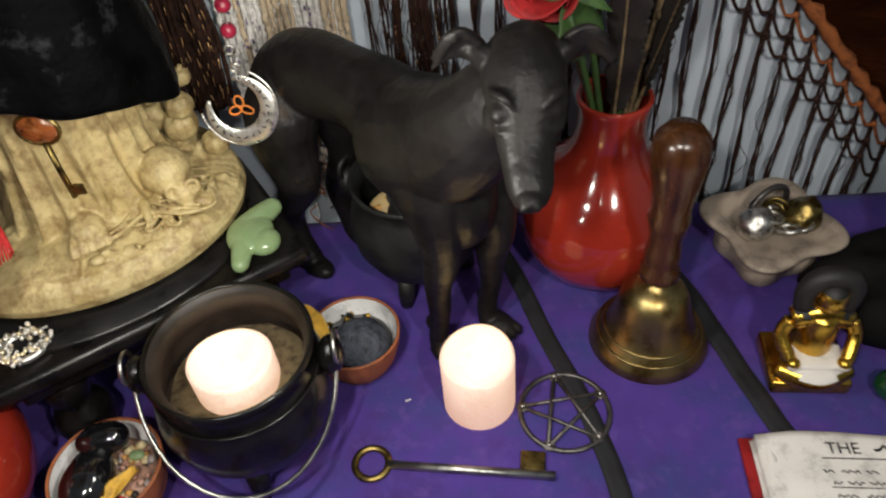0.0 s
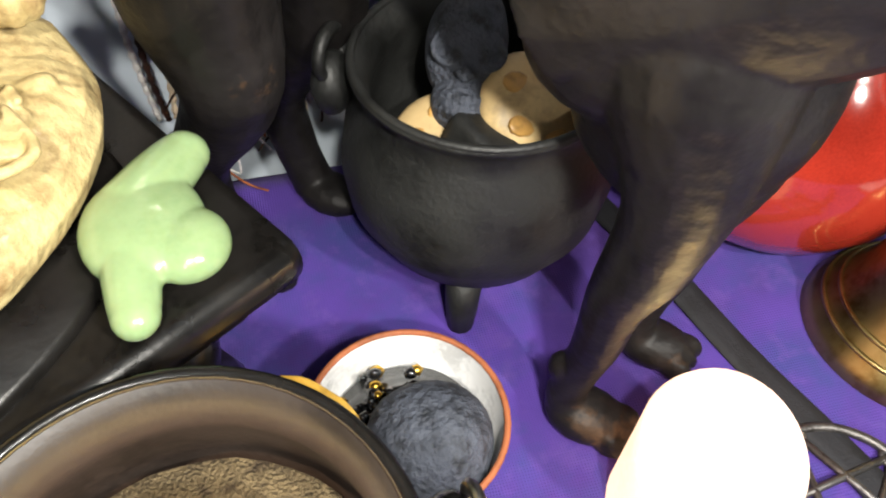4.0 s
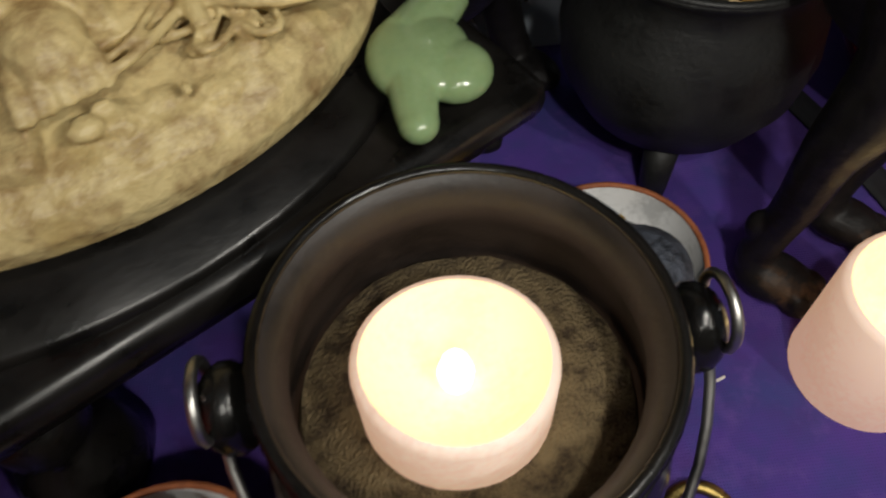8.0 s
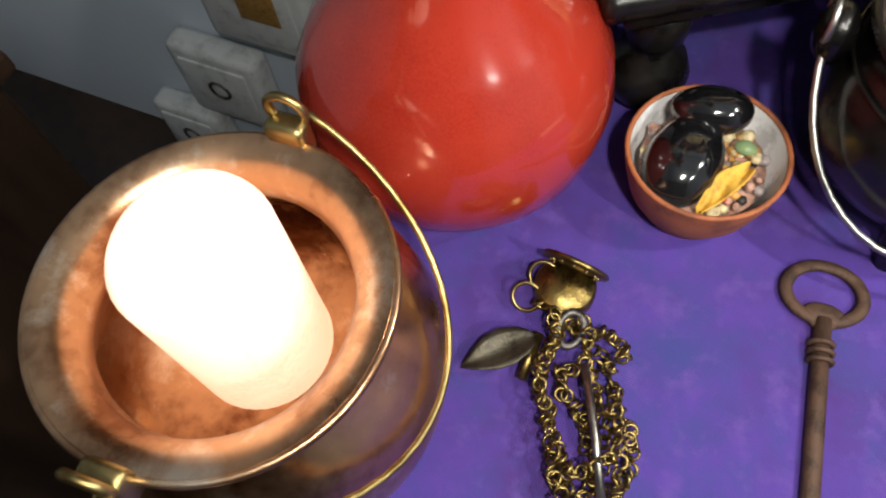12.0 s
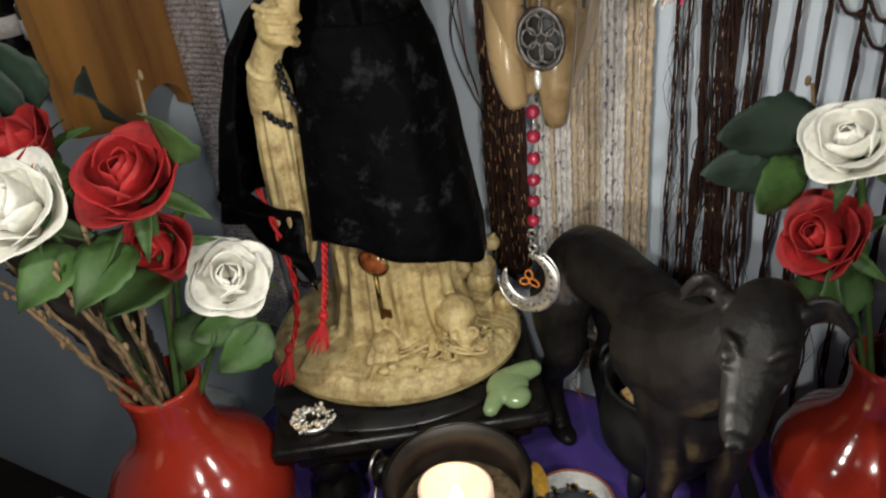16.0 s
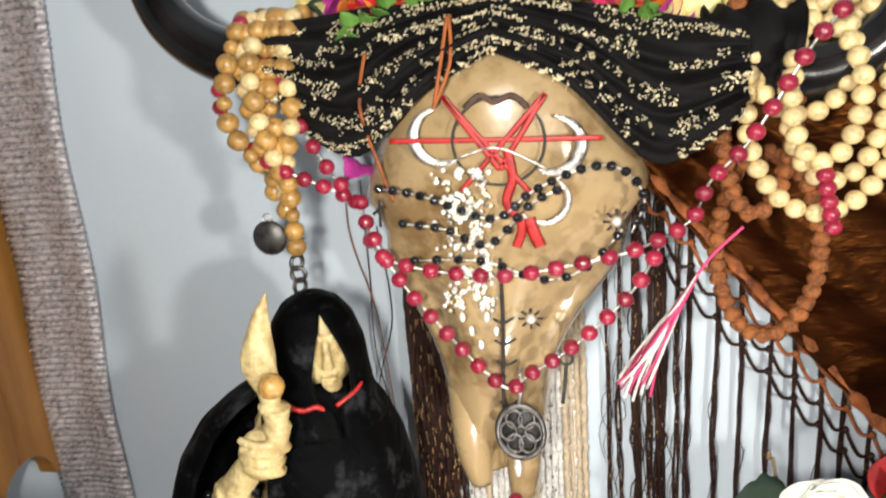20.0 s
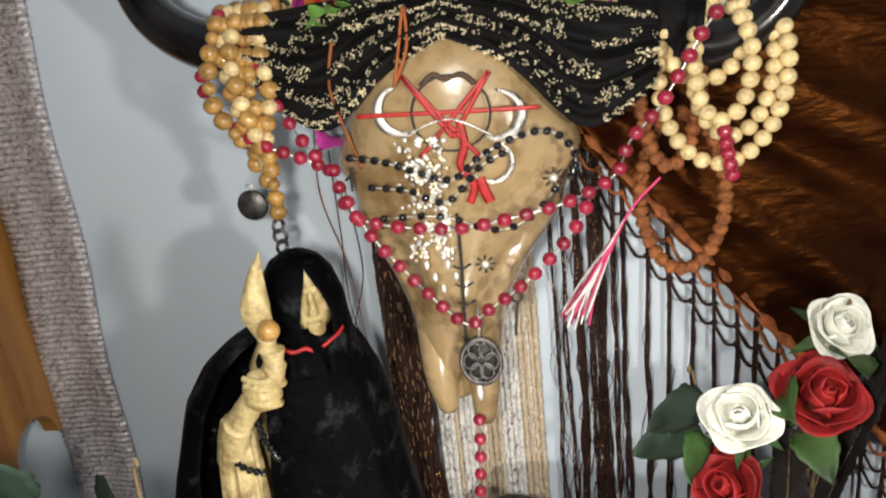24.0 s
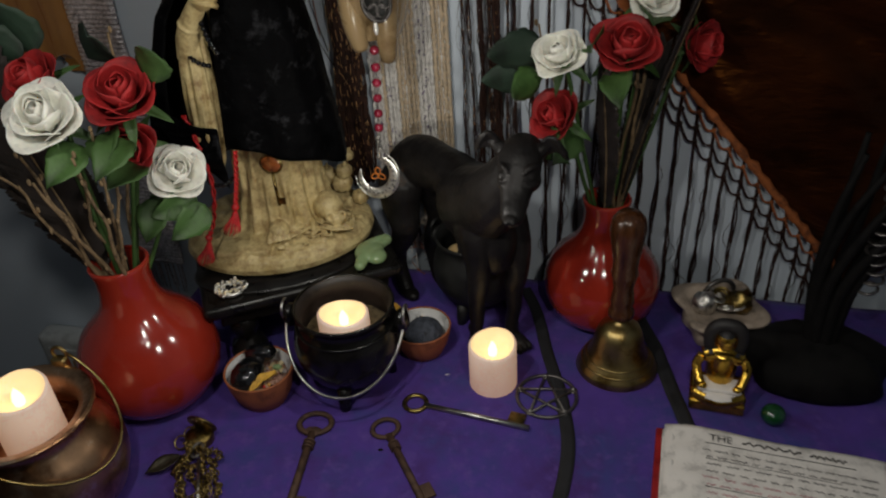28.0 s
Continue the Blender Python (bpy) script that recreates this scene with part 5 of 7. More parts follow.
horn("horn", [(-0.085, 0.590, 0.668), (-0.150, 0.588, 0.664), (-0.202, 0.584, 0.666), (-0.239, 0.578, 0.692), (-0.252, 0.574, 0.735), (-0.247, 0.570, 0.772), (-0.235, 0.566, 0.800)], 0.0205)
horn("horn", [(0.045, 0.590, 0.655), (0.105, 0.588, 0.645), (0.165, 0.584, 0.633), (0.203, 0.578, 0.651), (0.223, 0.574, 0.690), (0.228, 0.570, 0.728), (0.219, 0.566, 0.761)], 0.0205)

# the adornments' own frame, shifted and widened to fit the camera's view
HANG = Matrix.Translation((0.0115, 0.036, -0.008)) @ Matrix.Diagonal((1.05, 1, 1, 1))


def on_face(x, z):
    """A place just proud of the skull's front."""
    d = max(0.0, abs(x + 0.03) - 0.035)
    return 0.495 + 0.016 * max(0.0, (0.56 - z) / 0.15) + 3.0 * d * d - 0.003


def mark(pts, r, material, label, name="painted_line"):
    p = curve_points([(x, on_face(x, z), z) for x, z in pts], max(8, 6 * len(pts)))
    part(name, tube(p, r, 6, flat=0.18, up=(0, 1, 0)), material, sk, label, m=HANG)


for a, b in (((-0.057, 0.645), (-0.010, 0.585)), ((0.000, 0.643), (-0.050, 0.588)), ((-0.090, 0.620), (0.030, 0.616)), ((-0.027, 0.600), (-0.057, 0.645)), ((-0.027, 0.600), (0.0, 0.643))):
    mark([a, ((a[0] + b[0]) / 2, (a[1] + b[1]) / 2), b], 0.0016, PAINT_RED, "red painted star line")
mark([(-0.022, 0.612), (-0.020, 0.595), (-0.024, 0.580), (-0.016, 0.566), (-0.020, 0.552)], 0.0027, PAINT_RED, "dripped red paint", "paint_run")
mark([(-0.012, 0.570), (-0.009, 0.560), (-0.006, 0.552)], 0.0036, PAINT_RED, "dripped red paint", "paint_run")
mark([(-0.030, 0.545), (-0.031, 0.50), (-0.034, 0.45), (-0.036, 0.405)], 0.0011, INK, "black inked line")
for k in range(6):
    z = 0.500 - 0.0155 * k
    mark([(-0.037, z + 0.003), (-0.031, z), (-0.024, z + 0.004)], 0.0009, INK, "black inked stitch")
mark([(-0.027 + 0.026 * math.cos(a), 0.617 + 0.026 * math.sin(a)) for a in [math.tau * k / 16 for k in range(17)]], 0.0008, INK, "black inked circle")
for cx, cz in ((-0.014, 0.503), (0.037, 0.566)):
    for k in range(8):
        a = math.tau * k / 8
        mark([(cx + 0.0038 * math.cos(a), cz + 0.0038 * math.sin(a)), (cx + 0.0075 * math.cos(a), cz + 0.0075 * math.sin(a))], 0.0008, INK, "black inked sun ray")
    part("crystal", ball((cx, on_face(cx, cz) - 0.001, cz), 0.0030, seg=10, rows=7), RHINE, sk, "small stuck-on crystal", m=HANG)
mark([(-0.105, 0.574), (-0.098, 0.580)], 0.0009, INK, "black inked rune")
mark([(-0.101, 0.566), (-0.100, 0.584)], 0.0009, INK, "black inked rune")
mark([(0.006, 0.470), (0.004, 0.450), (0.003, 0.440)], 0.0011, INK, "black inked key")
mark([(0.006 + 0.004 * math.cos(a), 0.474 + 0.004 * math.sin(a)) for a in [math.tau * k / 10 for k in range(11)]], 0.0010, INK, "black inked key")
mark([(-0.045, 0.637), (-0.036, 0.644), (-0.028, 0.640), (-0.018, 0.643), (-0.010, 0.636)], 0.0018, RUST, "brown painted bat shape")


# black sequinned scarf twisted over the brow
def wing(name, side):
    cx = -0.028

    def fn(u, v):
        top = Vector((cx, 0.512, 0.702)).lerp(Vector((cx + side * 0.135, 0.516, 0.694 if side < 0 else 0.672)), u)
        low = curve_points([(cx, 0.494, 0.668), (cx + side * 0.040, 0.496, 0.646), (cx + side * 0.088, 0.503, 0.598 if side > 0 else 0.610), (cx + side * 0.135, 0.514, 0.622 if side > 0 else 0.640)], 21)[int(round(u * 20))]
        p = top.lerp(low, v)
        fold = 0.0055 * math.sin(v * 21 + u * 4) + 0.003 * math.sin(v * 43 - u * 7)
        return (p.x, p.y - 0.010 * math.sin(v * math.pi) - fold * (0.4 + 0.6 * math.sin(v * math.pi)), p.z)
    s = part(name, sheet(fn, 20, 60, -0.003 * side), SCARF, scarf)
    bm = bmesh.new()
    rnd = random.Random(int(30 + side))
    for _ in range(2600):
        row = rnd.choice((0.05, 0.12, 0.26, 0.33, 0.50, 0.57, 0.72, 0.80, 0.93, 0.97))
        u = rnd.random()
        v = min(0.99, max(0.01, row + rnd.gauss(0, 0.018) + 0.02 * math.sin(u * 9 + row * 20)))
        if noise.noise(Vector((u * 7, row * 9, side))) < -0.12:
            continue
        x, y, z = fn(round(u * 20) / 20, v)
        x += (u - round(u * 20) / 20) * 0.135 * side
        box((rnd.uniform(0.0006, 0.0013), 0.0004, rnd.uniform(0.0006, 0.0011)), (x, y - 0.0012, z), 0, bm, pose(0, 0, 0, rnd.uniform(-50, 50), rnd.uniform(-25, 25) + 25 * side, rnd.uniform(-50, 50)))
    tagged(part("sequins", bm, SEQUIN, s, "rows of gold sequins"), kind="stuff")


scarf = thing("sequin_scarf", HANG, "black scarf with gold sequins wound round the skull's brow", "scarf")
wing("left_wing", -1)
wing("right_wing", 1)
for s, x0, z0 in ((-1, -0.155, 0.66), (1, 0.098, 0.655)):
    part("horn_wrap", tube(curve_points([(x0 - 0.012, 0.548, z0), (x0, 0.548, z0), (x0 + 0.024, 0.55, z0 + 0.002), (x0 + 0.04, 0.55, z0)], 16), lambda t: 0.027 + 0.003 * math.sin(t * 22), 20), SCARF, scarf)


# ---- flower crown ----
def petal_mesh(name, material, w, h, cup, curl, seed=0):
    def fn(u, v):
        a = (u - 0.5) * 2
        wid = w * (0.35 + 0.65 * math.sin(min(1, v * 1.15) * math.pi * 0.62)) * (1 - 0.35 * max(0, v - 0.75) / 0.25)
        r = noise.noise(Vector((u * 4, v * 4, seed))) * 0.06 * w
        return (a * wid, cup * (a * a) * wid - curl * h * max(0, v - 0.5) ** 2 * 3 - h * 0.26 * math.sin(v * 2.6) * (0.5 + cup * 0.5) + r, v * h * (1 - 0.10 * a * a))
    return mesh(name, sheet(fn, 8, 8, 0.0006), material)


def bloom(parent, m, petals, rings):
    """Petals in rings: (count, radius, lean, size, lift)."""
    for q, (n, rad, lean, size, lift) in enumerate(rings):
        for k in range(n):
            a = 360 * k / n + 37 * q
            mm = m @ pose(0, 0, 0, 0, 0, a) @ pose(0, rad, lift, -lean, 0, 0) @ Matrix.Scale(size, 4)
            part("petal", petals, None, parent, m=mm)


def mini_flower(place, size, material, face, seed, name="silk_flower", label="", group="flowers of the crown"):
    """A small full flower of cupped overlapping petals, in one mesh."""
    bm = bmesh.new()
    rnd = random.Random(seed)
    q = Vector(face).to_track_quat("Z", "Y").to_matrix().to_4x4()
    for ring, (n, rad, reach, lean) in enumerate(((4, 0.42, 2.55, 2), (5, 0.60, 2.25, 6), (6, 0.78, 1.90, 14), (5, 0.86, 1.65, 30))):
        for k in range(n):
            mm = q @ pose(0, 0, 0, 0, 0, 360 * k / n + 31 * ring + rnd.uniform(-10, 10)) @ pose(0, 0, 0, -lean + rnd.uniform(-8, 8), rnd.uniform(-10, 10), 0)
            r, span, ph = size * rad * rnd.uniform(0.92, 1.06), 0.62 + 0.16 * (ring < 2), rnd.uniform(0, 6)

            def fn(u, v, r=r, span=span, ph=ph, reach=reach, mm=mm):
                a = (u - 0.5) * 2
                th = 0.35 + (reach - 0.35) * v * (1 - 0.10 * a * a + 0.02 * math.sin(a * 3 + ph) * v)
                rr = r * (1 + 0.03 * math.sin(a * 4 + ph) * v * v + 0.10 * max(0.0, v - 0.75))
                w = a * span * math.sin(min(1.0, 0.25 + v) * 1.75)
                return mm @ Vector((rr * math.sin(th) * math.sin(w), rr * math.sin(th) * math.cos(w), -rr * math.cos(th) + r * 0.5))
            sheet(fn, 6, 7, 0, bm)
    ball(q @ Vector((0, 0, 0.42 * size)), 0.30 * size, bm, 10, 8, 0.2, 40)
    return solid(name, bm, material, HANG @ Matrix.Translation(place), label, "flower", group)


YELLOW = mat("yellow_silk_petal", (0.86, 0.76, 0.33), 0.75, vary=0.12, scale=40, bump=0.2, isl=0.10, dark=(0.80, 0.66, 0.22))
MAGENTA = mat("magenta_silk_petal", (0.58, 0.05, 0.36), 0.7, vary=0.2, scale=40, bump=0.2, isl=0.2)
PINK = mat("pink_silk_petal", (0.60, 0.05, 0.16), 0.7, vary=0.2, scale=40, bump=0.2, isl=0.2)
ORANGE = mat("orange_silk_petal", (0.66, 0.20, 0.03), 0.7, vary=0.2, scale=40, bump=0.2, isl=0.2)
SCARLET = mat("scarlet_silk_petal", (0.45, 0.018, 0.016), 0.7, vary=0.2, scale=40, bump=0.2, isl=0.2)
sd = 0
for k in range(8):
    a = radians(178 - 176 * k / 7)
    sd += 1
    mini_flower((-0.028 + 0.110 * math.cos(a), 0.572 + 0.008 * math.sin(k * 2.3), 0.683 + (0.066 + 0.005 * math.sin(k * 1.9)) * math.sin(a)), 0.034 + 0.004 * math.sin(k * 2.7), YELLOW, (0.5 * math.cos(a), -0.8, 0.35 * math.sin(a) + 0.1), sd, label="yellow silk flower at the back of the crown")
for k in range(8):
    a = radians(176 - 172 * k / 7)
    sd += 1
    mini_flower((-0.028 + 0.084 * math.cos(a), 0.546 + 0.006 * math.sin(k * 2.9), 0.682 + (0.045 + 0.006 * math.sin(k * 2.3)) * math.sin(a)), 0.032 + 0.004 * math.sin(k * 1.7), MAGENTA, (0.4 * math.cos(a), -1, 0.3), sd, label="magenta silk flower in the crown")
for k, mt in enumerate((ORANGE, SCARLET, SCARLET, PINK, ORANGE, PINK, SCARLET, PINK, ORANGE)):
    a = radians(172 - 164 * k / 8)
    sd += 1
    mini_flower((-0.028 + 0.078 * math.cos(a), 0.526, 0.688 + 0.028 * math.sin(a) + 0.004 * math.sin(k * 2.5)), 0.0185, mt, (0.3 * math.cos(a), -1, 0.25), sd, label="small bright silk blossom on the crown's front")


def leaf_bm(w, h, bend, bm=None, m=None, teeth=0.06):
    def fn(u, v):
        a = (u - 0.5) * 2
        wid = w * math.sin(math.pi * v ** 0.8) ** 0.85 * (1 + teeth * math.sin(v * 60)) + 0.0004
        p = Vector((a * wid, -bend * h * v * v, v * h + 0.0))
        p.y += 0.35 * wid * abs(a) + 0.03 * h * math.sin(v * 8) * a
        return m @ p if m else p
    return sheet(fn, 6, 14, 0.0005, bm)


bm = bmesh.new()
rnd = random.Random(12)
for k in range(26):
    a = radians(174 - 168 * k / 25)
    leaf_bm(0.0055, 0.016, 0.3, bm, Matrix.Translation((-0.028 + 0.086 * math.cos(a), 0.514, 0.676 + 0.024 * math.sin(a))) @ pose(0, 0, 0, rnd.uniform(20, 80), rnd.uniform(-70, 70), 0))
solid("ivy_garland", bm, mat("bright_leaf", (0.12, 0.26, 0.045), 0.6, vary=0.3, scale=60), HANG, "light green ivy sprig along the crown", "leaves")
for k in range(9):
    a = radians(165 - 150 * k / 8)
    solid("silk_leaf", leaf_bm(0.014, 0.035, 0.2), DARK_LEAF, HANG @ pose(-0.028 + 0.095 * math.cos(a), 0.566, 0.680 + 0.058 * math.sin(a), 12, 90 - math.degrees(a), 0), "dark green silk leaf behind the crown flowers", "leaf", "leaves of the crown")
solid("crown_petal", leaf_bm(0.012, 0.022, 0.5, teeth=0.2), MAGENTA, pose(-0.121, 0.590, 0.588, 80, 30, 0), "loose magenta silk petal beside the skull", "petal")
dg = thing("dagger", pose(-0.010, 0.545, 0.690, 0, -1, 0), "dark narrow blade standing before the flower crown", "dagger")
part("blade", tube([(0, 0, 0), (0, 0, 0.016), (-0.001, 0, 0.10), (-0.003, 0, 0.22)], lambda t: 0.0040 + 0.0022 * t, 4, flat=0.4), IRON_DULL, dg)
part("wall_bracket", box((0.022, 0.006, 0.16), (0.012, 0.072, 0.12), 0.001), STEEL, dg, "grey metal strip on the wall")


# ---- strings of beads ----
def bead_mesh(name, r, material, rough=0.0):
    return mesh(name, ball((0, 0, 0), (r, r, r * 0.94), seg=12, rows=8, rough=rough, freq=1), material)


BEADS = {"red": bead_mesh("bead", 0.0052, RED_BEAD), "tan": bead_mesh("bead", 0.0068, TAN_BEAD), "tan_small": bead_mesh("bead", 0.0048, TAN_BEAD), "cream": bead_mesh("bead", 0.0060, CREAM_BEAD),
         "seed": bead_mesh("bead", 0.0056, SEED_BEAD, 0.25), "black": bead_mesh("bead", 0.0030, BLACK_BEAD)}


def string(name, pts, kind, step, label, category="beads", thread=None, r=0.0006, at=HANG):
    """Beads strung evenly on a smooth line through pts."""
    p = curve_points([Vector(q) for q in pts], 40 * len(pts))
    length = [0.0]
    for a, b in zip(p, p[1:]):
        length.append(length[-1] + (b - a).length)
    s = thing(name, at, label, category)
    part("thread", tube(p[::6] + [p[-1]], r, 5), thread or STEEL, s)
    kinds = kind if isinstance(kind, tuple) else (kind,)
    n = int(length[-1] / step)
    i = 0
    for k in range(n + 1):
        while i < len(p) - 1 and length[i] < k * step:
            i += 1
        part("bead", BEADS[kinds[k % len(kinds)]], None, s, m=Matrix.Translation(p[i]) @ pose(0, 0, 0, 60 * k % 360, 40 * k % 360, 0))
    return s


def y_at(x, z):
    return on_face(x, z) - 0.006


def front(pts, dy=0.0):
    return [(x, y_at(x, z) + dy, z) for x, z in pts]


string("rosary", [(-0.182, 0.520, 0.696), (-0.160, 0.508, 0.658), (-0.147, 0.506, 0.630), (-0.133, 0.505, 0.603), (-0.117, 0.512, 0.574)] + front([(-0.104, 0.552), (-0.080, 0.541), (-0.032, 0.535), (0.010, 0.541), (0.047, 0.549)]) +
       [(0.078, 0.512, 0.560), (0.088, 0.506, 0.585), (0.104, 0.500, 0.605), (0.119, 0.498, 0.630), (0.135, 0.498, 0.659), (0.154, 0.505, 0.681)], "red", 0.0150, "crimson wooden rosary looped across the skull between the horns", "rosary", thread=SILVER, r=0.0009)
string("rosary", front([(-0.104, 0.560), (-0.091, 0.533), (-0.074, 0.508), (-0.055, 0.482), (-0.043, 0.467), (-0.029, 0.455), (-0.016, 0.466), (0.003, 0.480), (0.027, 0.502), (0.048, 0.526), (0.060, 0.548)], -0.001), "red", 0.0150,
       "crimson rosary hanging in a point over the muzzle", "rosary", thread=SILVER, r=0.0009)
string("rosary", [(-0.203, 0.520, 0.655), (-0.197, 0.508, 0.636), (-0.181, 0.502, 0.620), (-0.160, 0.500, 0.604), (-0.138, 0.505, 0.592), (-0.115, 0.512, 0.578)], "red", 0.0125, "crimson rosary swag under the horn", "rosary", thread=SILVER, r=0.0009)
string("rosary", [(-0.019, 0.531, 0.364), (-0.021, 0.534, 0.335), (-0.024, 0.538, 0.305), (-0.028, 0.543, 0.266)], "red", 0.0190, "short crimson rosary drop below the muzzle", "rosary", thread=SILVER, r=0.0009, at=(0, 0, 0))
string("black_chain", front([(-0.098, 0.592), (-0.075, 0.588), (-0.055, 0.580), (-0.030, 0.572), (-0.008, 0.588), (0.020, 0.600), (0.040, 0.598), (0.052, 0.580), (0.045, 0.560)]), "black", 0.0085, "fine chain with black glass beads across the brow", "necklace", thread=SILVER)
string("black_chain", front([(-0.085, 0.570), (-0.060, 0.566), (-0.035, 0.556), (-0.010, 0.580), (0.010, 0.590)]), "black", 0.0095, "fine chain with black glass beads over the brow", "necklace", thread=SILVER)
string("black_chain", front([(-0.080, 0.546), (-0.040, 0.545), (-0.004, 0.532), (0.020, 0.540), (0.040, 0.562)]), "black", 0.0130, "fine chain with black glass beads above the rosary", "necklace", thread=SILVER)

for k, (x0, x1, z1) in enumerate(((-0.150, -0.164, 0.575), (-0.162, -0.170, 0.590), (-0.176, -0.166, 0.600), (-0.158, -0.160, 0.552), (-0.168, -0.158, 0.585), (-0.182, -0.172, 0.612))):
    string("wood_mala", [(x0 + 0.004, 0.560, 0.690), (x0, 0.528, 0.698), (x0 - 0.003, 0.507 - 0.008 * (k > 3), 0.672), (x0 - 0.006 * (k % 2), 0.503 - 0.010 * (k > 3), 0.640), ((x0 + x1) / 2, 0.503 - 0.008 * (k > 3), 0.615), (x1 - 0.006, 0.520, z1 - 0.008)], ("tan", "tan", "tan_small") if k % 2 else ("tan", "cream"),
           0.0122, "string of honey coloured wooden beads hung on the horn", "beads", thread=RUST_CORD)
lk = thing("charm", (-0.190, 0.575, 0.541), "round carved grey charm on the bead string", "charm")
part("disc", lathe([(0.001, -0.002), (0.012, -0.002), (0.013, 0), (0.012, 0.002), (0.001, 0.0025)], 24, warp=lambda p: Vector((p.x, p.z, p.y)) + Vector((0, 0, 0.004 * 0))), PEWTER, lk)
part("ring", tube(ring_points((0, 0, 0.0145), 0.003, 12, (1, 0, 0), (0, 0, 1)), 0.0008, 6, closed=True), SILVER, lk)
lk2 = thing("shackle", (-0.170, 0.570, 0.524), "small dark metal clasp below the bead string", "clasp")
for k in range(3):
    part("link", tube(ring_points((0, 0, -0.009 * k), 0.0052, 14, (1, 0, 0) if k % 2 else (0.5, 0.85, 0), (0, 0, 1)), 0.0016, 6, closed=True), PEWTER, lk2)

for k, (cx, cz, rx, rz, dy) in enumerate(((0.150, 0.626, 0.041, 0.066, 0.0), (0.149, 0.632, 0.018, 0.040, -0.006), (0.158, 0.630, 0.026, 0.052, 0.006), (0.140, 0.652, 0.026, 0.034, 0.008))):
    pts = [(cx + rx * math.cos(a), 0.524 + dy + 0.03 * max(0, math.sin(a)) ** 2, cz + rz * math.sin(a)) for a in [math.tau * q / 14 + 1.2 for q in range(15)]]
    string("cream_mala", pts, "cream", 0.0112, "loop of cream wooden beads hung on the horn", "beads", thread=RUST_CORD)
for k, (cx, cz, rx, rz) in enumerate(((0.129, 0.530, 0.030, 0.060), (0.118, 0.625, 0.020, 0.068))):
    pts = [(cx + rx * math.cos(a), 0.550 - 0.012 * k + 0.02 * max(0, math.sin(a)) ** 2, cz + rz * math.sin(a)) for a in [math.tau * q / 14 + 1.5 for q in range(15)]]
    string("seed_mala", pts, "seed", 0.0088, "loop of rough brown seed beads below the horn", "beads", thread=RUST_CORD)
string("garnet_drop", [(0.150, 0.515, 0.585), (0.153, 0.515, 0.566), (0.156, 0.515, 0.552)], "red", 0.008, "short string of dark red glass beads", "beads", thread=PAINT_RED)

ts = thing("tassel", (0.101, 0.562, 0.514), "pink and white silk tassel hanging slantwise by the skull", "tassel")
for k in range(26):
    f = k / 25 - 0.5
    part("silk_thread", tube(curve_points([(0, 0, 0), (-0.012 + 0.004 * f, -0.003 * math.sin(k * 2.2), -0.022), (-0.028 + 0.013 * f, 0.006 * math.sin(k * 1.3), -0.052 - 0.003 * math.cos(k * 1.7)), (-0.040 + 0.022 * f, 0.008 * math.sin(k), -0.078 + 0.008 * math.sin(k * 3.3))], 14), 0.0010, 5),
         WHITE_KNIT if k % 3 else PINK, ts)
part("neck_cord", tube(curve_points([(0, 0, 0), (0.010, 0, 0.014), (0.026, 0, 0.030)], 10), 0.0010, 6), PINK, ts)


def crescent(parent, c, r, thick, ax, ay, a0, a1, material, label, stones=True):
    """A tapering moon set with stones."""
    n = 30
    pts = ring_points(c, r, n, ax, ay, a0, a1)
    mo = part("crescent", tube(pts, lambda t: thick * (0.18 + 0.82 * math.sin(t * math.pi)), 10, flat=0.45, up=Vector(ax).cross(Vector(ay))), material, parent, label)
    if stones:
        nrm = Vector(ax).cross(Vector(ay)).normalized()
        nrm = nrm if nrm.y < 0 else -nrm
        for k in range(2, n - 2):
            part("stone", ball(pts[k] + nrm * thick * 0.45, thick * 0.42, seg=8, rows=6), RHINE, mo)


tr = thing("rhinestone_collar", HANG, "silver rhinestone collar with two crescents hung on the brow", "necklace")
crescent(tr, (-0.060, 0.497, 0.621), 0.0165, 0.0038, (1, 0, 0), (0, 0, 1), radians(95), radians(310), SILVER, "rhinestone crescent")
crescent(tr, (0.002, 0.497, 0.613), 0.0165, 0.0038, (1, 0, 0), (0, 0, 1), radians(-120), radians(85), SILVER, "rhinestone crescent")
crescent(tr, (-0.004, 0.497, 0.580), 0.0145, 0.0022, (1, 0, 0), (0, 0, 1), radians(-150), radians(60), SILVER, "rhinestone crescent")
part("link_chain", tube(curve_points(front([(-0.056, 0.606), (-0.028, 0.614), (0.0, 0.600)], 0.002), 14), 0.0007, 6), SILVER, tr)
rnd = random.Random(5)
for k in range(420):
    x, z = rnd.gauss(-0.047, 0.009), rnd.uniform(0.510, 0.602)
    if abs(x + 0.049) > 0.021 or noise.noise(Vector((x * 90, z * 60, 2))) < -0.15:
        continue
    part("stone", ball((x, y_at(x, z) + 0.003, z), rnd.uniform(0.0010, 0.0021), seg=6, rows=4), (RHINE, RHINE, SILVER, RHINE, SEQUIN)[k % 5], tr)
for k in range(5):
    x, z = -0.055 + 0.005 * k, 0.506 - 0.010 * (k % 3)
    part("drop", ball((x, y_at(x, z) + 0.002, z), (0.0020, 0.002, 0.0036), seg=8, rows=6), RHINE, tr)

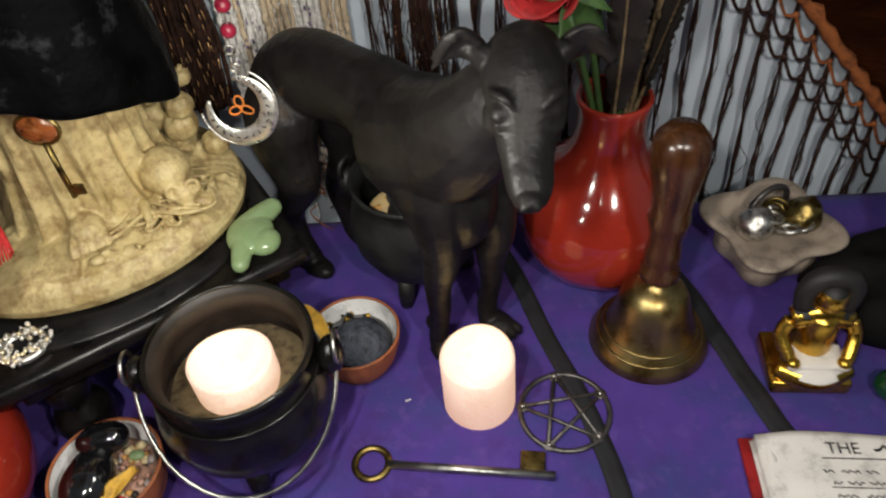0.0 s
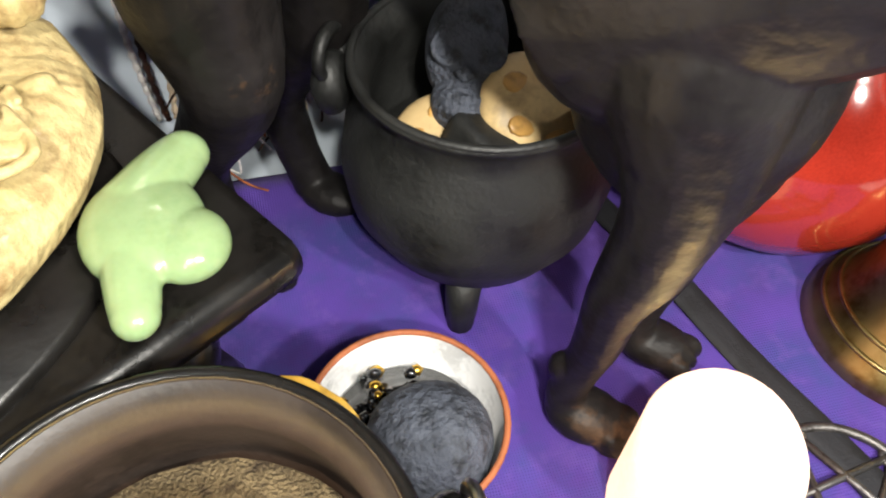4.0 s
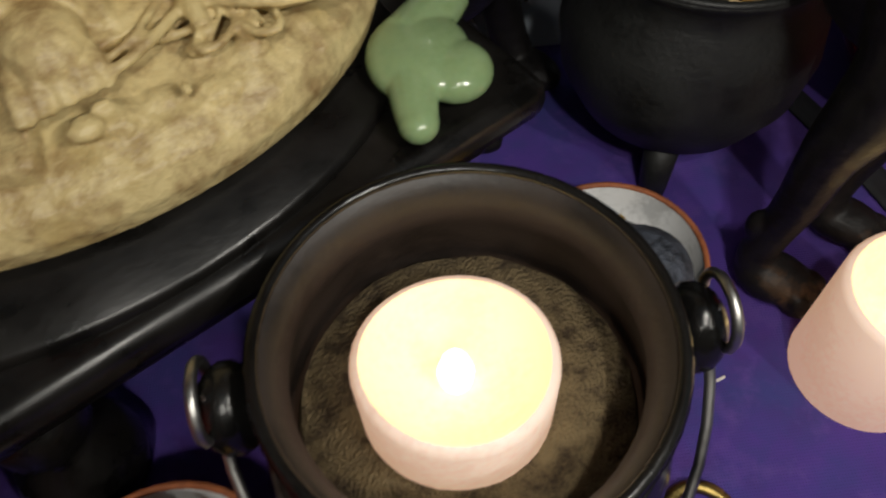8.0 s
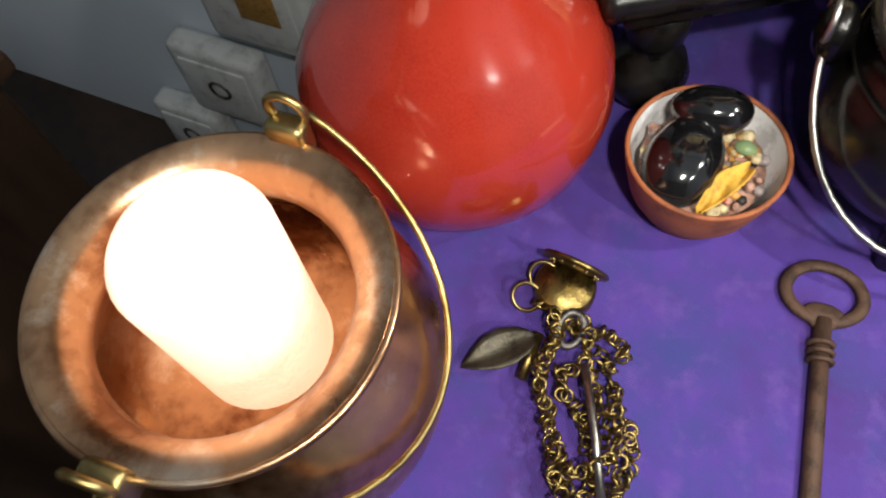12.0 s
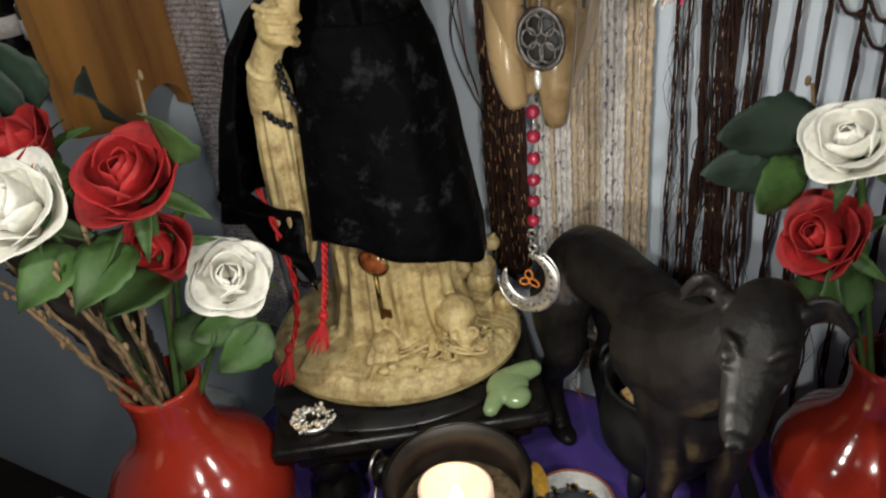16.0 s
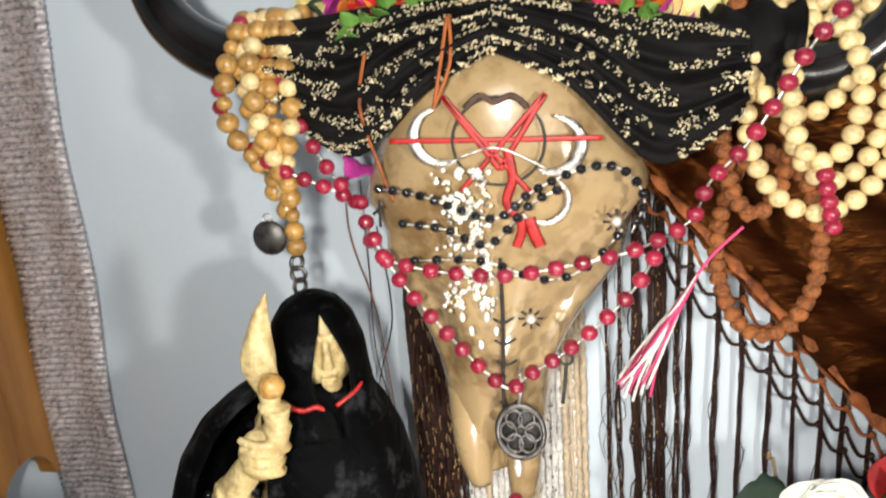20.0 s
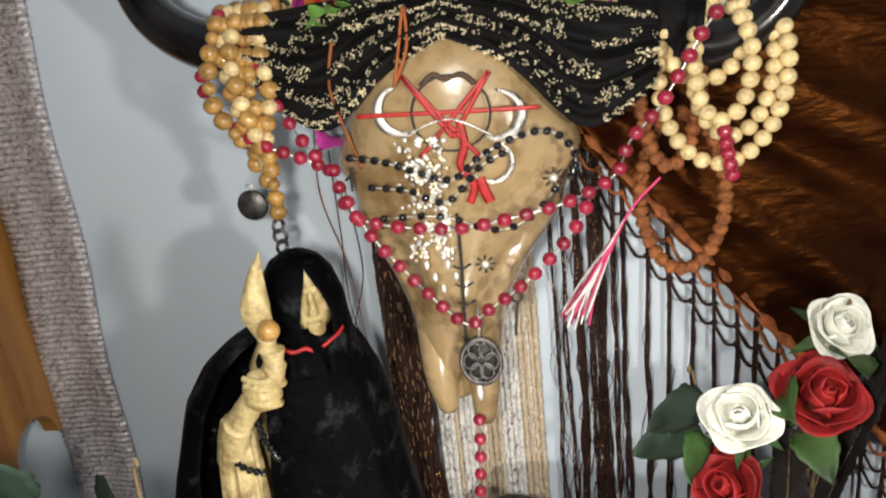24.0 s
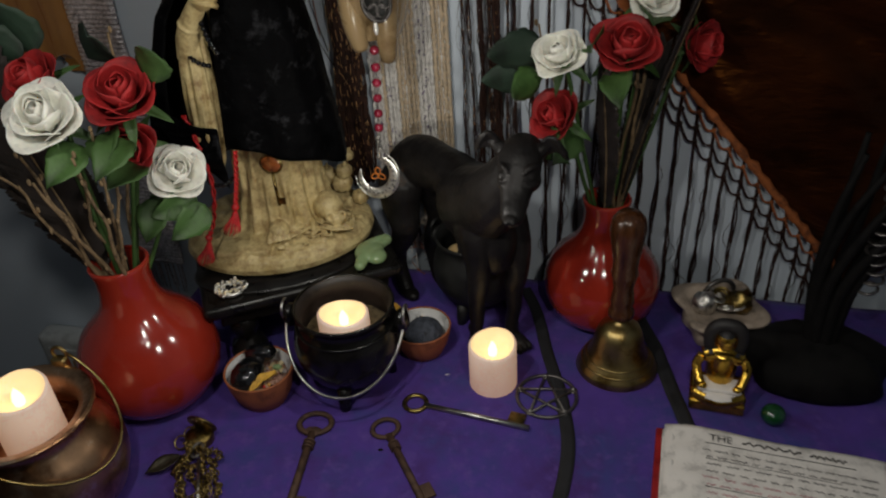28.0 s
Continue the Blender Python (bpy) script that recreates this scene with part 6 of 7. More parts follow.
md = thing("medallion", Matrix.Translation((-0.014, 0.538, 0.412)) @ Matrix.Diagonal((0.80, 0.8, 1.0, 1.0)), "dark round filigree medallion hanging on the muzzle", "medallion")
part("outer_ring", tube(ring_points((0, 0, 0), 0.0195, 32, (1, 0, 0), (0, 0, 1)), 0.0024, 8, closed=True), PEWTER, md)
for k in range(6):
    a = math.tau * k / 6
    part("scroll", tube(ring_points((0.0105 * math.cos(a), 0.001, 0.0105 * math.sin(a)), 0.0068, 16, (1, 0, 0), (0, 0, 1)), 0.0016, 6, closed=True), PEWTER, md)
part("plate", lathe([(0.001, -0.001), (0.0185, -0.001), (0.0185, 0.001), (0.001, 0.001)], 32, warp=lambda p: Vector((p.x, p.z + 0.003, p.y))), IRON_DULL, md)
part("hanger", tube([(0.0, 0, 0.0215), (0.002, 0, 0.034), (0.002, 0.004, 0.046)], 0.0016, 6), SILVER, md)
part("drop", ball((-0.004, 0, -0.027), (0.0035, 0.003, 0.008), seg=8, rows=6), RHINE, md)

tl = thing("moon_talisman", (-0.044, 0.563, 0.197), "silver crescent pendant with an orange knot symbol", "pendant")
moon = ring_points((0, 0, 0), 0.0215, 40, (1, 0, 0), (0, 0.25, 1), radians(-198), radians(92))
mo = part("crescent", tube(moon, lambda t: 0.0012 + 0.0062 * math.sin(t * math.pi), 12, flat=0.28, up=(0, -1, 0.25)), BRIGHT_SILVER, tl, "flat engraved silver crescent")
for k in range(5, 35, 2):
    p, s = moon[k], 0.0018 + 0.0016 * math.sin(math.pi * k / 39)
    part("engraved_mark", box((s, 0.0008, 0.0011), p + Vector((0, -0.0018, 0.0004)), 0.0002, turn=pose(0, 0, 0, 0, 40 + 67 * k, 0)), PEWTER, mo)
part("rim", tube(ring_points((0, 0.0004, 0), 0.0278, 40, (1, 0, 0), (0, 0.25, 1), radians(-175), radians(68)), 0.0009, 6), BRIGHT_SILVER, mo)
for k in range(3):
    a = radians(90 + 120 * k)
    part("knot_loop", tube(ring_points((0.002 + 0.0047 * math.cos(a), -0.002, 0.002 + 0.0047 * math.sin(a)), 0.0049, 18, (math.cos(a), 0, math.sin(a)), (-math.sin(a), 0, math.cos(a)), ry=0.0032), 0.0008, 6, closed=True), ORANGE, tl, "orange enamel knot")
for k in range(4):
    part("link", tube(ring_points((0.006, 0, 0.026 + 0.007 * k), 0.0035, 12, (1, 0, 0) if k % 2 else (0, 1, 0), (0, 0, 1)), 0.0009, 6, closed=True), SILVER, tl)

cords = thing("cord_bunch", HANG, "thin copper coloured cords hanging from the sequinned scarf", "cord")
for k, pts in enumerate(([(-0.100, 0.496, 0.672), (-0.106, 0.496, 0.640), (-0.098, 0.500, 0.600), (-0.094, 0.506, 0.580)], [(-0.050, 0.488, 0.690), (-0.056, 0.486, 0.660), (-0.062, 0.490, 0.638)], [(-0.049, 0.488, 0.690), (-0.050, 0.486, 0.664), (-0.061, 0.489, 0.640)])):
    part("cord", tube(curve_points(pts, 20), 0.0011, 5), RUST_CORD, cords)


# ---- silk roses, twigs and feathers ----
ROSE_PETAL = {}
for nm, mt in (("white", WHITE_PETAL), ("red", RED_PETAL)):
    ROSE_PETAL[nm] = [petal_mesh("petal", mt, 0.0090, 0.027, 0.75, 0.02, 1), petal_mesh("petal", mt, 0.0165, 0.029, 0.62, 0.15, 2), petal_mesh("petal", mt, 0.0235, 0.031, 0.50, 0.46, 3)]
LEAF_MESH = mesh("leaf", leaf_bm(0.0165, 0.046, 0.35), LEAF)
BIG_LEAF_MESH = mesh("leaf", leaf_bm(0.021, 0.062, 0.30), DARK_LEAF)
SEPAL_MESH = mesh("sepal", leaf_bm(0.005, 0.024, 0.9, teeth=0.0), LEAF)


def rose(colour, head, face, root, label, leaves=(), size=1.0, stem_bend=(0, 0, 0)):
    """A silk rose: bloom at head looking along face, stem down to root inside the vase."""
    head, root = Vector(head), Vector(root)
    r = thing("rose", root, label, "rose", "silk roses")
    q = Matrix.Translation(head - root) @ Vector(face).to_track_quat("Z", "Y").to_matrix().to_4x4() @ Matrix.Scale(size, 4) @ Matrix.Translation((0, 0, -0.018))
    sm, md_, lg = ROSE_PETAL[colour]
    rnd = random.Random(int(abs(head.x * 1000) + abs(head.z * 1000)))
    for mt, n, rad, lean, sc, lift, tw in ((sm, 2, 0.0010, -3, 0.86, 0.010, 20), (sm, 3, 0.0030, 0, 1.04, 0.007, 26), (md_, 3, 0.0052, 5, 1.10, 0.004, 26), (lg, 3, 0.0060, 14, 0.98, 0.001, 18), (lg, 4, 0.0066, 27, 1.02, -0.003, 12)):
        off = rnd.uniform(0, 90)
        for k in range(n):
            mm = q @ pose(0, 0, 0, 0, 0, 360 * k / n + off + rnd.uniform(-9, 9)) @ pose(0, -rad, lift, lean + rnd.uniform(-7, 7), 0, rnd.uniform(-tw, tw) * 0.5) @ Matrix.Scale(sc * rnd.uniform(0.93, 1.07), 4)
            part("petal", mt, None, r, m=mm)
    for k in range(5):
        part("sepal", SEPAL_MESH, None, r, m=q @ pose(0, 0, -0.003, 0, 0, 72 * k) @ pose(0, -0.006, 0, 70 + 12 * math.sin(k * 2), 0, 0))
    part("calyx", ball((0, 0, 0), (0.0075, 0.0075, 0.009), seg=10, rows=7), LEAF, r, m=q @ Matrix.Translation((0, 0, -0.003)))
    base = q @ Vector((0, 0, -0.008))
    part("stem", tube(curve_points([base, base.lerp(Vector(), 0.35) + Vector(stem_bend), base.lerp(Vector(), 0.75) + Vector(stem_bend) * 0.5, (0, 0, 0)], 18), 0.0024, 7), LEAF, r, "green wired stem")
    for lx, ly, lz, ax, ay, az, dark in leaves:
        part("leaf", BIG_LEAF_MESH if dark else LEAF_MESH, None, r, m=Matrix.Translation(Vector((lx, ly, lz)) - root) @ pose(0, 0, 0, ax, ay, az))
    return r


ROOT_L, ROOT_R = VL + Vector((0, 0, 0.12)), VR + Vector((0, 0, 0.10))
rose("white", (-0.237, 0.291, 0.386), (0.20, -0.60, 0.72), ROOT_L, "white silk rose with cream heart, open", ((-0.255, 0.318, 0.352, 60, -40, 10, 0), (-0.222, 0.308, 0.350, 100, 30, 0, 0)), 1.06)
rose("white", (-0.186, 0.380, 0.289), (0.55, -0.45, 0.62), ROOT_L, "white silk rose leaning out over the plinth", ((-0.176, 0.385, 0.262, 112, 72, 0, 0), (-0.205, 0.372, 0.262, 120, 15, 0, 0), (-0.168, 0.385, 0.250, 128, 55, 20, 0)), 0.98)
rose("red", (-0.183, 0.330, 0.393), (0.25, -0.50, 0.80), ROOT_L, "deep red silk rose in the tall bunch", ((-0.160, 0.345, 0.395, 8, 16, 0, 0), (-0.180, 0.315, 0.355, 95, 20, 0, 0), (-0.200, 0.325, 0.358, 95, -15, 10, 0)), 1.08)
rose("red", (-0.205, 0.348, 0.332), (0.25, -0.85, 0.15), ROOT_L, "small deep red silk rose half hidden by leaves", ((-0.192, 0.335, 0.318, 70, 24, 0, 0),), 0.80)
rose("red", (-0.265, 0.325, 0.405), (-0.10, -0.60, 0.65), ROOT_L, "dark red silk rose at the back of the bunch", ((-0.290, 0.350, 0.410, 12, -50, 0, 1), (-0.232, 0.362, 0.410, 20, 50, 0, 1), (-0.280, 0.355, 0.415, 5, -20, 0, 1), (-0.310, 0.335, 0.385, 50, -75, 0, 1), (-0.320, 0.335, 0.410, 40, -60, 0, 1)), 0.90)

rose("white", (0.176, 0.515, 0.371), (-0.25, -0.60, 0.75), ROOT_R, "white silk rose with pale yellow heart", ((0.160, 0.535, 0.365, 8, -82, 10, 1), (0.157, 0.538, 0.335, -6, -84, 12, 1), (0.158, 0.525, 0.345, 40, -110, 0, 0)), 0.9)
rose("red", (0.170, 0.530, 0.299), (-0.45, -0.65, 0.50), ROOT_R, "deep red silk rose low in the bunch", ((0.165, 0.535, 0.276, 110, -60, 0, 0), (0.190, 0.535, 0.278, 100, 40, 0, 0)), 1.0)
rose("red", (0.241, 0.536, 0.374), (0.05, -0.55, 0.75), ROOT_R, "large dark red silk rose in the bunch", ((0.230, 0.541, 0.345, 100, -20, 0, 0), (0.215, 0.541, 0.375, 60, -50, 0, 0)), 1.10)
rose("white", (0.262, 0.572, 0.412), (0.15, -0.70, 0.60), ROOT_R, "white silk rose at the back of the bunch", ((0.260, 0.565, 0.390, 60, 20, 0, 0),), 0.90)
rose("red", (0.316, 0.590, 0.356), (0.75, -0.60, 0.15), ROOT_R, "dark red silk rose turned aside", (), 0.88)


def twig(root, tip, seed, label, bud=True):
    root, tip = Vector(root), Vector(tip)
    n = 9
    pts = []
    for k in range(n):
        t = k / (n - 1)
        pts.append((tip - root) * t + Vector((noise.noise(Vector((seed, t * 4, 0))), noise.noise(Vector((seed, t * 4, 9))), 0)) * 0.012 * t)
    g = thing("twig", root, label, "twig", "dry twigs")
    part("shoot", tube(curve_points(pts, 26), lambda t: (0.0022 - 0.0011 * t) * (1 + 0.25 * abs(math.sin(t * 26))), 7), TWIG, g)
    for k in (3, 5, 6, 7, 8):
        a = 2.4 * k + seed
        part("bud", ball(pts[k] + Vector((0.0028 * math.cos(a), 0.0028 * math.sin(a), 0.002)), (0.0019, 0.0019, 0.0036), seg=6, rows=5), TWIG, g)


TW = "dry brown budded twig standing in the vase"
for k, tip in enumerate(((-0.216, 0.285, 0.350), (-0.205, 0.305, 0.365), (-0.275, 0.290, 0.345), (-0.262, 0.280, 0.325), (-0.310, 0.290, 0.325), (-0.205, 0.325, 0.335), (-0.225, 0.390, 0.425), (-0.240, 0.305, 0.33))):
    twig(VL + Vector((0.010 * math.cos(k * 2.1), 0.010 * math.sin(k * 2.1), 0.125)), tip, k + 1, TW)
for k, tip in enumerate(((0.235, 0.570, 0.30), (0.262, 0.565, 0.385), (0.150, 0.56, 0.385), (0.268, 0.575, 0.43))):
    twig(VR + Vector((0.009 * math.cos(k * 2.1), 0.009 * math.sin(k * 2.1), 0.12)), tip, k + 20, TW)


def feather(root, tip, w, seed, label, turn=0.0):
    """A broad dark plume with a shaft and barbs split here and there."""
    root, tip = Vector(root), Vector(tip)
    d = tip - root
    L = d.length
    f = thing("feather", Matrix.Translation(root) @ d.to_track_quat("Z", "Y").to_matrix().to_4x4() @ pose(0, 0, 0, 0, 0, turn), label, "feather", "dark feathers")
    part("shaft", tube(curve_points([(0, 0, 0), (0, 0.006, L * 0.5), (0, 0, L)], 16), lambda t: 0.0018 * (1 - 0.8 * t), 6), TWIG, f)
    for s in (-1, 1):
        def vane(u, v, s=s):
            t = 0.2 + 0.8 * u
            wid = w * math.sin(math.pi * min(1, (t - 0.12) / 0.93)) ** 0.5 * (0.9 + 0.25 * noise.noise(Vector((u * 22, s, seed))) + 0.06 * math.sin(u * 190))
            return (s * wid * v, 0.006 * math.sin(math.pi * t) + 0.16 * wid * v * v + 0.0005 * math.sin(u * 260 + v * 3), t * L + wid * 0.9 * v - 0.3 * w * (1 - v) * 0)
        part("vane", sheet(vane, 90, 5, 0.0003), FEATHER, f)


FE = "long dark brown feather in the red vase"
feather(VL + Vector((-0.006, -0.004, 0.13)), (-0.325, 0.320, 0.435), 0.040, 1, FE, 85)
feather(VL + Vector((-0.004, 0.006, 0.13)), (-0.350, 0.330, 0.335), 0.026, 2, FE, 100)
feather(VL + Vector((0.004, 0.002, 0.13)), (-0.285, 0.35, 0.33), 0.018, 3, FE, 60)
FR = "long black feather in the red vase"
feather(VR + Vector((0.006, -0.004, 0.12)), (0.312, 0.550, 0.44), 0.030, 4, FR, 15)
feather(VR + Vector((-0.002, -0.006, 0.12)), (0.218, 0.535, 0.345), 0.017, 5, FR, -25)
feather(VR + Vector((0.008, 0.002, 0.12)), (0.278, 0.585, 0.36), 0.024, 6, FR, 40)


# ---- small things on the cloth ----
def key(name, m, length, ring_r, shaft_r, materials, label, oval=1.0, bit=(0.018, 0.013), collar=True, heel=False):
    k = thing(name, m, label, "key", "old keys")
    bow, shaft = materials
    part("bow", tube(ring_points((0, 0, ring_r * 0.22), ring_r, 30, ry=ring_r * oval), ring_r * 0.22, 8, closed=True, flat=0.75), bow, k)
    part("shaft", tube([(ring_r * 0.95, 0, ring_r * 0.22), (length * 0.5, 0, ring_r * 0.22), (length, 0, ring_r * 0.22)], shaft_r, 12), shaft, k)
    if collar:
        for q in (0.22, 0.255, 0.29):
            part("collar", tube(ring_points((length * q, 0, ring_r * 0.22), shaft_r * 1.25, 14, (0, 1, 0), (0, 0, 1)), shaft_r * 0.32, 6, closed=True), shaft, k)
        if heel:
            part("heel", ball((ring_r * 0.80, 0, ring_r * 0.22), (ring_r * 0.44, ring_r * 0.70, ring_r * 0.20), seg=14, rows=9), bow, k)
        part("shoulder", ball((ring_r * 1.0, 0, ring_r * 0.22), (ring_r * 0.36, ring_r * 0.5, ring_r * 0.18), seg=10, rows=7), bow, k)
    part("bit", box((bit[0], bit[1], 0.0032), (length - bit[0] * 0.9, bit[1] * 0.55 + shaft_r * 0.4, ring_r * 0.22), 0.0008), bow, k)
    return k


def flat_turn(x, y, dx, dy):
    return Matrix.Translation((x, y, 0.001)) @ pose(0, 0, 0, 0, 0, math.degrees(math.atan2(dy, dx)))


key("key", flat_turn(0.036, 0.384, 0.133, -0.016), 0.133, 0.0125, 0.0034, (OLD_BRASS, STEEL), "long steel key with a brass bow lying on the cloth", collar=False, bit=(0.018, 0.016))
key("key", flat_turn(-0.0665, 0.334, 0.014, -0.11), 0.125, 0.0150, 0.0043, (RUST, RUST), "rusty iron key with an oval bow on the cloth", oval=1.22, heel=True)
key("key", flat_turn(0.013, 0.341, 0.064, -0.086), 0.115, 0.0130, 0.0040, (RUST, RUST), "rusty iron key with a round bow on the cloth", oval=1.12)

pt = thing("pentacle", Matrix.Translation((0.181, 0.421, 0.003)) @ pose(0, 0, 0, 0, 0, 8), "dark pewter pentacle ring lying on the cloth", "pentacle")
PR = 0.0335
part("hoop", tube(ring_points((0, 0, 0), PR, 48), 0.0021, 8, closed=True), PEWTER, pt)
star = [Vector((PR * math.cos(radians(90 + 144 * k)), PR * math.sin(radians(90 + 144 * k)), 0)) for k in range(6)]
for a, b in zip(star, star[1:]):
    part("star_bar", tube([a, (a + b) / 2 + Vector((0, 0, 0.0008)), b], 0.0017, 6), PEWTER, pt)
for s in star[:5]:
    part("boss", tube(ring_points(s * 0.95, 0.0036, 14), 0.0014, 6, closed=True), PEWTER, pt)
    part("boss_stone", ball(s * 0.95 + Vector((0, 0, 0.001)), 0.0022, seg=8, rows=6), STEEL, pt)

for pts, w, lab in (([(0.128, 0.622), (0.150, 0.575), (0.172, 0.50), (0.198, 0.42), (0.212, 0.35), (0.210, 0.28), (0.200, 0.20)], 0.0075, "black grosgrain ribbon laid across the violet cloth"), ([(0.272, 0.600), (0.299, 0.530), (0.315, 0.47), (0.332, 0.41), (0.345, 0.37)], 0.0085, "black grosgrain ribbon beside the handbell")):
    c = curve_points([(x, y, 0.0022) for x, y in pts], 50)

    def band(u, v, c=c, w=w):
        i = int(round(u * 49))
        d = (c[min(i + 1, 49)] - c[max(i - 1, 0)]).normalized()
        return c[i] + Vector((-d.y, d.x, 0)) * (v - 0.5) * 2 * w + Vector((0, 0, 0.0006 * math.sin(u * 30)))
    solid("ribbon", sheet(band, 49, 3, -0.0008), BLACK_STRAP, (0, 0, 0), lab, "ribbon", "black ribbons")

solid("lint", box((0.0045, 0.0012, 0.0008), (0, 0, 0), 0.0003), PAPER, pose(0.061, 0.438, 0.0016, 0, 0, 20), "tiny white speck of lint on the cloth", "lint")
solid("lint", ball((0, 0, 0), (0.003, 0.002, 0.001), seg=8, rows=6), SCARF, pose(0.016, 0.312, 0.0016, 0, 0, 20), "small dark crumb on the cloth", "crumb")

def lay(x, y, z, dx, dy):
    """A pose that lays a thing built along z flat, pointing along (dx, dy)."""
    d = Vector((dx, dy, 0)).normalized()
    return Matrix.Translation((x, y, z)) @ Matrix(((-d.y, 0, d.x), (d.x, 0, d.y), (0, 1, 0))).to_4x4()


# necklace heap: chain links, locket, leaf, tiny key
hp = thing("necklace_heap", (-0.167, 0.261, 0.001), "heap of old brass chain with locket and leaf pendants", "necklace")
link = mesh("chain_link", tube(ring_points((0, 0, 0), 0.0030, 12), 0.0008, 6, closed=True), OLD_BRASS)
rnd = random.Random(3)
for run, pts in enumerate(([(-0.006, 0.010), (0.012, 0.000), (0.022, -0.016), (0.034, -0.030), (0.038, -0.048), (0.028, -0.058), (0.018, -0.044), (0.010, -0.026)],
                           [(-0.012, 0.004), (-0.016, -0.014), (-0.008, -0.030), (0.002, -0.046), (0.010, -0.060), (0.020, -0.066), (0.026, -0.050), (0.020, -0.030), (0.006, -0.012)],
                           [(-0.028, 0.014), (-0.016, 0.012), (-0.004, 0.006), (0.010, 0.012), (0.020, 0.004), (0.008, -0.008), (-0.006, -0.016), (0.004, -0.028), (0.016, -0.036)],
                           [(-0.004, 0.012), (0.004, -0.006), (0.014, -0.020), (0.026, -0.034), (0.034, -0.052), (0.036, -0.070), (0.024, -0.078), (0.012, -0.070), (0.002, -0.054)],
                           [(-0.018, 0.008), (-0.012, -0.006), (-0.014, -0.022), (-0.004, -0.038), (0.006, -0.054), (0.016, -0.058), (0.028, -0.042), (0.022, -0.018)])):
    c = curve_points([(x, y, 0.003 + 0.003 * run) for x, y in pts], 42)
    for k, p in enumerate(c):
        part("chain_link", link, None, hp, m=Matrix.Translation(p + Vector((rnd.uniform(-0.0015, 0.0015), rnd.uniform(-0.0015, 0.0015), rnd.uniform(0, 0.002)))) @ pose(0, 0, 0, rnd.uniform(-65, 65), rnd.uniform(-65, 65), rnd.uniform(0, 180)))
lo = part("locket", lathe([(0.001, 0.0), (0.014, 0.0), (0.0155, 0.003), (0.0155, 0.010), (0.014, 0.0125), (0.001, 0.013)], 32), OLD_BRASS, hp, "drum shaped brass locket", m=pose(-0.018, 0.028, 0.0, 0, 0, 0))
lid = part("locket_lid", lathe([(0.001, -0.001), (0.0165, -0.001), (0.0175, 0.0005), (0.0165, 0.002), (0.001, 0.0025)], 32), OLD_BRASS, hp, "hinged domed lid with pin heads", m=pose(-0.016, 0.036, 0.020, 110, 4, -4))
for k in range(12):
    a = math.tau * k / 12
    part("pin", ball((0.0125 * math.cos(a), 0.0125 * math.sin(a), 0.0025), 0.0011, seg=6, rows=5), BRASS, lid)
for k, (x, y) in enumerate(((-0.030, 0.030), (-0.034, 0.016))):
    part("jump_ring", tube(ring_points((x, y, 0.008), 0.0072, 18, (1, 0, 0), (0, 0.8, 0.6)), 0.0011, 6, closed=True), BRASS, hp)
part("leaf_pendant", leaf_bm(0.0092, 0.040, 0.05, teeth=0.02), DARK_BRONZE, hp, "dark tarnished leaf pendant", m=lay(-0.022, -0.002, 0.009, -0.034, -0.034))
part("oval_pendant", tube(ring_points((-0.008, 0.006, 0.012), 0.0060, 20, (1, 0, 0), (0, 1, 0.2), ry=0.0085), 0.0020, 8, closed=True), PEWTER, hp, "dark oval pendant")
part("tiny_key", tube([(0.004, -0.010, 0.018), (0.020, -0.042, 0.016), (0.030, -0.064, 0.012)], 0.0019, 8), STEEL, hp, "tiny pale metal key")
part("bar_pendant", tube([(-0.022, 0.0, 0.007), (-0.022, -0.024, 0.005)], 0.0030, 8), OLD_BRASS, hp, "little brass bar")


# contents of the bowls
def stone(place, size, material, label, name="stone", turn=0, rough=0.12, group=""):
    return solid(name, ball((0, 0, 0), size, seg=26, rows=18, rough=rough, freq=3), material, Matrix.Translation(place) @ pose(0, 0, 0, 8, -6, turn), label, "stone", group)


stone(B1 + Vector((-0.009, -0.010, 0.045)), (0.0185, 0.0245, 0.015), OBSIDIAN, "polished black oval stone in the bowl", turn=-6, rough=0.05)
stone(B1 + Vector((-0.004, 0.018, 0.053)), (0.0195, 0.0125, 0.011), OBSIDIAN, "smaller polished black stone resting on another", turn=8, rough=0.05)
GRAVEL = [mat("amber_crumb", (0.52, 0.27, 0.07), 0.6, vary=0.4, scale=200), mat("cream_seed", (0.62, 0.50, 0.28), 0.6, vary=0.3, scale=200), mat("pink_salt", (0.42, 0.24, 0.18), 0.5, vary=0.3, scale=200, sss=0.3), mat("grey_quartz", (0.30, 0.25, 0.24), 0.4, vary=0.3, scale=200), INK]
hb = thing("herb_mix", B1 + Vector((0, 0, 0.020)), "dried herbs, seeds and small stones filling the bowl", "herbs")
part("filling", lathe([(0.001, 0.014), (0.018, 0.0145), (0.031, 0.013), (0.030, 0.006), (0.001, 0.004)], 30, warp=lambda p: p + Vector((0, 0, 0.002 * noise.noise(p * 200)))), GRAVEL[2], hb)
rnd = random.Random(7)
for k in range(95):
    a, r = rnd.uniform(0, math.tau), 0.030 * math.sqrt(rnd.random())
    s = rnd.uniform(0.0016, 0.0042)
    part("crumb", ball((r * math.cos(a), r * math.sin(a), 0.015 + rnd.uniform(0, 0.003)), (s, s * rnd.uniform(0.6, 1.2), s * 0.7), seg=6, rows=5), GRAVEL[k % 5 if k % 5 < 4 or k % 3 == 0 else 1], hb)
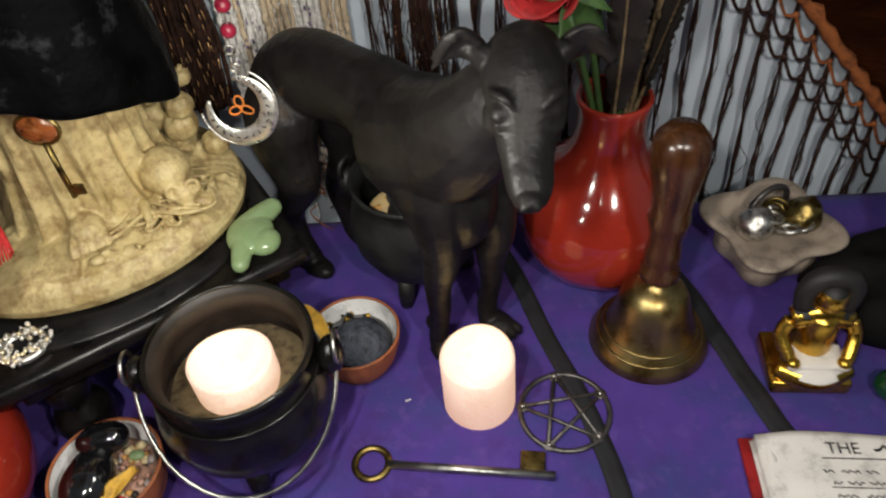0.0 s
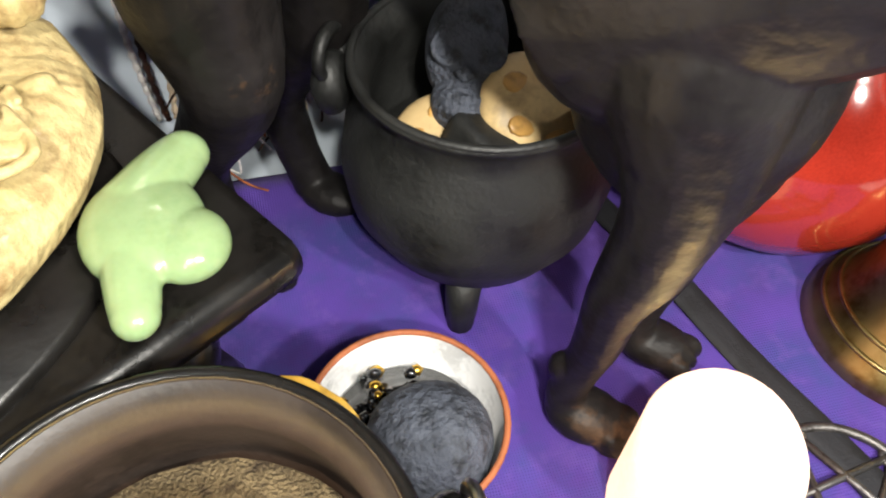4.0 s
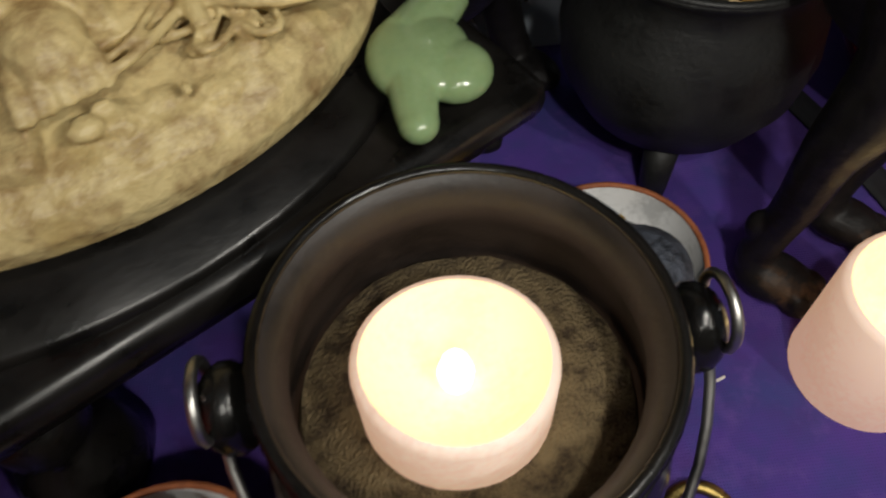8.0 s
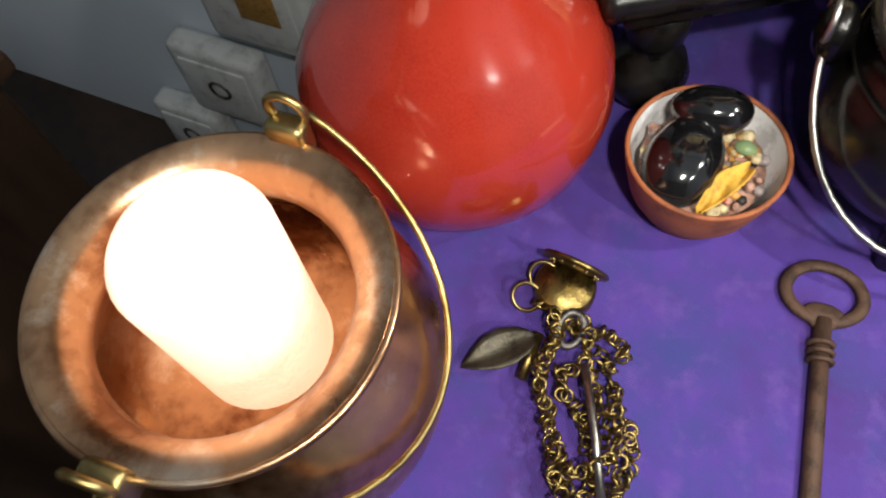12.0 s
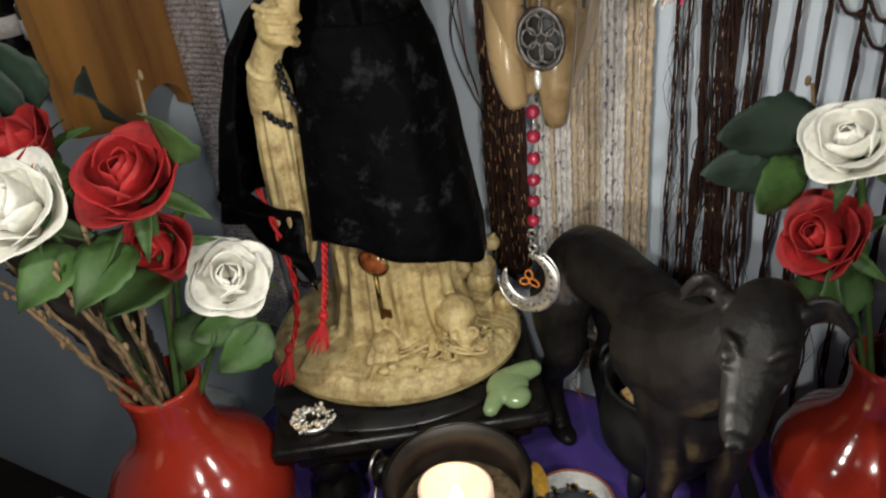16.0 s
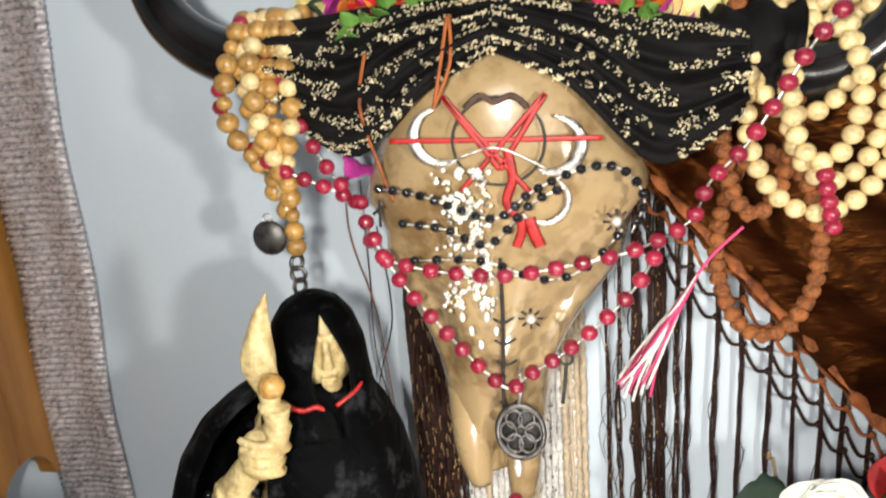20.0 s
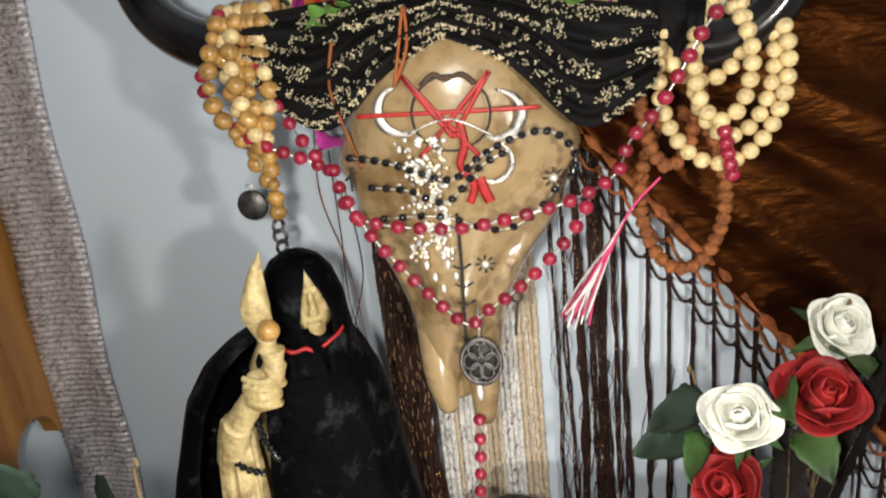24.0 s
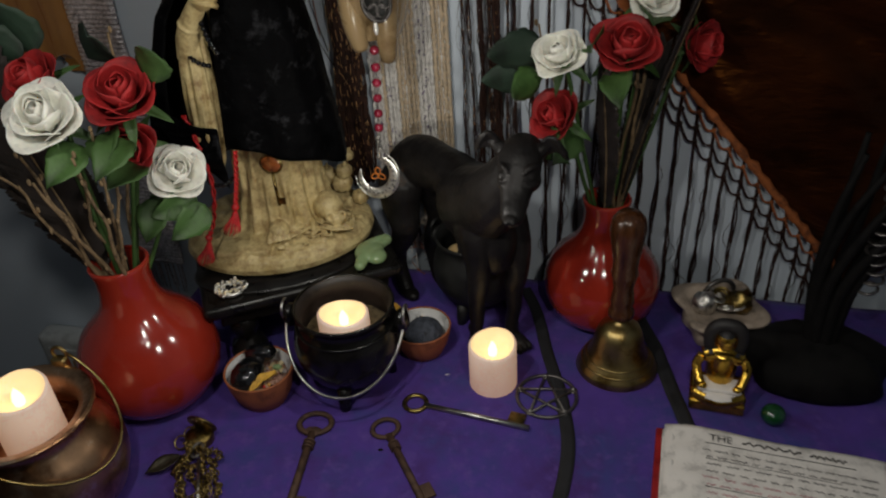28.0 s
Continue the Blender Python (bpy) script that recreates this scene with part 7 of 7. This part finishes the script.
for x, y, mt in ((0.009, -0.004, SCARLET), (0.014, -0.019, SCARLET)):
    part("berry", ball((x, y, 0.018), 0.0018, seg=8, rows=6), mt, hb, "tiny red seed")
solid("green_stone", ball((0, 0, 0), (0.0058, 0.0042, 0.0032), seg=12, rows=8), JADE, B1 + Vector((0.017, 0.012, 0.040)), "small green tumbled stone in the bowl", "stone")
PETAL_Y = mat("dried_yellow_petal", (0.62, 0.36, 0.05), 0.7, vary=0.25, scale=90, bump=0.5)
solid("dried_petal", sheet(lambda u, v: ((u - 0.5) * 0.011 * math.sin(0.35 + v * 2.5), -0.020 + 0.036 * v + 0.002 * math.sin(v * 9), 0.006 * math.sin(v * 3) + 0.004 * (u - 0.5) ** 2 * 4 + 0.001 * math.sin(u * 9 + v * 14)), 8, 20, 0.0006), PETAL_Y,
      Matrix.Translation(B1 + Vector((0.014, -0.015, 0.040))) @ pose(0, 0, 0, 0, 0, -28), "curled dried yellow petal on the herbs", "petal", "dried petals")
solid("dried_petal", sheet(lambda u, v: ((u - 0.5) * 0.016 * math.sin(0.35 + v * 2.5), -0.022 + 0.043 * v, 0.004 * math.sin(v * 3) + 0.005 * (u - 0.5) ** 2 * 4 + 0.001 * math.sin(u * 9 + v * 14)), 8, 20, 0.0006), PETAL_Y,
      Matrix.Translation(B2 + Vector((-0.029, -0.001, 0.052))) @ pose(0, 0, 0, 0, -8, 38), "curled dried yellow petal on the bowl's rim", "petal", "dried petals")
stone(B2 + Vector((0.006, -0.009, 0.036)), (0.0235, 0.0215, 0.0185), LAVA, "round dark blue-grey wrinkled stone in the bowl", rough=0.06)
rs = thing("resin_chips", B2 + Vector((0, 0, 0.014)), "black and gold resin chips in the bowl", "resin")
part("filling", lathe([(0.001, 0.014), (0.018, 0.0145), (0.029, 0.012), (0.028, 0.006), (0.001, 0.004)], 30), OBSIDIAN, rs)
for k in range(60):
    a, r = rnd.uniform(1.2, 4.2), 0.027 * math.sqrt(rnd.random())
    s = rnd.uniform(0.0014, 0.0034)
    part("chip", ball((r * math.cos(a), r * math.sin(a), 0.016 + rnd.uniform(0, 0.003)), (s, s * rnd.uniform(0.6, 1.2), s * 0.8), seg=5, rows=4), GOLD if k % 4 == 0 else OBSIDIAN, rs, flat=False)

# carved skull and pale carved discs in the dull cauldron
def carved_head():
    bm = bmesh.new()
    ball((0, 0, 0.030), (0.0185, 0.022, 0.027), bm, 28, 20, 0.06, 4)
    ball((0, -0.008, 0.006), (0.013, 0.014, 0.014), bm, 20, 12, 0.06, 4)
    for s in (-1, 1):
        for r in (0.0068, 0.0042):
            tube(ring_points((s * 0.0085, -0.0185 + 0.002 * (r < 0.006), 0.029), r, 18, (1, s * 0.25, 0), (0, 0.1, 1)), 0.0017, 6, bm, closed=True)
        tube([(s * 0.004, -0.023, 0.020), (s * 0.001, -0.024, 0.0165), (0, -0.0235, 0.022)], 0.0016, 6, bm)
    for row in range(2):
        for k in range(7):
            ball((-0.0085 + 0.0028 * k, -0.0225 + 0.0004 * (k - 3) ** 2, 0.0085 - 0.0055 * row), (0.0014, 0.0014, 0.0026), bm, 6, 5)
    return bm


fuse(solid("carved_skull", carved_head(), LAVA, pose(0.061, 0.572, 0.092, -36, 6, -18) @ Matrix.Scale(0.84, 4), "small carved blue-grey stone skull in the cauldron", "skull"), 0.0008, 2)
PALE = mat("pale_carved_wood", (0.56, 0.40, 0.19), 0.5, vary=0.15, scale=60, bump=0.15)
for k, (x, y, z, rx, ry, rz) in enumerate(((0.087, 0.562, 0.099, 40, 16, 10), (0.055, 0.563, 0.084, 34, -10, 20))):
    d = thing("carved_disc", pose(x, y, z, rx, ry, rz), "pale carved wooden disc with thumb hollows in the cauldron", "carving", "pale discs")
    part("disc", ball((0, 0, 0), (0.0225, 0.0215, 0.010), seg=28, rows=14), PALE, d)
    for q in range(5):
        a = math.tau * q / 5
        part("hollow", ball((0.0132 * math.cos(a), 0.0132 * math.sin(a), 0.0077), (0.0064, 0.0042, 0.0012), seg=10, rows=6), TAN_BEAD, d, "darker thumb hollow")
solid("charcoal", box((0.030, 0.024, 0.016), (0, 0, 0), 0.004), IRON_DULL, pose(0.069, 0.554, 0.093, 12, 20, 30), "broken black charcoal piece in the cauldron", "charcoal")

# jade hand, brooch, tassels and key round the statue
jd = bmesh.new()
ball((-0.054, 0.515, 0.0095), (0.0200, 0.0235, 0.0100), jd, 28, 16)
ball((-0.041, 0.506, 0.0085), (0.0140, 0.0145, 0.0090), jd, 24, 14)
tube(curve_points([(-0.057, 0.524, 0.009), (-0.048, 0.536, 0.010), (-0.041, 0.545, 0.010)], 14), lambda t: 0.0125 - 0.0030 * t, 18, jd, flat=0.85)
ball((-0.0405, 0.5455, 0.010), (0.0092, 0.0088, 0.0082), jd, 16, 10)
tube(curve_points([(-0.058, 0.504, 0.009), (-0.0575, 0.494, 0.009), (-0.057, 0.484, 0.008)], 12), lambda t: 0.0100 - 0.0022 * t, 16, jd, flat=0.85)
ball((-0.0568, 0.4825, 0.008), (0.0076, 0.0085, 0.0066), jd, 16, 10)
fuse(solid("jade_carving", jd, JADE, Matrix.Translation((0.0005, 0.052, 0.1085)) @ Matrix.Scale(0.9, 4), "translucent green jade carving of a curled hand", "carving"), 0.0009, 5)

br = thing("brooch", Matrix.Translation((-0.190, 0.423, 0.108)) @ pose(0, 0, 0, 0, 0, 20), "silver rhinestone wreath brooch on the plinth", "brooch")
part("wreath", tube(ring_points((0, 0, 0.003), 0.0145, 28, ry=0.0125), 0.0028, 8, closed=True), SILVER, br)
rnd = random.Random(11)
for k in range(110):
    a, q = rnd.uniform(0, math.tau), rnd.uniform(0.45, 1.32)
    part("stone", ball((0.0150 * q * math.cos(a), 0.0130 * q * math.sin(a), 0.005 + rnd.uniform(0, 0.003)), rnd.uniform(0.0010, 0.0021), seg=6, rows=5), (RHINE, SILVER, SEQUIN)[k % 3], br)

RED_SILK = mat("red_silk_thread", (0.50, 0.012, 0.014), 0.5, vary=0.4, scale=200, fine=900, bump=0.5)


def cord_tassel(pts, label):
    c = curve_points(pts, 40)
    g = thing("cord_tassel", c[0], label, "tassel", "red tassels")
    o = c[0]
    for s in (0, 1):
        part("cord", tube([p - o + Vector((0.0016 * math.cos(k * 0.9 + 3.14 * s), 0.0016 * math.sin(k * 0.9 + 3.14 * s), 0)) for k, p in enumerate(c)], 0.0014, 6), RED_SILK, g)
    e = c[-1] - o
    part("knot", ball(e, 0.0045, seg=10, rows=7), RED_SILK, g)
    for k in range(24):
        a = math.tau * k / 24
        part("silk_thread", tube(curve_points([e, e + Vector((0.004 * math.cos(a) - 0.002, 0.004 * math.sin(a) - 0.003, -0.012)), e + Vector((0.010 * math.cos(a) - 0.005, 0.008 * math.sin(a) - 0.010, -0.026 + 0.003 * math.sin(k * 3)))], 8), 0.0007, 4), RED_SILK, g)


cord_tassel([(-0.214, 0.455, 0.315), (-0.203, 0.452, 0.281), (-0.197, 0.450, 0.235), (-0.205, 0.448, 0.190), (-0.212, 0.440, 0.170)], "twisted red silk cord and tassel hanging by the statue")
cord_tassel([(-0.164, 0.458, 0.274), (-0.167, 0.455, 0.250), (-0.171, 0.453, 0.228), (-0.175, 0.450, 0.208)], "twisted red silk cord and tassel on the statue's base")
ck = thing("pendant_key", (-0.134, 0.474, 0.252), "small bronze key with an amber stone hanging on the statue", "key")
part("amber_head", ball((0, 0, 0), (0.0125, 0.004, 0.010), seg=16, rows=10), mat("amber", (0.20, 0.058, 0.016), 0.12, vary=0.5, scale=160, coat=0.6), ck, "glossy brown amber stone")
part("setting", tube(ring_points((0, 0, 0), 0.0125, 22, (1, 0, 0), (0, 0, 1), ry=0.0105), 0.0016, 6, closed=True), OLD_BRASS, ck)
part("shaft", tube([(0.001, -0.001, -0.010), (0.002, -0.003, -0.030), (0.003, -0.004, -0.050)], 0.0020, 8), OLD_BRASS, ck)
part("bit", box((0.0085, 0.002, 0.008), (0.0075, -0.004, -0.044), 0.0006), OLD_BRASS, ck)
for nm, pts in (("onyx_bracelet", [(-0.222, 0.482, 0.392), (-0.208, 0.466, 0.384), (-0.192, 0.458, 0.374), (-0.176, 0.460, 0.368)]), ("onyx_bracelet", [(-0.226, 0.478, 0.236), (-0.212, 0.462, 0.230), (-0.194, 0.455, 0.232), (-0.180, 0.458, 0.240)]), ("onyx_bracelet", [(-0.176, 0.458, 0.418), (-0.170, 0.454, 0.400), (-0.164, 0.456, 0.384)])):
    string(nm, pts, "black", 0.0052, "string of small black onyx beads wound on the statue", "bracelet", thread=SCARF, at=(0.006, 0, 0))
solid("wooden_bead", ball((0, 0, 0), 0.0075, seg=14, rows=10), TAN_BEAD, (-0.140, 0.442, 0.492), "round honey coloured wooden bead on red thread", "bead")

# trinket dish with rings, on the cloth by the wall
tb = thing("trinket_dish", Matrix.Translation((0.373, 0.574, 0)) @ pose(0, 0, 0, 0, 0, 20), "square beige soapstone dish with flared rim holding jewellery", "dish")


def squarish(p):
    a = math.atan2(p.y, p.x)
    r = math.hypot(p.x, p.y)
    k = 1 + 0.15 * math.cos(4 * a)
    return Vector((r * k * math.cos(a + 0.785), r * k * math.sin(a + 0.785), p.z))


part("body", lathe([(0.001, 0), (0.034, 0), (0.037, 0.003), (0.037, 0.016), (0.033, 0.022), (0.036, 0.028), (0.051, 0.036), (0.053, 0.040), (0.051, 0.042), (0.040, 0.041), (0.034, 0.036), (0.001, 0.035)], 64, warp=squarish), STONE, tb)
for k in range(9):
    a = 2.3 * k
    x, y = 0.020 * math.cos(a) * (k % 3) / 2, 0.020 * math.sin(a) * (k % 3) / 2
    part("ring_jewel", tube(ring_points((x, y, 0.045 + 0.003 * (k % 4)), 0.0085 + 0.002 * (k % 2), 22, (1, 0, 0.3 * math.cos(a)), (0, 1, 0.5 * math.sin(a))), 0.0018, 7, closed=True), SILVER if k % 3 else OLD_BRASS, tb)
part("filigree_ball", ball((-0.022, -0.004, 0.050), 0.0145, seg=16, rows=12, rough=0.25, freq=4), SILVER, tb, "silver filigree ball")
part("filigree_ball", ball((0.020, -0.010, 0.050), 0.0155, seg=16, rows=12, rough=0.3, freq=4), OLD_BRASS, tb, "gold filigree ball")
part("arch", tube(ring_points((0.004, 0.014, 0.046), 0.020, 16, (1, 0.1, 0), (0, 0, 1), 0, math.pi), 0.0028, 8), PEWTER, tb, "dark metal arch")

# small gilded seated figure
def scribe():
    bm = bmesh.new()
    box((0.058, 0.050, 0.014), (0, 0, 0.008), 0.003, bm)
    tube(curve_points([(-0.024, -0.014, 0.020), (0.0, -0.026, 0.021), (0.024, -0.014, 0.020)], 14), 0.0085, 12, bm)
    box((0.040, 0.022, 0.006), (0, -0.012, 0.030), 0.002, bm)
    tube(curve_points([(0, 0.008, 0.014), (0, 0.008, 0.035), (0, 0.006, 0.055), (0, 0.004, 0.070)], 14), lambda t: 0.0200 - 0.005 * t + 0.004 * math.sin(t * 3), 18, bm, flat=0.75)
    tube(curve_points([(-0.020, 0.001, 0.060), (0.0, 0.003, 0.066), (0.020, 0.001, 0.060)], 12), lambda t: 0.008 + 0.003 * math.sin(t * math.pi), 12, bm)
    for s in (-1, 1):
        tube(curve_points([(s * 0.021, 0.0, 0.060), (s * 0.026, -0.004, 0.048), (s * 0.020, -0.018, 0.034)], 12), 0.0052, 10, bm)
        ball((s * 0.018, -0.020, 0.033), 0.0055, bm, 10, 7)
    ball((0, -0.001, 0.086), (0.0105, 0.0115, 0.0125), bm, 16, 10)
    tube(curve_points([(-0.014, 0.004, 0.072), (-0.0155, 0.004, 0.088), (-0.008, 0.004, 0.100), (0.008, 0.004, 0.100), (0.0155, 0.004, 0.088), (0.014, 0.004, 0.072)], 22), 0.0078, 10, bm)
    return bm


scribe_ob = solid("scribe_figurine", scribe(), GOLD, Matrix.Translation((0.366, 0.452, 0.001)) @ pose(0, 0, 0, 0, 0, -4), "small gilded seated scribe figurine in a dark headdress", "figurine")
scribe_ob.data.materials.append(PAPER)
scribe_ob.data.materials.append(INK)
for f in scribe_ob.data.polygons:
    c = f.center
    if abs(c.x) < 0.021 and c.y < 0.0 and 0.0265 < c.z < 0.0335:
        f.material_index = 1
    elif c.z > 0.068 and (abs(c.x) > 0.0100 or c.z > 0.0945 or c.y > 0.008):
        f.material_index = 2

# dark draped stand at the far side of the altar
dk = thing("dark_plant", (0.475, 0.515, 0.0), "black draped base with dark twisted branches and silver coils", "decoration")
part("draped_base", lathe([(0.001, 0.0), (0.075, 0.0), (0.082, 0.012), (0.072, 0.032), (0.052, 0.046), (0.028, 0.054), (0.001, 0.056)], 48, warp=lambda p: Vector((p.x * (1 + 0.12 * math.sin(5 * math.atan2(p.y, p.x))), p.y * 0.75, p.z * (1 + 0.2 * noise.noise(p * 30))))), SCARF, dk)
for k in range(9):
    a = 0.7 * k
    part("branch", tube(curve_points([(0.01 * math.cos(a), 0.01 * math.sin(a), 0.04), (0.02 * math.cos(a), 0.015 * math.sin(a), 0.13), (0.035 * math.cos(a + 0.4) + 0.02, 0.015 * math.sin(a), 0.21), (0.05 * math.cos(a + 0.7) + 0.045, 0.02 * math.sin(a), 0.29 + 0.02 * math.sin(k))], 20), lambda t: 0.008 - 0.005 * t, 8), SCARF, dk)
for k in range(11):
    part("coil", tube(ring_points((0.028 + 0.003 * math.sin(k), -0.010, 0.13 + 0.012 * k), 0.0095, 18, (1, 0, 0.2), (0, 1, 0.1)), 0.0017, 6, closed=True), PEWTER, dk, "dull silver coil")
solid("green_glass", ball((0, 0, 0), (0.013, 0.013, 0.011), seg=18, rows=12), mat("green_glass", (0.006, 0.05, 0.016), 0.06, vary=0.2, scale=60, coat=0.6), (0.422, 0.425, 0.012), "small dark green glass globe beside the book", "globe")

# open handwritten book
bk = thing("open_book", Matrix.Translation((0.410, 0.283, 0.0)) @ pose(0, 0, 0, 0, 0, -3), "open handwritten book with a red cover on the cloth", "book")
part("cover", box((0.228, 0.205, 0.004), (0, 0, 0.004), 0.0012), RED_COVER, bk, "red cover board")


def page_block(u, v):
    x = -0.106 + 0.212 * u
    return (x, -0.100 + 0.198 * v + 0.0015 * math.sin(u * 9), 0.0205 - 0.008 * (abs(u - 0.12) if u > 0.12 else 4 * (0.12 - u)) ** 1.2 + 0.0006 * math.sin(v * 40 + u * 3))


part("page_block", sheet(page_block, 30, 40, 0.0115), PAPER, bk, "thick white pages")
for k in range(6):
    part("page_edge", sheet(lambda u, v, k=k: (-0.1075 + 0.0012 * k + 0.006 * u, -0.100 + 0.198 * v, 0.0095 + 0.0017 * k + 0.0004 * math.sin(v * 30 + k)), 2, 20, 0.0007), PAPER, bk)


def page_z(x, y):
    u = (x + 0.106) / 0.212
    return page_block(u, (y + 0.100) / 0.198)[2] + 0.0006


ttl = bpy.data.curves.new("title_line", "FONT")
ttl.body, ttl.size, ttl.extrude = "THE", 0.0125, 0.0001
tob = new("title_line", ttl)
tob.parent = bk
ttl.materials.append(INK)
tob.matrix_basis = Matrix.Translation((-0.062, 0.082, 0.0212)) @ pose(0, 0, 0, 0, 2.0, 0)
tob["label"] = "hand lettered black title"
for x, w in ((-0.030, 0.056), (0.034, 0.034)):
    part("title_bar", tube([(x + w * q / 16, 0.0862 + 0.0026 * math.sin(q * 2.3 + x * 300), page_z(x + w * q / 16, 0.086)) for q in range(17)], 0.0011, 5, flat=0.35), INK, bk)
part("underline", tube([(-0.066, 0.079, page_z(-0.066, 0.079)), (0.0, 0.0785, page_z(0.0, 0.0785)), (0.075, 0.079, page_z(0.075, 0.079))], 0.0005, 5, flat=0.4), INK, bk)
rnd = random.Random(21)
for row in range(19):
    y = 0.069 - 0.0088 * row
    x = -0.068 + (0.004 if row % 4 else 0.0)
    pink = row in (4, 5, 6, 11, 12, 16)
    while x < 0.085:
        w = rnd.uniform(0.005, 0.016)
        n = max(4, int(w / 0.0016))
        pts = [(x + w * q / n, y + 0.0013 * math.sin(q * 2.4 + x * 900), page_z(x + w * q / n, y)) for q in range(n + 1)]
        part("writing_bar", tube(pts, 0.00055, 4, flat=0.3), PINK_INK if pink else GREY_INK, bk)
        x += w + rnd.uniform(0.003, 0.006)
    if row % 4 == 1:
        part("underline", tube([(-0.066, y - 0.003, page_z(-0.066, y)), (0.06, y - 0.003, page_z(0.06, y))], 0.0004, 4, flat=0.3), GREY_INK, bk)
